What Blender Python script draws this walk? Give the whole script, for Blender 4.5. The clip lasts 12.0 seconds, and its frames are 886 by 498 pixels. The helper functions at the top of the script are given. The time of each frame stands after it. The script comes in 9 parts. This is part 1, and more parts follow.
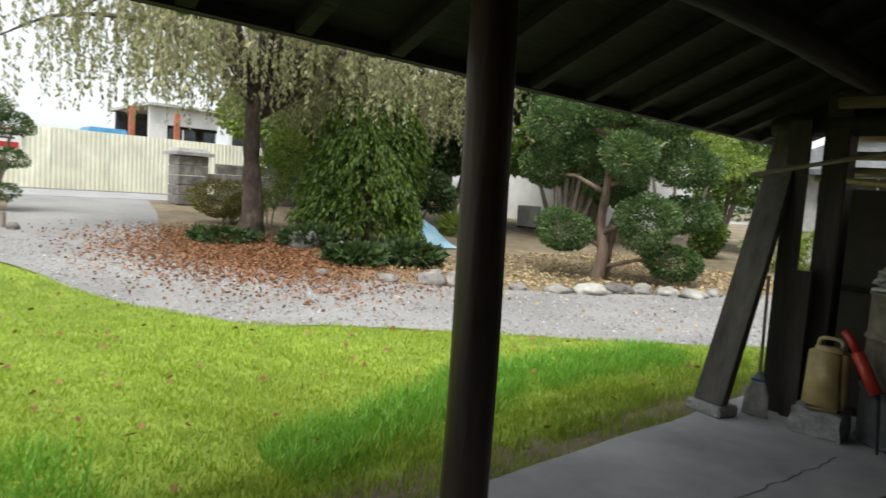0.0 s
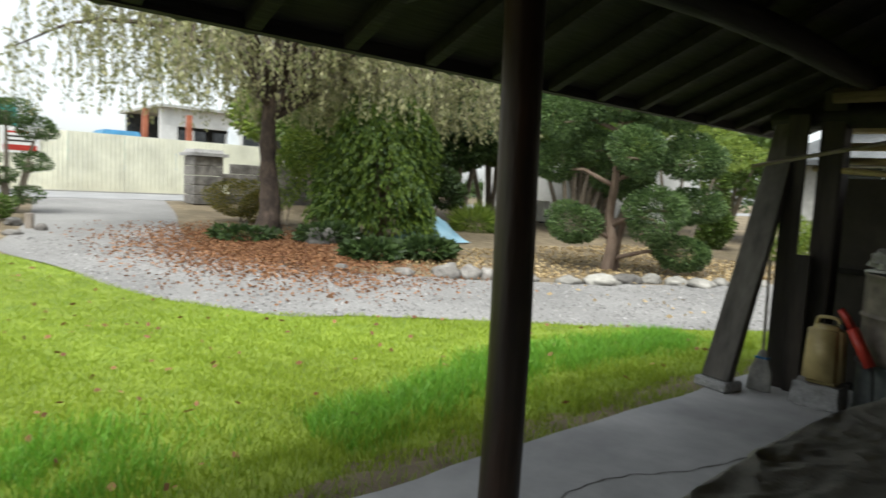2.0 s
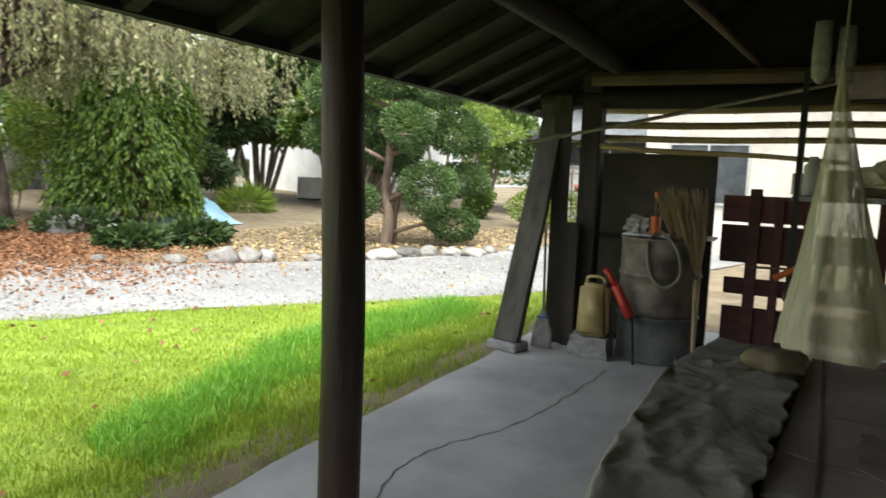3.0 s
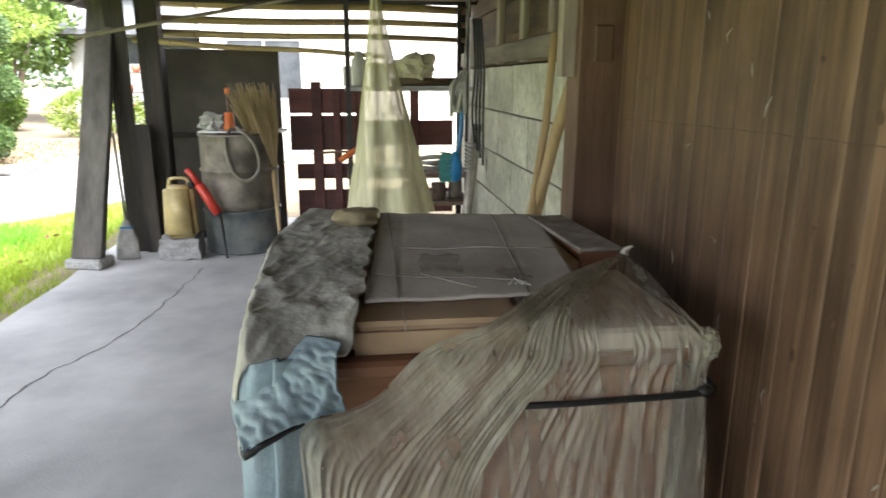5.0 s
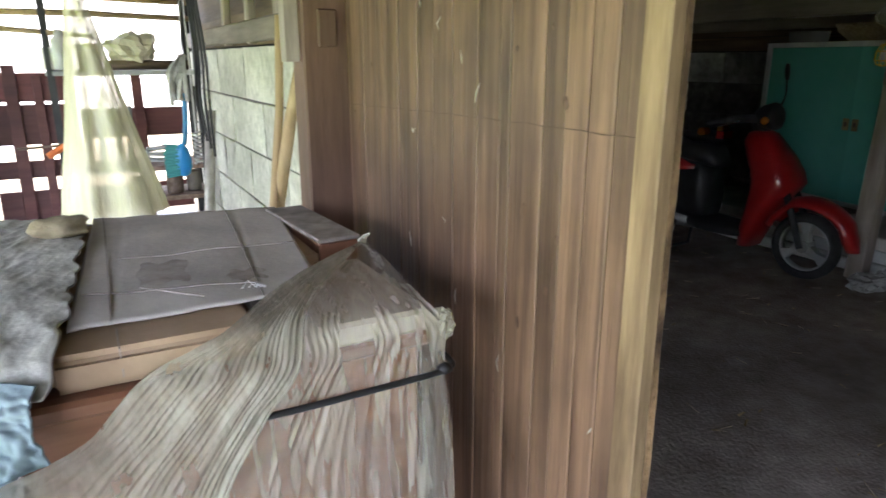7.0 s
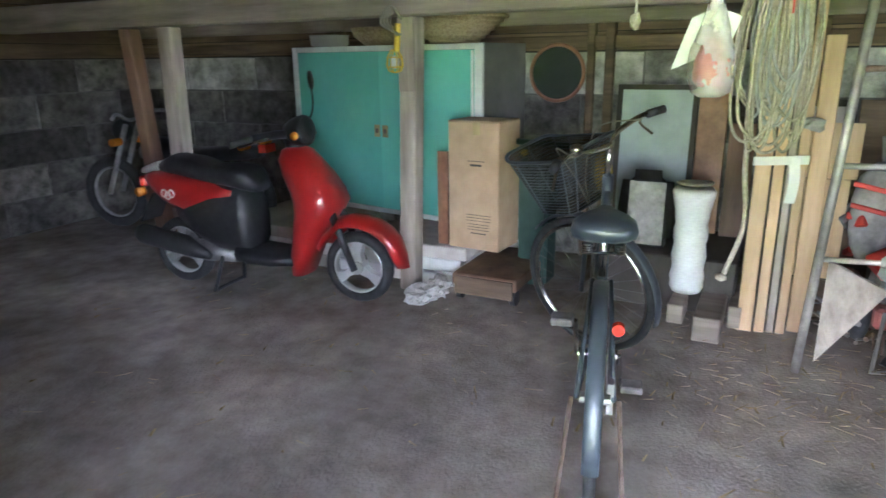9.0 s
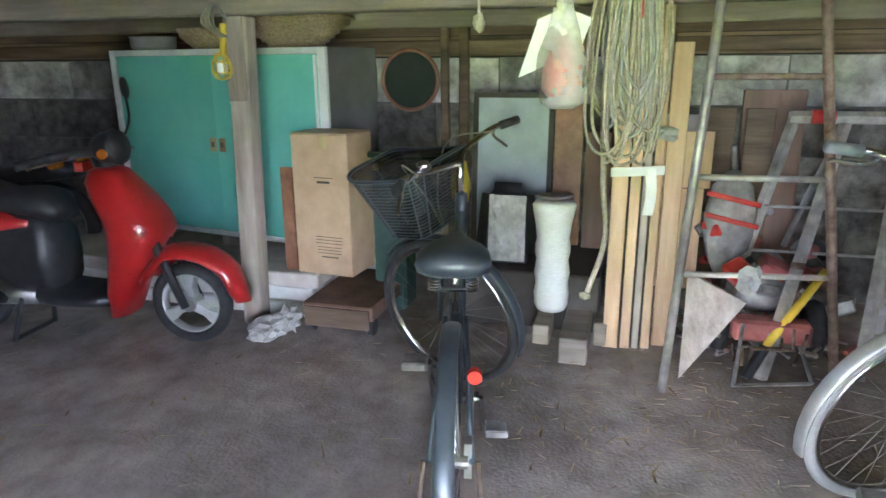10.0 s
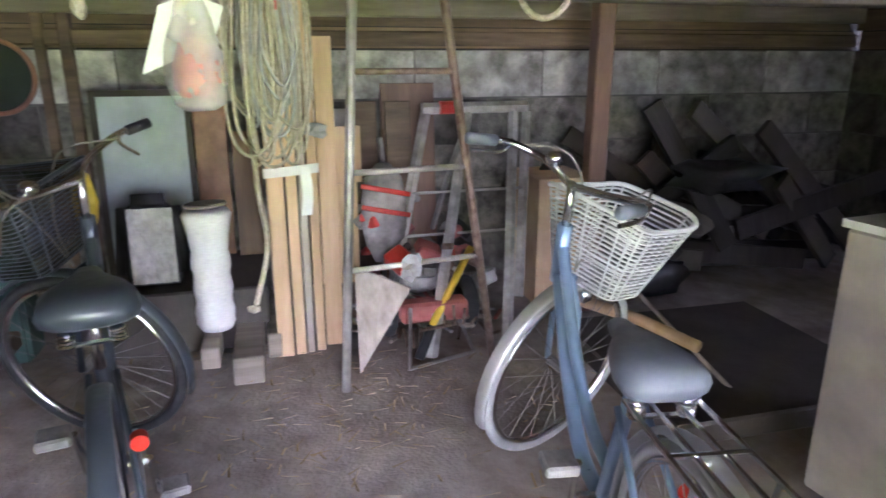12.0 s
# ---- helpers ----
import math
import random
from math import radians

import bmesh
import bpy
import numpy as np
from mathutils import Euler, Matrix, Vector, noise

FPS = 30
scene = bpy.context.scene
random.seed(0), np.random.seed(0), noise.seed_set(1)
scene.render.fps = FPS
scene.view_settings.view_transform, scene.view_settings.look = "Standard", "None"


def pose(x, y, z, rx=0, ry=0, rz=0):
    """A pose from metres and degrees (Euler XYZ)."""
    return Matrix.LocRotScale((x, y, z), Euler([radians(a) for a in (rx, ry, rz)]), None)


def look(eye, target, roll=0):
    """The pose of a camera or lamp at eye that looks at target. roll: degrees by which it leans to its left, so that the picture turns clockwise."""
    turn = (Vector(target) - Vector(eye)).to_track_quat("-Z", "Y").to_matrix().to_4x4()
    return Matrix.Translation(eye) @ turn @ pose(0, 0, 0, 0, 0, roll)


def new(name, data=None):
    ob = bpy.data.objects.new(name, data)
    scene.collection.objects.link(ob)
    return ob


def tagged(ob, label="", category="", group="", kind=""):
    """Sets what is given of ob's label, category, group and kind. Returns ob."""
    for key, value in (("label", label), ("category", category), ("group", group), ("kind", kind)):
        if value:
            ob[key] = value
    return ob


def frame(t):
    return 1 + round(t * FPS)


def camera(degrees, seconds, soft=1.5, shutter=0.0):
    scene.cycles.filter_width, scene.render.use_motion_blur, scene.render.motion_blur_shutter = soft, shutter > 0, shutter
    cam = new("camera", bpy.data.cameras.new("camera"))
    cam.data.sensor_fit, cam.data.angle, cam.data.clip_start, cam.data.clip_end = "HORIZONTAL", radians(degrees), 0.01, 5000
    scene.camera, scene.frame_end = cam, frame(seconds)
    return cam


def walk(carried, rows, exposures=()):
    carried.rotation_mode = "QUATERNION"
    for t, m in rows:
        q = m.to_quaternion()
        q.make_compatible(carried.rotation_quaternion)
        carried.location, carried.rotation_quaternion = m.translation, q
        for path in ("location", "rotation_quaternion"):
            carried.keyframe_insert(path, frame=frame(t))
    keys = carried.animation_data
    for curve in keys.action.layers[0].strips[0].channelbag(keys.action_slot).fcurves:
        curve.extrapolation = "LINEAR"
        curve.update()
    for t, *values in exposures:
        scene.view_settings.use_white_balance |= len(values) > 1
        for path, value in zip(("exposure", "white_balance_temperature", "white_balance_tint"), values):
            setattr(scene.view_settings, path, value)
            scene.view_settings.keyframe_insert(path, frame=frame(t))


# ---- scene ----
cam = camera(67.6, 12.0, shutter=0.3)
PATH = [
    (0, (0.207, 0.113, 1.29), (-1.288, 1.431, 1.119), 3.9),
    (0.5, (0.276, 0.025, 1.289), (-1.349, 1.176, 1.109), 3.9),
    (1, (0.305, -0.048, 1.296), (-1.367, 1.032, 1.106), 3.8),
    (1.5, (0.347, -0.129, 1.292), (-1.322, 0.956, 1.101), 3.5),
    (2, (0.386, -0.184, 1.274), (-1.122, 1.117, 1.091), 3.0),
    (2.5, (0.325, -0.22, 1.285), (-0.889, 1.357, 1.084), 2.7),
    (3, (0.186, -0.249, 1.282), (-0.785, 1.485, 1.057), 1.9),
    (3.5, (0.142, -0.366, 1.269), (-0.549, 1.484, 0.957), 0.7),
    (3.7, (0.142, -0.419, 1.265), (-0.416, 1.469, 0.911), 0.5),
    (5.3, (0.162, -0.482, 1.273), (0.534, 1.415, 0.76), -0.1),
    (5.5, (0.171, -0.475, 1.275), (0.62, 1.402, 0.752), -0.3),
    (6, (0.188, -0.475, 1.274), (0.819, 1.349, 0.751), -0.1),
    (6.5, (0.198, -0.473, 1.274), (0.964, 1.295, 0.738), -0.0),
    (7, (0.222, -0.453, 1.287), (1.128, 1.243, 0.736), -0.0),
    (7.5, (0.352, -0.406, 1.301), (1.496, 1.132, 0.729), -0.6),
    (7.7, (0.448, -0.38, 1.309), (1.7, 1.069, 0.735), -0.7),
    (9.3, (1.144, -0.093, 1.326), (2.913, 0.655, 0.769), -0.8),
    (9.5, (1.235, -0.092, 1.325), (3.033, 0.581, 0.766), -0.8),
    (10, (1.37, -0.102, 1.322), (3.221, 0.425, 0.779), -0.4),
    (10.5, (1.437, -0.067, 1.311), (3.325, 0.304, 0.766), -0.2),
    (11, (1.495, -0.042, 1.32), (3.414, 0.118, 0.778), -0.3),
    (11.3, (1.531, -0.055, 1.317), (3.457, -0.068, 0.777), 0.1),
    (11.5, (1.525, -0.053, 1.327), (3.441, -0.195, 0.772), -0.6),
    (12, (1.548, -0.067, 1.325), (3.406, -0.544, 0.761), -0.0),
]
EXPOSURES = [(0, 0.8, 6400, 7), (0.5, 0.65, 6350, 5), (1.7, 0.65, 6350, 5), (2.5, 1.35, 6350, 6), (3.0, 1.55, 6350, 6), (3.7, 2.1, 6400, 8), (5.3, 3.42, 6200, 13), (6.5, 4.05, 5950, 15), (7.0, 4.35, 5650, 16), (7.7, 5.2, 5500, 16), (9.3, 7.4, 5300, 20), (10.5, 7.25, 5300, 21), (12.0, 7.3, 5400, 34)]
walk(cam, [(t, look(eye, target, roll)) for t, eye, target, roll in PATH], EXPOSURES)

# ---- light: an overcast day ----
world = bpy.data.worlds.new("sky")
scene.world = world
world.use_nodes = True
wn = world.node_tree.nodes
sky = wn.new("ShaderNodeTexSky")
sky.sky_type, sky.sun_disc = "NISHITA", False
sky.sun_elevation, sky.sun_rotation = radians(63), radians(144)
sky.air_density, sky.dust_density, sky.ozone_density = 1.0, 2.0, 0.6
hsv = wn.new("ShaderNodeHueSaturation")
hsv.inputs["Saturation"].default_value = 0.18
world.node_tree.links.new(sky.outputs["Color"], hsv.inputs["Color"])
world.node_tree.links.new(hsv.outputs["Color"], wn["Background"].inputs["Color"])
wn["Background"].inputs["Strength"].default_value = 0.15
sun = new("sun", bpy.data.lights.new("sun", "SUN"))
sun.data.energy, sun.data.angle, sun.data.color = 2.6, radians(40), (1.0, 0.97, 0.92)
sun.matrix_world = look((8, -11, 28), (0, 0, 0))


# ---- materials ----
def mat(name, a, b, scale=8.0, rough=0.7, bump=0.25, metal=0.0, stretch=(1, 1, 1), stain=0.25, stain_scale=1.3,
        vary=0.15, coat=0.0, fine=60.0, alpha=1.0, trans=0.0, island=False):
    """Two-scale surface: base tones a and b mixed by grain, broad stains on top, fine relief."""
    m = bpy.data.materials.new(name)
    m.use_nodes = True
    nt = m.node_tree
    n, l = nt.nodes, nt.links
    p = n["Principled BSDF"]
    tc = n.new("ShaderNodeTexCoord")
    inf = n.new("ShaderNodeObjectInfo")
    off = n.new("ShaderNodeVectorMath")
    off.operation = "ADD"
    mul = n.new("ShaderNodeMath")
    mul.operation = "MULTIPLY"
    mul.inputs[1].default_value = 37.0
    rnd = inf.outputs["Random"]
    if island:
        rnd = n.new("ShaderNodeNewGeometry").outputs["Random Per Island"]
    l.new(rnd, mul.inputs[0])
    l.new(tc.outputs["Object"], off.inputs[0])
    l.new(mul.outputs[0], off.inputs[1])
    mp = n.new("ShaderNodeMapping")
    mp.inputs["Scale"].default_value = stretch
    l.new(off.outputs[0], mp.inputs["Vector"])
    g = n.new("ShaderNodeTexNoise")
    g.inputs["Scale"].default_value, g.inputs["Detail"].default_value, g.inputs["Roughness"].default_value = scale, 5.0, 0.62
    l.new(mp.outputs[0], g.inputs["Vector"])
    ramp = n.new("ShaderNodeValToRGB")
    ramp.color_ramp.elements[0].position, ramp.color_ramp.elements[1].position = 0.32, 0.68
    ramp.color_ramp.elements[0].color, ramp.color_ramp.elements[1].color = (*a, 1), (*b, 1)
    l.new(g.outputs["Fac"], ramp.inputs["Fac"])
    s = n.new("ShaderNodeTexNoise")
    s.inputs["Scale"].default_value, s.inputs["Detail"].default_value = stain_scale, 4.0
    l.new(off.outputs[0], s.inputs["Vector"])
    sr = n.new("ShaderNodeMapRange")
    sr.inputs["From Min"].default_value, sr.inputs["From Max"].default_value = 0.35, 0.65
    sr.inputs["To Min"].default_value, sr.inputs["To Max"].default_value = 1.0 - stain, 1.0 + stain * 0.5
    l.new(s.outputs["Fac"], sr.inputs["Value"])
    vr = n.new("ShaderNodeMapRange")
    vr.inputs["To Min"].default_value, vr.inputs["To Max"].default_value = 1.0 - vary, 1.0 + vary
    l.new(rnd, vr.inputs["Value"])
    mm = n.new("ShaderNodeMath")
    mm.operation = "MULTIPLY"
    l.new(sr.outputs[0], mm.inputs[0])
    l.new(vr.outputs[0], mm.inputs[1])
    sc = n.new("ShaderNodeVectorMath")
    sc.operation = "SCALE"
    l.new(ramp.outputs["Color"], sc.inputs[0])
    l.new(mm.outputs[0], sc.inputs["Scale"])
    l.new(sc.outputs[0], p.inputs["Base Color"])
    f = n.new("ShaderNodeTexNoise")
    f.inputs["Scale"].default_value, f.inputs["Detail"].default_value = fine, 3.0
    l.new(mp.outputs[0], f.inputs["Vector"])
    ad = n.new("ShaderNodeMath")
    ad.operation = "ADD"
    l.new(g.outputs["Fac"], ad.inputs[0])
    l.new(f.outputs["Fac"], ad.inputs[1])
    bp = n.new("ShaderNodeBump")
    bp.inputs["Strength"].default_value, bp.inputs["Distance"].default_value = bump, 0.01
    l.new(ad.outputs[0], bp.inputs["Height"])
    l.new(bp.outputs[0], p.inputs["Normal"])
    rr = n.new("ShaderNodeMapRange")
    rr.inputs["To Min"].default_value, rr.inputs["To Max"].default_value = max(0.03, rough - min(0.12, rough * 0.2)), min(1.0, rough + min(0.12, rough * 0.2))
    l.new(f.outputs["Fac"], rr.inputs["Value"])
    l.new(rr.outputs[0], p.inputs["Roughness"])
    p.inputs["Metallic"].default_value = metal
    p.inputs["Coat Weight"].default_value = coat
    p.inputs["Alpha"].default_value = alpha
    p.inputs["Transmission Weight"].default_value = trans
    return m


def leafy(name, a, b, rough=0.55, through_light=0.35):
    """Leaves: a tone of its own for each leaf, some light passing through."""
    m = bpy.data.materials.new(name)
    m.use_nodes = True
    n, l = m.node_tree.nodes, m.node_tree.links
    p = n["Principled BSDF"]
    geo = n.new("ShaderNodeNewGeometry")
    ramp = n.new("ShaderNodeValToRGB")
    ramp.color_ramp.elements[0].color, ramp.color_ramp.elements[1].color = (*a, 1), (*b, 1)
    l.new(geo.outputs["Random Per Island"], ramp.inputs["Fac"])
    l.new(ramp.outputs[0], p.inputs["Base Color"])
    p.inputs["Roughness"].default_value = rough
    tr = n.new("ShaderNodeBsdfTranslucent")
    l.new(ramp.outputs[0], tr.inputs["Color"])
    mx = n.new("ShaderNodeMixShader")
    mx.inputs[0].default_value = through_light
    l.new(p.outputs[0], mx.inputs[1])
    l.new(tr.outputs[0], mx.inputs[2])
    l.new(mx.outputs[0], n["Material Output"].inputs["Surface"])
    return m


def film_mat(name, tint, see, rough=0.35, streak=(1, 1, 1)):
    """Thin plastic film: part clear, part milky."""
    m = bpy.data.materials.new(name)
    m.use_nodes = True
    n, l = m.node_tree.nodes, m.node_tree.links
    p = n["Principled BSDF"]
    p.inputs["Base Color"].default_value = (*tint, 1)
    p.inputs["Roughness"].default_value = rough
    tc = n.new("ShaderNodeTexCoord")
    no = n.new("ShaderNodeTexNoise")
    no.inputs["Scale"].default_value, no.inputs["Detail"].default_value = 9.0, 6.0
    mp = n.new("ShaderNodeMapping")
    mp.inputs["Scale"].default_value = streak
    l.new(tc.outputs["Object"], mp.inputs["Vector"])
    l.new(mp.outputs[0], no.inputs["Vector"])
    mr = n.new("ShaderNodeMapRange")
    mr.inputs["From Min"].default_value, mr.inputs["From Max"].default_value = 0.3, 0.7
    mr.inputs["To Min"].default_value, mr.inputs["To Max"].default_value = max(0, see - 0.2), min(1.0, see + 0.16)
    l.new(no.outputs["Fac"], mr.inputs["Value"])
    cr = n.new("ShaderNodeTexVoronoi")
    cr.feature = "DISTANCE_TO_EDGE"
    cr.inputs["Scale"].default_value = 26.0
    l.new(mp.outputs[0], cr.inputs["Vector"])
    ht = n.new("ShaderNodeMath")
    ht.operation = "ADD"
    l.new(no.outputs["Fac"], ht.inputs[0])
    l.new(cr.outputs["Distance"], ht.inputs[1])
    bp = n.new("ShaderNodeBump")
    bp.inputs["Strength"].default_value, bp.inputs["Distance"].default_value = 0.45, 0.008
    l.new(ht.outputs[0], bp.inputs["Height"])
    l.new(bp.outputs[0], p.inputs["Normal"])
    tb = n.new("ShaderNodeBsdfTransparent")
    tb.inputs["Color"].default_value = (0.95, 0.93, 0.88, 1)
    mx = n.new("ShaderNodeMixShader")
    l.new(mr.outputs[0], mx.inputs[0])
    l.new(p.outputs[0], mx.inputs[1])
    l.new(tb.outputs[0], mx.inputs[2])
    l.new(mx.outputs[0], n["Material Output"].inputs["Surface"])
    return m


def glow(name, colour, strength):
    m = mat(name, colour, colour, bump=0.0)
    m.node_tree.nodes["Principled BSDF"].inputs["Emission Color"].default_value = (*colour, 1)
    m.node_tree.nodes["Principled BSDF"].inputs["Emission Strength"].default_value = strength
    return m


UP = (1, 1, 0.12)      # grain running up
ALONG_Y = (1, 0.1, 1)  # grain running along the barn
ALONG_X = (0.1, 1, 1)
M = {}
M["concrete"] = mat("concrete", (0.32, 0.315, 0.31), (0.42, 0.415, 0.405), 3, 0.8, 0.12, stain=0.25, stain_scale=0.9, fine=120)
M["dirt"] = mat("packed_dirt", (0.26, 0.215, 0.18), (0.44, 0.38, 0.325), 7, 0.95, 0.45, stain=0.4, stain_scale=1.4, fine=70)
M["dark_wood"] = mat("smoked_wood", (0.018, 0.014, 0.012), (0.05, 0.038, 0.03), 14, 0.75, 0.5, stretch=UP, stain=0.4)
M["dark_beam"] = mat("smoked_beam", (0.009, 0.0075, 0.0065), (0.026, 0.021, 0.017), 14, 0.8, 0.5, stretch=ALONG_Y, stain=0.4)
M["post_wood"] = mat("polished_post_wood", (0.03, 0.016, 0.011), (0.085, 0.045, 0.03), 11, 0.45, 0.3, stretch=UP, stain=0.4)
M["plank"] = mat("cedar_plank", (0.10, 0.056, 0.035), (0.26, 0.155, 0.093), 24, 0.5, 0.35, stretch=(1, 1, 0.045), stain=0.4, stain_scale=2.6, vary=0.15)
M["plank_pale"] = mat("pale_cedar", (0.14, 0.085, 0.045), (0.4, 0.275, 0.15), 18, 0.6, 0.3, stretch=UP, stain=0.3)
M["bark_edge"] = mat("mottled_door_edge", (0.06, 0.033, 0.018), (0.32, 0.2, 0.1), 9, 0.8, 0.6, stain=0.5, stain_scale=7)
M["scuff"] = mat("pale_scuff", (0.42, 0.36, 0.3), (0.55, 0.5, 0.44), 20, 0.8, 0.1)
M["frame_wood"] = mat("frame_wood", (0.10, 0.055, 0.034), (0.2, 0.115, 0.07), 10, 0.6, 0.25, stretch=UP, stain=0.3)
M["grey_wood"] = mat("weathered_wood", (0.25, 0.205, 0.165), (0.5, 0.43, 0.36), 12, 0.8, 0.35, stretch=UP, stain=0.25)
M["grey_beam"] = mat("weathered_beam", (0.17, 0.14, 0.11), (0.32, 0.275, 0.22), 12, 0.8, 0.35, stretch=ALONG_Y, stain=0.3)
M["brown_beam"] = mat("brown_board_along", (0.065, 0.044, 0.028), (0.19, 0.13, 0.078), 12, 0.75, 0.35, stretch=ALONG_Y, stain=0.35, vary=0.3)
M["brown_cross"] = mat("brown_board_across", (0.065, 0.044, 0.028), (0.19, 0.13, 0.078), 12, 0.75, 0.35, stretch=ALONG_X, stain=0.35, vary=0.3)
M["stone_pale"] = mat("pale_stone_block", (0.5, 0.49, 0.4), (0.74, 0.72, 0.62), 22, 0.9, 0.7, stain=0.25, stain_scale=2.5, vary=0.1, fine=90)
M["stone_dark"] = mat("sooty_stone_block", (0.06, 0.056, 0.047), (0.23, 0.215, 0.185), 11, 0.92, 0.7, stain=0.4, stain_scale=2.2, vary=0.35, fine=90)
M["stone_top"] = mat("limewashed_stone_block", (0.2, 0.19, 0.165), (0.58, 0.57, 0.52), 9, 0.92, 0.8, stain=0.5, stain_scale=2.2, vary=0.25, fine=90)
M["mortar"] = mat("mortar", (0.10, 0.095, 0.085), (0.17, 0.16, 0.145), 15, 0.95, 0.4)
M["tile"] = mat("roof_tile", (0.07, 0.075, 0.08), (0.14, 0.145, 0.15), 10, 0.6, 0.2)
M["bamboo"] = mat("bamboo", (0.33, 0.23, 0.11), (0.5, 0.38, 0.2), 6, 0.45, 0.15, stretch=ALONG_X, stain=0.3)
M["black"] = mat("black_plastic", (0.012, 0.012, 0.013), (0.025, 0.025, 0.027), 20, 0.5, 0.08, stain=0.2)
M["rubber"] = mat("rubber", (0.018, 0.018, 0.019), (0.035, 0.034, 0.033), 20, 0.8, 0.2)
M["chrome"] = mat("chrome", (0.55, 0.55, 0.55), (0.75, 0.75, 0.75), 20, 0.22, 0.03, metal=1.0, stain=0.15)
M["steel"] = mat("dull_steel", (0.30, 0.29, 0.28), (0.45, 0.44, 0.42), 20, 0.45, 0.1, metal=0.8, stain=0.3)
M["rust"] = mat("rusty_steel", (0.10, 0.055, 0.035), (0.27, 0.2, 0.16), 18, 0.75, 0.3, metal=0.3, stain=0.4)
M["pipe"] = mat("galvanised_pipe", (0.33, 0.30, 0.27), (0.5, 0.47, 0.43), 18, 0.5, 0.15, metal=0.5, stain=0.35, stain_scale=4)
M["white"] = mat("white_paint", (0.66, 0.66, 0.63), (0.8, 0.8, 0.77), 10, 0.5, 0.06, stain=0.12)
M["carton"] = mat("cardboard", (0.40, 0.28, 0.17), (0.5, 0.36, 0.23), 7, 0.85, 0.06, stain=0.12, stain_scale=3)
M["dusty_carton"] = mat("dusty_cardboard", (0.49, 0.445, 0.40), (0.6, 0.55, 0.49), 9, 0.9, 0.1, stain=0.2, stain_scale=4)
M["red_brown"] = mat("brown_red_wood", (0.2, 0.09, 0.05), (0.34, 0.16, 0.09), 14, 0.45, 0.15, stretch=ALONG_X)


# ---- shapes ----
def bm_new():
    return bmesh.new()


def box(bm, x0, y0, z0, x1, y1, z1, m=None, taper=0.0):
    t = taper
    vs = [(x0, y0, z0), (x1, y0, z0), (x1, y1, z0), (x0, y1, z0),
          (x0 + t, y0 + t, z1), (x1 - t, y0 + t, z1), (x1 - t, y1 - t, z1), (x0 + t, y1 - t, z1)]
    v = [bm.verts.new(m @ Vector(c) if m else c) for c in vs]
    for f in ((3, 2, 1, 0), (4, 5, 6, 7), (0, 1, 5, 4), (1, 2, 6, 5), (2, 3, 7, 6), (3, 0, 4, 7)):
        bm.faces.new([v[i] for i in f])
    return v


def rod(bm, pts, r, seg=8, cap=True, flat=None):
    """A tube along points; r one radius or one for each point; flat squashes it along the second axis."""
    pts = [Vector(p) for p in pts]
    rs = r if isinstance(r, (list, tuple)) else [r] * len(pts)
    rings, side = [], None
    for i, p in enumerate(pts):
        d = (pts[min(i + 1, len(pts) - 1)] - pts[max(i - 1, 0)])
        d = d.normalized() if d.length > 1e-9 else Vector((0, 0, 1))
        if side is None:
            side = d.orthogonal().normalized() if flat is None else (Vector(flat) - d * d.dot(Vector(flat))).normalized()
        side = (side - d * side.dot(d)).normalized()
        up = d.cross(side)
        k = 1.0 if flat is None else 0.45
        rings.append([bm.verts.new(p + (side * math.cos(a) + up * k * math.sin(a)) * rs[i]) for a in [2 * math.pi * j / seg for j in range(seg)]])
    for a, b in zip(rings, rings[1:]):
        for j in range(seg):
            bm.faces.new((a[j], a[(j + 1) % seg], b[(j + 1) % seg], b[j]))
    if cap:
        bm.faces.new(rings[0][::-1])
        bm.faces.new(rings[-1])


def arc(c, r, a0, a1, n, ax=(1, 0, 0), ay=(0, 0, 1)):
    c, ax, ay = Vector(c), Vector(ax), Vector(ay)
    return [c + ax * r * math.cos(radians(a0 + (a1 - a0) * i / n)) + ay * r * math.sin(radians(a0 + (a1 - a0) * i / n)) for i in range(n + 1)]


def curve(pts, n=6):
    """A smooth line through points."""
    p = [Vector(q) for q in pts]
    p = [p[0] * 2 - p[1]] + p + [p[-1] * 2 - p[-2]]
    out = []
    for i in range(1, len(p) - 2):
        for k in range(n):
            t = k / n
            out.append(0.5 * ((2 * p[i]) + (p[i + 1] - p[i - 1]) * t + (2 * p[i - 1] - 5 * p[i] + 4 * p[i + 1] - p[i + 2]) * t * t
                              + (3 * p[i] - p[i - 1] - 3 * p[i + 1] + p[i + 2]) * t ** 3))
    return out + [p[-2]]


def lathe(bm, prof, seg=24, m=None):
    rings = []
    for r, z in prof:
        ring = []
        for j in range(seg):
            a = 2 * math.pi * j / seg
            c = Vector((r * math.cos(a), r * math.sin(a), z))
            ring.append(bm.verts.new(m @ c if m else c))
        rings.append(ring)
    for a, b in zip(rings, rings[1:]):
        for j in range(seg):
            bm.faces.new((a[j], a[(j + 1) % seg], b[(j + 1) % seg], b[j]))
    if prof[0][0] > 1e-4:
        bm.faces.new(rings[0][::-1])
    if prof[-1][0] > 1e-4:
        bm.faces.new(rings[-1])


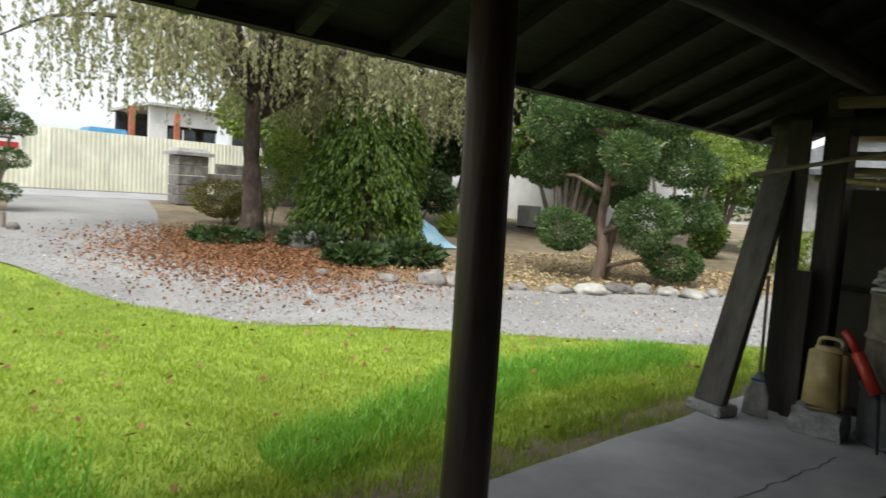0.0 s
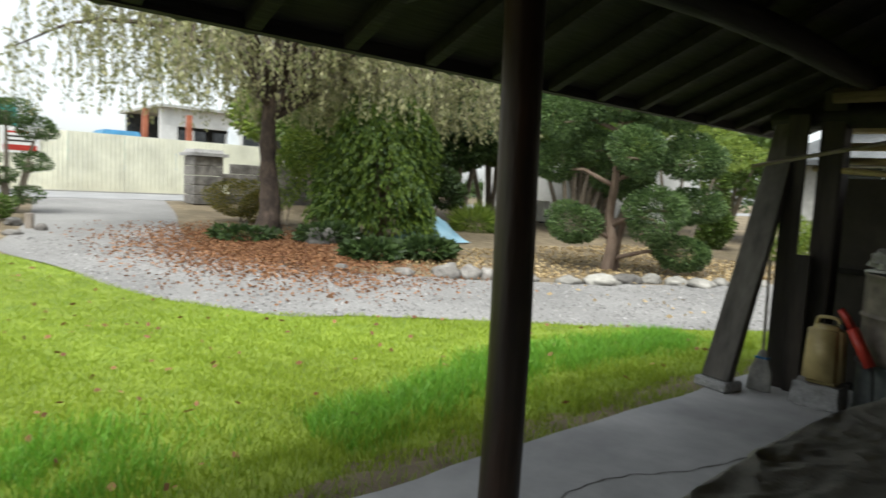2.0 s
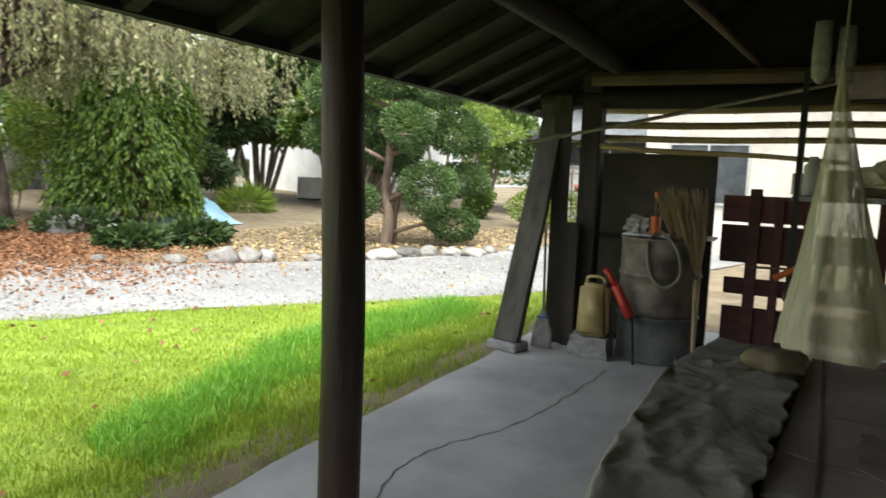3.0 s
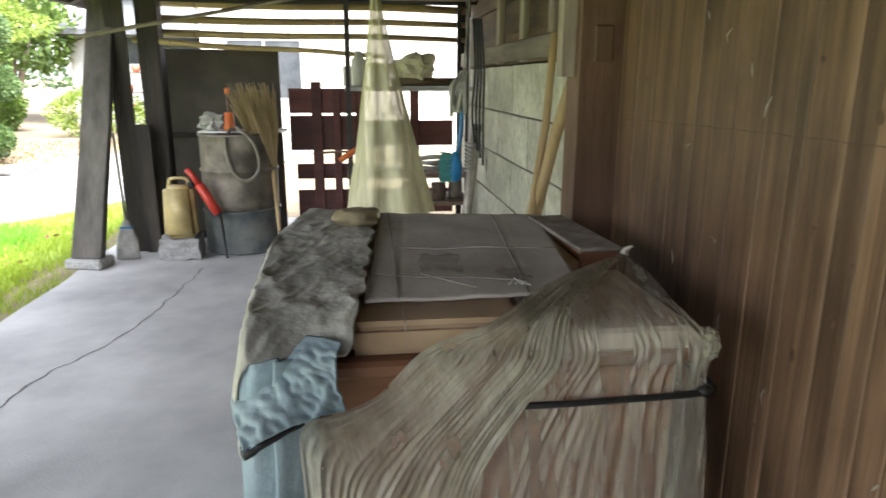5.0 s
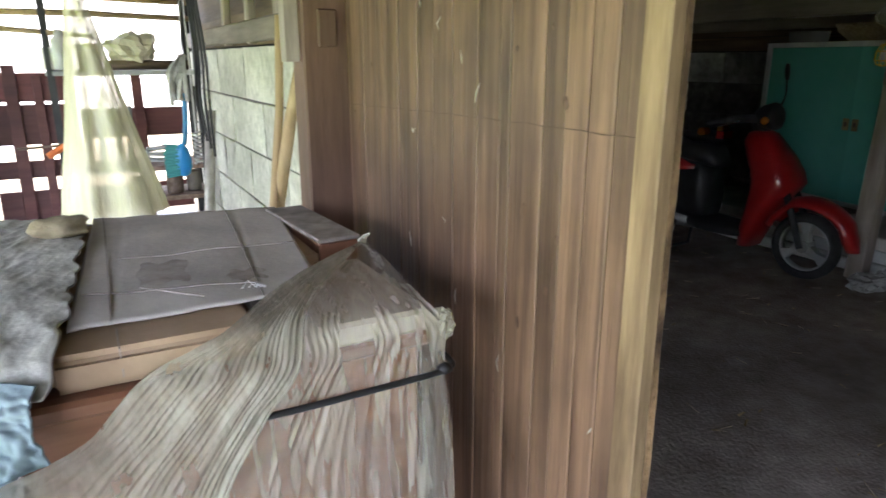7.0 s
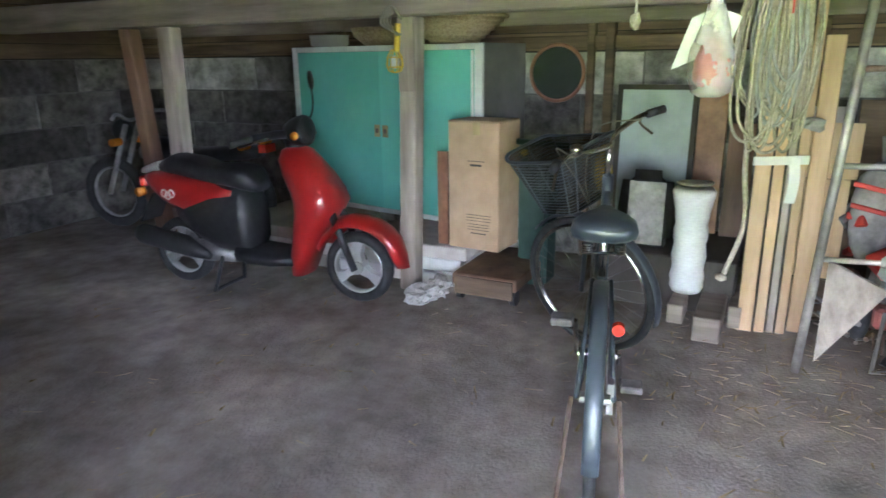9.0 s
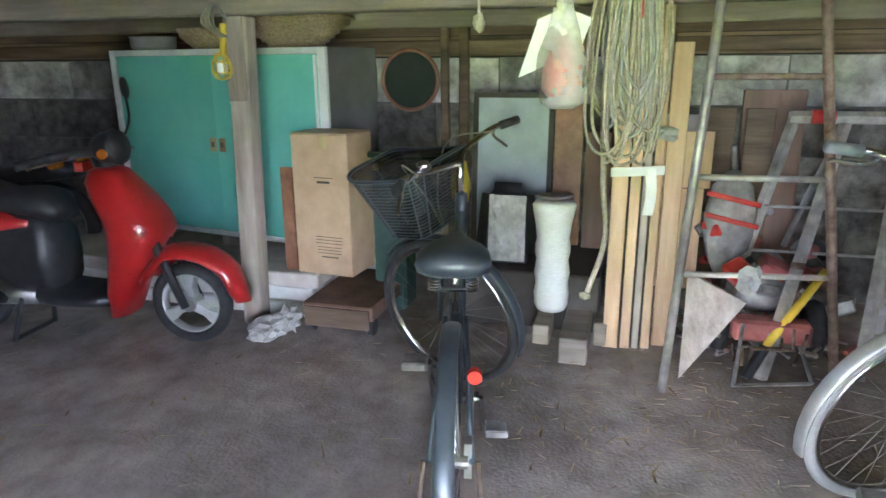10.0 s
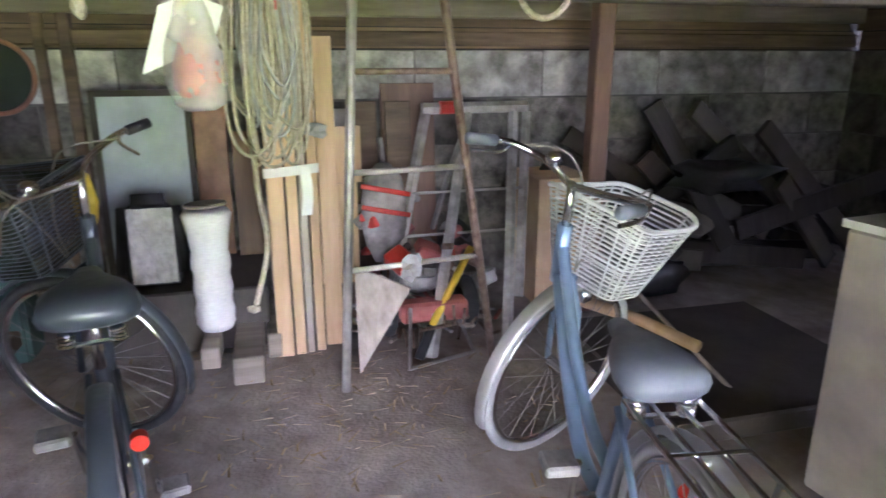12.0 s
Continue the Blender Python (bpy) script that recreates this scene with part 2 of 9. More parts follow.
def torus(bm, c, R, r, axis=(1, 0, 0), n=40, seg=10, squash=1.0):
    """A tyre or ring round an axis."""
    c, ax = Vector(c), Vector(axis).normalized()
    u = ax.orthogonal().normalized()
    w = ax.cross(u)
    rings = []
    for i in range(n):
        a = 2 * math.pi * i / n
        d = u * math.cos(a) + w * math.sin(a)
        rings.append([bm.verts.new(c + d * (R + r * math.cos(b)) + ax * (r * squash * math.sin(b))) for b in [2 * math.pi * j / seg for j in range(seg)]])
    for i in range(n):
        a, b = rings[i], rings[(i + 1) % n]
        for j in range(seg):
            bm.faces.new((a[j], b[j], b[(j + 1) % seg], a[(j + 1) % seg]))


def blob(bm, c, size, rough=0.15, sub=2, freq=1.6, seed=0.0, flat_base=None):
    g = bmesh.ops.create_icosphere(bm, subdivisions=sub, radius=1.0)
    for v in g["verts"]:
        d = v.co.copy()
        k = 1 + rough * noise.noise(d * freq + Vector((seed, seed * 1.7, seed * 0.3))) + rough * 0.5 * noise.noise(d * freq * 2.7 + Vector((seed, 3, 1)))
        v.co = Vector(c) + Vector((d.x * size[0] * k, d.y * size[1] * k, d.z * size[2] * k))
        if flat_base is not None and v.co.z < flat_base:
            v.co.z = flat_base


def sheet(bm, nu, nv, fn):
    g = [[bm.verts.new(fn(i / nu, j / nv)) for j in range(nv + 1)] for i in range(nu + 1)]
    for i in range(nu):
        for j in range(nv):
            bm.faces.new((g[i][j], g[i + 1][j], g[i + 1][j + 1], g[i][j + 1]))


def loft(bm, rings, cap=True):
    """Skin over rings of equal count."""
    rr = [[bm.verts.new(p) for p in r] for r in rings]
    n = len(rr[0])
    for a, b in zip(rr, rr[1:]):
        for j in range(n):
            bm.faces.new((a[j], a[(j + 1) % n], b[(j + 1) % n], b[j]))
    if cap:
        bm.faces.new(rr[0][::-1])
        bm.faces.new(rr[-1])


def oval(c, w, h, n=14, tilt=0.0, power=2.6):
    """A rounded-rectangle ring in the plane across y, leaning by tilt."""
    out = []
    for j in range(n):
        a = 2 * math.pi * j / n
        ca, sa = math.cos(a), math.sin(a)
        x = abs(ca) ** (2 / power) * (1 if ca >= 0 else -1) * w
        z = abs(sa) ** (2 / power) * (1 if sa >= 0 else -1) * h
        out.append(Vector((c[0] + x, c[1] - z * math.sin(radians(tilt)), c[2] + z * math.cos(radians(tilt)))))
    return out


def bevel(bm, w=0.006, seg=1):
    bmesh.ops.bevel(bm, geom=[e for e in bm.edges], offset=w, segments=seg, affect="EDGES", clamp_overlap=True)


def as_mesh(name, bm, material, smooth=False):
    bmesh.ops.recalc_face_normals(bm, faces=bm.faces)
    me = bpy.data.meshes.new(name)
    bm.to_mesh(me)
    bm.free()
    if smooth:
        me.polygons.foreach_set("use_smooth", [True] * len(me.polygons))
        me.update()
    me.materials.append(material)
    return me


def part(name, bm, material, parent, label="", smooth=False):
    ob = new(name, as_mesh(name, bm, material, smooth))
    ob.parent = parent
    if label:
        tagged(ob, label)
    return ob


def thing(name, m, label, category, group="", kind=""):
    ob = new(name)
    ob.empty_display_size = 0.1
    ob.matrix_world = m
    return tagged(ob, label, category, group, kind)


def solid(name, bm, material, label, category, m=None, group="", kind="", smooth=False):
    """A thing of one mesh."""
    ob = new(name, as_mesh(name, bm, material, smooth))
    if m:
        ob.matrix_world = m
    return tagged(ob, label, category, group, kind)


def piece(name, mesh, parent, m):
    ob = new(name, mesh)
    ob.parent = parent
    ob.matrix_basis = m
    return ob


def quads(name, verts, faces, material):
    me = bpy.data.meshes.new(name)
    me.from_pydata(verts, [], faces)
    me.materials.append(material)
    return me


def thicken(ob, t):
    s = ob.modifiers.new("thickness", "SOLIDIFY")
    s.thickness, s.offset = t, 0
    return ob


# ---- ground ----
def ground_z(x, y=0.0):
    return -0.1 + min(0.6, 0.05 * max(0.0, -x - 7.0))


def outline(points, k):
    """x at k along a list of (y, x) that rises in y."""
    for (y0, x0), (y1, x1) in zip(points, points[1:]):
        if k <= y1:
            return x0 + (x1 - x0) * max(0.0, (k - y0) / (y1 - y0))
    return points[-1][1]


LAWN = [(-9, -11.2), (0.5, -10.95), (0.98, -10.6), (1.61, -9.03), (1.97, -7.54), (2.85, -5.67), (3.65, -5.21), (4.58, -4.53), (6.49, -3.02), (8.0, -2.0)]
DRIVE_IN = [(-0.5, 13.5), (-1.5, 10), (-2.3, 8), (-3.1, 6.49), (-4.6, 4.58), (-5.3, 3.65), (-5.75, 2.85), (-7.6, 1.97), (-9.1, 1.61), (-10.9, 1.1), (-13.0, 1.7), (-15.8, 2.3), (-20, 3.0)]
DRIVE_OUT = [(-3.9, 16), (-4.6, 11.5), (-5.4, 9.3), (-6.3, 7.6), (-7.1, 6.5), (-7.6, 5.7), (-8.8, 4.4), (-9.6, 4.1), (-10.6, 3.95), (-12.6, 4.3), (-15.9, 5.3), (-20, 6.3)]
M["soil"] = mat("garden_soil", (0.13, 0.10, 0.06), (0.22, 0.175, 0.11), 4, 0.95, 0.6, stain=0.35, stain_scale=0.5)
M["turf"] = mat("turf", (0.13, 0.2, 0.02), (0.28, 0.36, 0.045), 5, 0.9, 0.7, stain=0.3, stain_scale=0.45, fine=90)
M["gravel"] = mat("gravel", (0.15, 0.146, 0.142), (0.27, 0.263, 0.255), 28, 0.9, 0.8, stain=0.2, stain_scale=0.6, fine=70)
M["asphalt"] = mat("old_asphalt", (0.30, 0.30, 0.31), (0.38, 0.38, 0.38), 20, 0.9, 0.2, stain=0.15)

xs = [-400, -120, -60, -35, -25, -22, -19.5, -19, -18, -16, -14, -12, -10, -8.5, -7, -5, -3, -1.9, 0, 3, 6, 12, 40, 150, 400]
ys = [-400, -120, -40, -15, -6, -3, 0, 2, 4, 6, 8, 10, 12, 14, 17, 22, 35, 80, 200, 400]
bm = bm_new()
gv = [[bm.verts.new((x, y, ground_z(x) - (0.012 if x < -1.85 else 0.02))) for y in ys] for x in xs]
for i in range(len(xs) - 1):
    for j in range(len(ys) - 1):
        bm.faces.new((gv[i][j], gv[i + 1][j], gv[i + 1][j + 1], gv[i][j + 1]))
solid("ground", bm, M["soil"], "bare brown garden earth with dry litter", "ground", kind="structure")



def lawn_edge(y):
    """x at which the turf gives way to bare earth beside the slab."""
    k = max(0.0, min(1.0, (y - 0.6) / 1.0)) * max(0.0, min(1.0, (7.2 - y) / 1.5))
    return -1.78 - 0.42 * k - 0.22 * k * noise.noise(Vector((y * 1.7, 2.0, 0))) - 0.12 * k * noise.noise(Vector((y * 6.1, 5.0, 0)))


bm = bm_new()
rows_y = [-9 + 0.12 * i for i in range(142)]
lv = []
for y in rows_y:
    x0 = outline(LAWN, y) - 0.14 + 0.12 * noise.noise(Vector((y * 2.2, 0, 0)))
    x1 = lawn_edge(y)
    lv.append([bm.verts.new((x0 + (x1 - x0) * k / 40, y, ground_z(x0 + (x1 - x0) * k / 40) + 0.012 * noise.noise(Vector(((x0 + x1) * k / 40 * 1.3, y * 1.3, 4)))
                             + (0.0 if 0 < k < 40 else -0.03 if k else -0.006))) for k in range(41)])
for a, b in zip(lv, lv[1:]):
    for k in range(40):
        bm.faces.new((a[k], a[k + 1], b[k + 1], b[k]))
solid("lawn", bm, M["turf"], "bright green mown lawn with yellowish patches", "lawn", kind="structure", smooth=True)

bm = bm_new()
inn, out = curve([(x, y, 0) for x, y in DRIVE_IN], 8), curve([(x, y, 0) for x, y in DRIVE_OUT], 9)
n = 110
dv = []
for i in range(n + 1):
    a = inn[min(len(inn) - 1, int(i / n * (len(inn) - 1)))]
    b = out[min(len(out) - 1, int(i / n * (len(out) - 1)))]
    dv.append([bm.verts.new((a.x + (b.x - a.x) * k / 14, a.y + (b.y - a.y) * k / 14, ground_z(a.x + (b.x - a.x) * k / 14) + 0.004
                             + 0.012 * noise.noise(Vector((a.x + k, a.y * 2, 0))))) for k in range(15)])
for a, b in zip(dv, dv[1:]):
    for k in range(14):
        bm.faces.new((a[k], a[k + 1], b[k + 1], b[k]))
solid("driveway", bm, M["gravel"], "pale grey gravel driveway curving to the road", "driveway", kind="structure", smooth=True)
bm = bm_new()
box(bm, -24.6, -80, 0.3, -19.4, 80, 0.512)
solid("road", bm, M["asphalt"], "grey asphalt road past the gate", "road", kind="structure")

bm = bm_new()
strip = []
for i in range(90):
    y = -3.5 + i * 0.12
    w = 0.34 + 0.16 * noise.noise(Vector((y * 1.1, 2, 0))) + 0.08 * noise.noise(Vector((y * 5, 2, 0)))
    strip.append([bm.verts.new((-1.78 - w * k / 4, y, -0.078 + (0.0 if k < 4 else -0.03))) for k in range(5)])
for a, b in zip(strip, strip[1:]):
    for k in range(4):
        bm.faces.new((a[k], b[k], b[k + 1], a[k + 1]))
solid("dirt_strip", bm, M["soil"], "bare earthy strip along the concrete edge", "ground", kind="structure", smooth=True)

# ---- barn shell ----
bm = bm_new()
yy = [-4 + 0.2 * i for i in range(50)]
ed = [bm.verts.new((-1.79 + 0.05 * noise.noise(Vector((y * 1.7, 0, 7))), y, 0.0)) for y in yy]
lo = [bm.verts.new((v.co.x - 0.02, v.co.y, -0.2)) for v in ed]
bk = [bm.verts.new((1.0, y, 0.0)) for y in yy]
for i in range(len(yy) - 1):
    bm.faces.new((ed[i], bk[i], bk[i + 1], ed[i + 1]))
    bm.faces.new((lo[i], ed[i], ed[i + 1], lo[i + 1]))
solid("floor", bm, M["concrete"], "smooth grey cracked concrete porch floor", "floor", kind="structure")
bm = bm_new()
sheet(bm, 46, 90, lambda u, v: (0.98 + u * 4.6, -4 + v * 9.3, 0.0 + 0.012 * noise.noise(Vector((u * 9, v * 18, 0))) * min(1, u * 8)))
solid("floor_earth", bm, M["dirt"], "packed grey-brown earth floor strewn with straw", "floor", kind="structure", smooth=True)

SLOPE = 0.42


def roof_z(x):
    return 1.89 + SLOPE * (x + 1.95)


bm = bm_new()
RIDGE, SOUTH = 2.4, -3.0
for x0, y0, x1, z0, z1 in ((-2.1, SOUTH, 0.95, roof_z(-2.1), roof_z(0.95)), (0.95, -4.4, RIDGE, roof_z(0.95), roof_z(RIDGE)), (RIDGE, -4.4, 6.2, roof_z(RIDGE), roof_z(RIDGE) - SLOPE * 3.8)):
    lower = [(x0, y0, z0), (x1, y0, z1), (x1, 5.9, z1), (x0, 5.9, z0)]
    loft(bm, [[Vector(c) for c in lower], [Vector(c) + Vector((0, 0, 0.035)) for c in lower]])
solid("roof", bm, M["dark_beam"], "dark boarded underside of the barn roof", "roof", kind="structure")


def upright(name, x0, y0, x1, y1, z0, z1, material, label, wob=0.004):
    bm = bm_new()
    box(bm, x0, y0, z0, x1, y1, z1)
    bevel(bm, 0.008)
    return solid(name, bm, material, label, "beam", kind="structure")


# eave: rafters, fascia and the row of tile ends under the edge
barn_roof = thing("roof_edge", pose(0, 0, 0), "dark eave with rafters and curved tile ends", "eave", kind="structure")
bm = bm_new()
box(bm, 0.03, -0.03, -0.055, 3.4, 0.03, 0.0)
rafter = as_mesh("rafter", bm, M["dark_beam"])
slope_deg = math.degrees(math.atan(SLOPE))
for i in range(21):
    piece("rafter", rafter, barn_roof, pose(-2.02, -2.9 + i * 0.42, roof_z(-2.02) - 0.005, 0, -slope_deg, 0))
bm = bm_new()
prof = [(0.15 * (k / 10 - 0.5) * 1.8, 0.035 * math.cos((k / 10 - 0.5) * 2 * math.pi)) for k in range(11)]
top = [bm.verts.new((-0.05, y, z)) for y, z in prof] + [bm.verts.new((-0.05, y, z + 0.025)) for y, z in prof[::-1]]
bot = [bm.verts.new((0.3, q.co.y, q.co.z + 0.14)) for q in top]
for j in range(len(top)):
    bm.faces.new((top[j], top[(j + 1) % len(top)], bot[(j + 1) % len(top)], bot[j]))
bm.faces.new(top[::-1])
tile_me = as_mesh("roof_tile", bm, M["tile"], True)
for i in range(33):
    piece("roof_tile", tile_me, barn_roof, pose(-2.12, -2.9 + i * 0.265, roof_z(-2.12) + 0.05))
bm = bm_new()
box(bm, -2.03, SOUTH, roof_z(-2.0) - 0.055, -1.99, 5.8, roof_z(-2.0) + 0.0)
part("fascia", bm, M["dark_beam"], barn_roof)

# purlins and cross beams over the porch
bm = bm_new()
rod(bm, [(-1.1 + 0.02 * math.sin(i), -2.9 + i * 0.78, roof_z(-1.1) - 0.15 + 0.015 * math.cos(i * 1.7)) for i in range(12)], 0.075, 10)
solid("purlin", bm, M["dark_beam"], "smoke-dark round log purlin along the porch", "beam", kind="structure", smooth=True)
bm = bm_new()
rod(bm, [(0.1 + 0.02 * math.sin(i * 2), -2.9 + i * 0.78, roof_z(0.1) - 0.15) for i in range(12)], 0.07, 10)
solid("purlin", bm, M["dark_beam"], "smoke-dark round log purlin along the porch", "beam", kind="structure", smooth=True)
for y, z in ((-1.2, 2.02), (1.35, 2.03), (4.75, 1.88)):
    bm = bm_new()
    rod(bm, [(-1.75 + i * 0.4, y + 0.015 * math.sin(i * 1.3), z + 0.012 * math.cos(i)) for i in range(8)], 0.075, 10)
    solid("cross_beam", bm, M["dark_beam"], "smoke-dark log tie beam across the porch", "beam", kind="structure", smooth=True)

# porch post: an old round-cornered trunk
bm = bm_new()
rings = []
for i in range(15):
    z = -0.02 + i * 0.151
    r = 0.072 - 0.006 * i / 14 + 0.004 * noise.noise(Vector((0, 0, z * 3)))
    rings.append([(-1.12 + r * math.cos(a) * (1 + 0.08 * noise.noise(Vector((math.cos(a), math.sin(a), z * 2)))) + 0.012 * math.sin(z * 2.2),
                   1.42 + r * math.sin(a), z) for a in [2 * math.pi * j / 14 for j in range(14)]])
loft(bm, rings)
solid("porch_post", bm, M["post_wood"], "dark worn round wooden porch post", "post", kind="structure", smooth=True)

# boarded door leaf standing along the inner wall line
door = thing("door_1", pose(0.985, 0.270, 0), "tall brown cedar plank sliding door", "door", kind="structure")
edges_y = [0.0, 0.058, 0.113, 0.178, 0.243, 0.308, 0.418, 0.458, 0.548, 0.658, 0.758, 0.848, 0.963, 1.105, 1.218, 1.356]
for i, (a, b) in enumerate(zip(edges_y, edges_y[1:])):
    bm = bm_new()
    box(bm, 0.001 * ((i * 5) % 3) if i else -0.006, a + 0.001, 0.0, 0.024, b - 0.001, 2.42)
    bevel(bm, 0.0025)
    part("plank", bm, M["plank_pale"] if i == 0 else M["plank"], door)
bm = bm_new()
box(bm, 0.0245, 0.002, 0.02, 0.038, 0.09, 2.4)
bmesh.ops.subdivide_edges(bm, edges=[e for e in bm.edges if abs(e.verts[0].co.z - e.verts[1].co.z) > 1], cuts=60)
for v in bm.verts:
    v.co.y += 0.004 * noise.noise(Vector((v.co.x * 30, 0, v.co.z * 9))) * (v.co.y < 0.05)
part("door_stile", bm, M["bark_edge"], door, "rough mottled brown edge")
for z in (0.12, 1.05, 2.0):
    bm = bm_new()
    box(bm, 0.0265, 0.091, z, 0.038, 1.35, z + 0.1)
    part("door_rail", bm, M["frame_wood"], door)
M["knot"] = mat("wood_knot", (0.09, 0.05, 0.03), (0.16, 0.095, 0.06), 30, 0.6, 0.2, stain=0.2)
kr = random.Random(4)
KNOTS = [(0.239, 1.212, 1.9), (0.396, 1.307, 1.0), (0.431, 1.118, 1.1), (0.357, 0.992, 1.5), (0.273, 0.846, 1.2), (0.246, 0.956, 1.3), (0.284, 1.344, 1.0), (0.365, 0.746, 1.2), (0.368, 0.411, 1.0)]
for k in range(30):
    y, z, big = KNOTS[k] if k < len(KNOTS) else (kr.uniform(0.1, 1.31), kr.uniform(0.15, 2.2), kr.uniform(0.6, 1.0))
    a, b = kr.uniform(0.004, 0.008) * big, kr.uniform(0.006, 0.013) * big
    bm = bm_new()
    ring = [bm.verts.new((-0.0012, y + a * math.cos(q) * (1 + 0.2 * math.sin(2 * q + k)), z + b * math.sin(q))) for q in [2 * math.pi * j / 12 for j in range(12)]]
    mid = bm.verts.new((-0.0026, y, z))
    for j in range(12):
        bm.faces.new((ring[j], mid, ring[(j + 1) % 12]))
    part("knot", bm, M["knot"], door)
bm = bm_new()
rod(bm, [(-0.0008, 0.03 + 1.3 * k / 24, 1.167 - 0.018 * (k / 24) ** 2 + 0.0015 * math.sin(k * 2.3)) for k in range(25)], 0.0012, 4)
part("scribed_line", bm, M["knot"], door)
for k in range(14):
    y, z, ln = kr.uniform(0.1, 0.9), kr.uniform(0.3, 1.5), kr.uniform(0.01, 0.045)
    bm = bm_new()
    rod(bm, [(-0.0006, y, z), (-0.0008, y + kr.uniform(-0.01, 0.01), z + ln * 0.5), (-0.0006, y + kr.uniform(-0.02, 0.02), z + ln)], [0.0008, 0.0024, 0.0008], 4)
    part("scratch", bm, M["scuff"], door, "pale scuff mark")
jamb = thing("door_jamb", pose(0, 0, 0), "brown wooden door post with a switch", "post", kind="structure")
bm = bm_new()
box(bm, 0.845, 1.63, 0.0, 1.06, 1.75, 2.7)
bevel(bm, 0.006)
part("post", bm, M["frame_wood"], jamb)
bm = bm_new()
box(bm, 0.80, 1.66, 1.28, 0.843, 1.72, 2.7)
part("trim", bm, M["grey_wood"], jamb)
bm = bm_new()
box(bm, 0.892, 1.612, 1.324, 0.952, 1.629, 1.436)
bevel(bm, 0.004)
part("switch", bm, M["frame_wood"], jamb, "small brown wall switch")


# block walls: real courses of stone
def block_mesh(name, w, d, h, material, k):
    bm = bm_new()
    box(bm, -w / 2, -d / 2, -h / 2, w / 2, d / 2, h / 2)
    bmesh.ops.subdivide_edges(bm, edges=bm.edges[:], cuts=2, use_grid_fill=True)
    for v in bm.verts:
        v.co += Vector([0.006 * noise.noise(v.co * 9 + Vector((k * 5 + q, q * 3, k))) for q in range(3)])
    bmesh.ops.triangulate(bm, faces=[])
    return as_mesh(name, bm, material)


def block_wall(name, label, start, along, length, z0, courses, h, w, thick, material, core):
    """A wall of blocks along +x or +y from start; the core of mortar stands a little behind the faces."""
    wall = thing(name, pose(0, 0, 0), label, "wall", kind="structure")
    rot = 0 if along == "x" else 90
    meshes = [block_mesh("stone_block", w * f - 0.012, thick, h - 0.012, material, i) for i, f in enumerate((1.0, 1.0, 0.5, 0.8))]
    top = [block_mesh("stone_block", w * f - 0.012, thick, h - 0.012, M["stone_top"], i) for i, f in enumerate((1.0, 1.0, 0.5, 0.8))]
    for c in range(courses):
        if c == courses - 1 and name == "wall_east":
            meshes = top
        s = -(w * 0.5) * (c % 2)
        while s < length - 0.02:
            a, b = max(0, s), min(length, s + w)
            f = (b - a) / w
            if f > 0.12:
                me = meshes[c % 2] if f > 0.95 else meshes[2]
                sc = 1.0 if f > 0.95 else (b - a - 0.012) / (w * 0.5 - 0.012)
                mid = (a + b) / 2
                x, y = (start[0] + mid, start[1]) if along == "x" else (start[0], start[1] + mid)
                ob = piece("stone_block", me, wall, pose(x, y, z0 + (c + 0.5) * h, 0, 0, rot) @ Matrix.Diagonal((sc, 1, 1, 1)))
            s += w
    bm = bm_new()
    t = thick / 2 - 0.012
    if along == "x":
        box(bm, start[0], start[1] - t, 0, start[0] + length, start[1] + t, z0 + courses * h)
    else:
        box(bm, start[0] - t, start[1], 0, start[0] + t, start[1] + length, z0 + courses * h)
    part("mortar_core", bm, core, wall)
    return wall


block_wall("wall_inner", "whitish pitted stone block wall with dark joints", (1.09, 1.78), "y", 3.4, 0.0, 5, 0.27, 0.75, 0.16, M["stone_pale"], M["mortar"])
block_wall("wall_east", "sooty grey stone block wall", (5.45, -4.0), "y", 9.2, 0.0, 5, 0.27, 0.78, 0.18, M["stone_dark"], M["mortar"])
block_wall("wall_north", "sooty grey stone block wall", (3.2, 5.3), "x", 2.35, 0.0, 5, 0.27, 0.78, 0.18, M["stone_dark"], M["mortar"])
# unseen stretch, added to keep north light out of the store
block_wall("unseen_wall_north_west", "sooty grey stone block wall", (1.2, 5.3), "x", 2.0, 0.0, 5, 0.27, 0.78, 0.18, M["stone_dark"], M["mortar"])
block_wall("wall_south", "sooty grey stone block wall", (1.2, -4.0), "x", 4.34, 0.0, 5, 0.27, 0.78, 0.18, M["stone_dark"], M["mortar"])


def boards(name, label, along, p, a, b, z0, z1, h, thick, material):
    """Horizontal boards, one above another, with open joints."""
    w = thing(name, pose(0, 0, 0), label, "wall", kind="structure")
    z, k = z0, 0
    while z < z1 - 0.02:
        hh = min(h * (0.85 + 0.3 * ((k * 7) % 5) / 5), z1 - z)
        bm = bm_new()
        o = 0.012 * ((k * 3) % 4 - 1.5)
        if along == "y":
            box(bm, p - thick / 2 + o, a, z + 0.003, p + thick / 2 + o, b, z + hh - 0.004)
        else:
            box(bm, a, p - thick / 2 + o, z + 0.003, b, p + thick / 2 + o, z + hh - 0.004)
        part("board", bm, material, w)
        z += hh
        k += 1
    return w


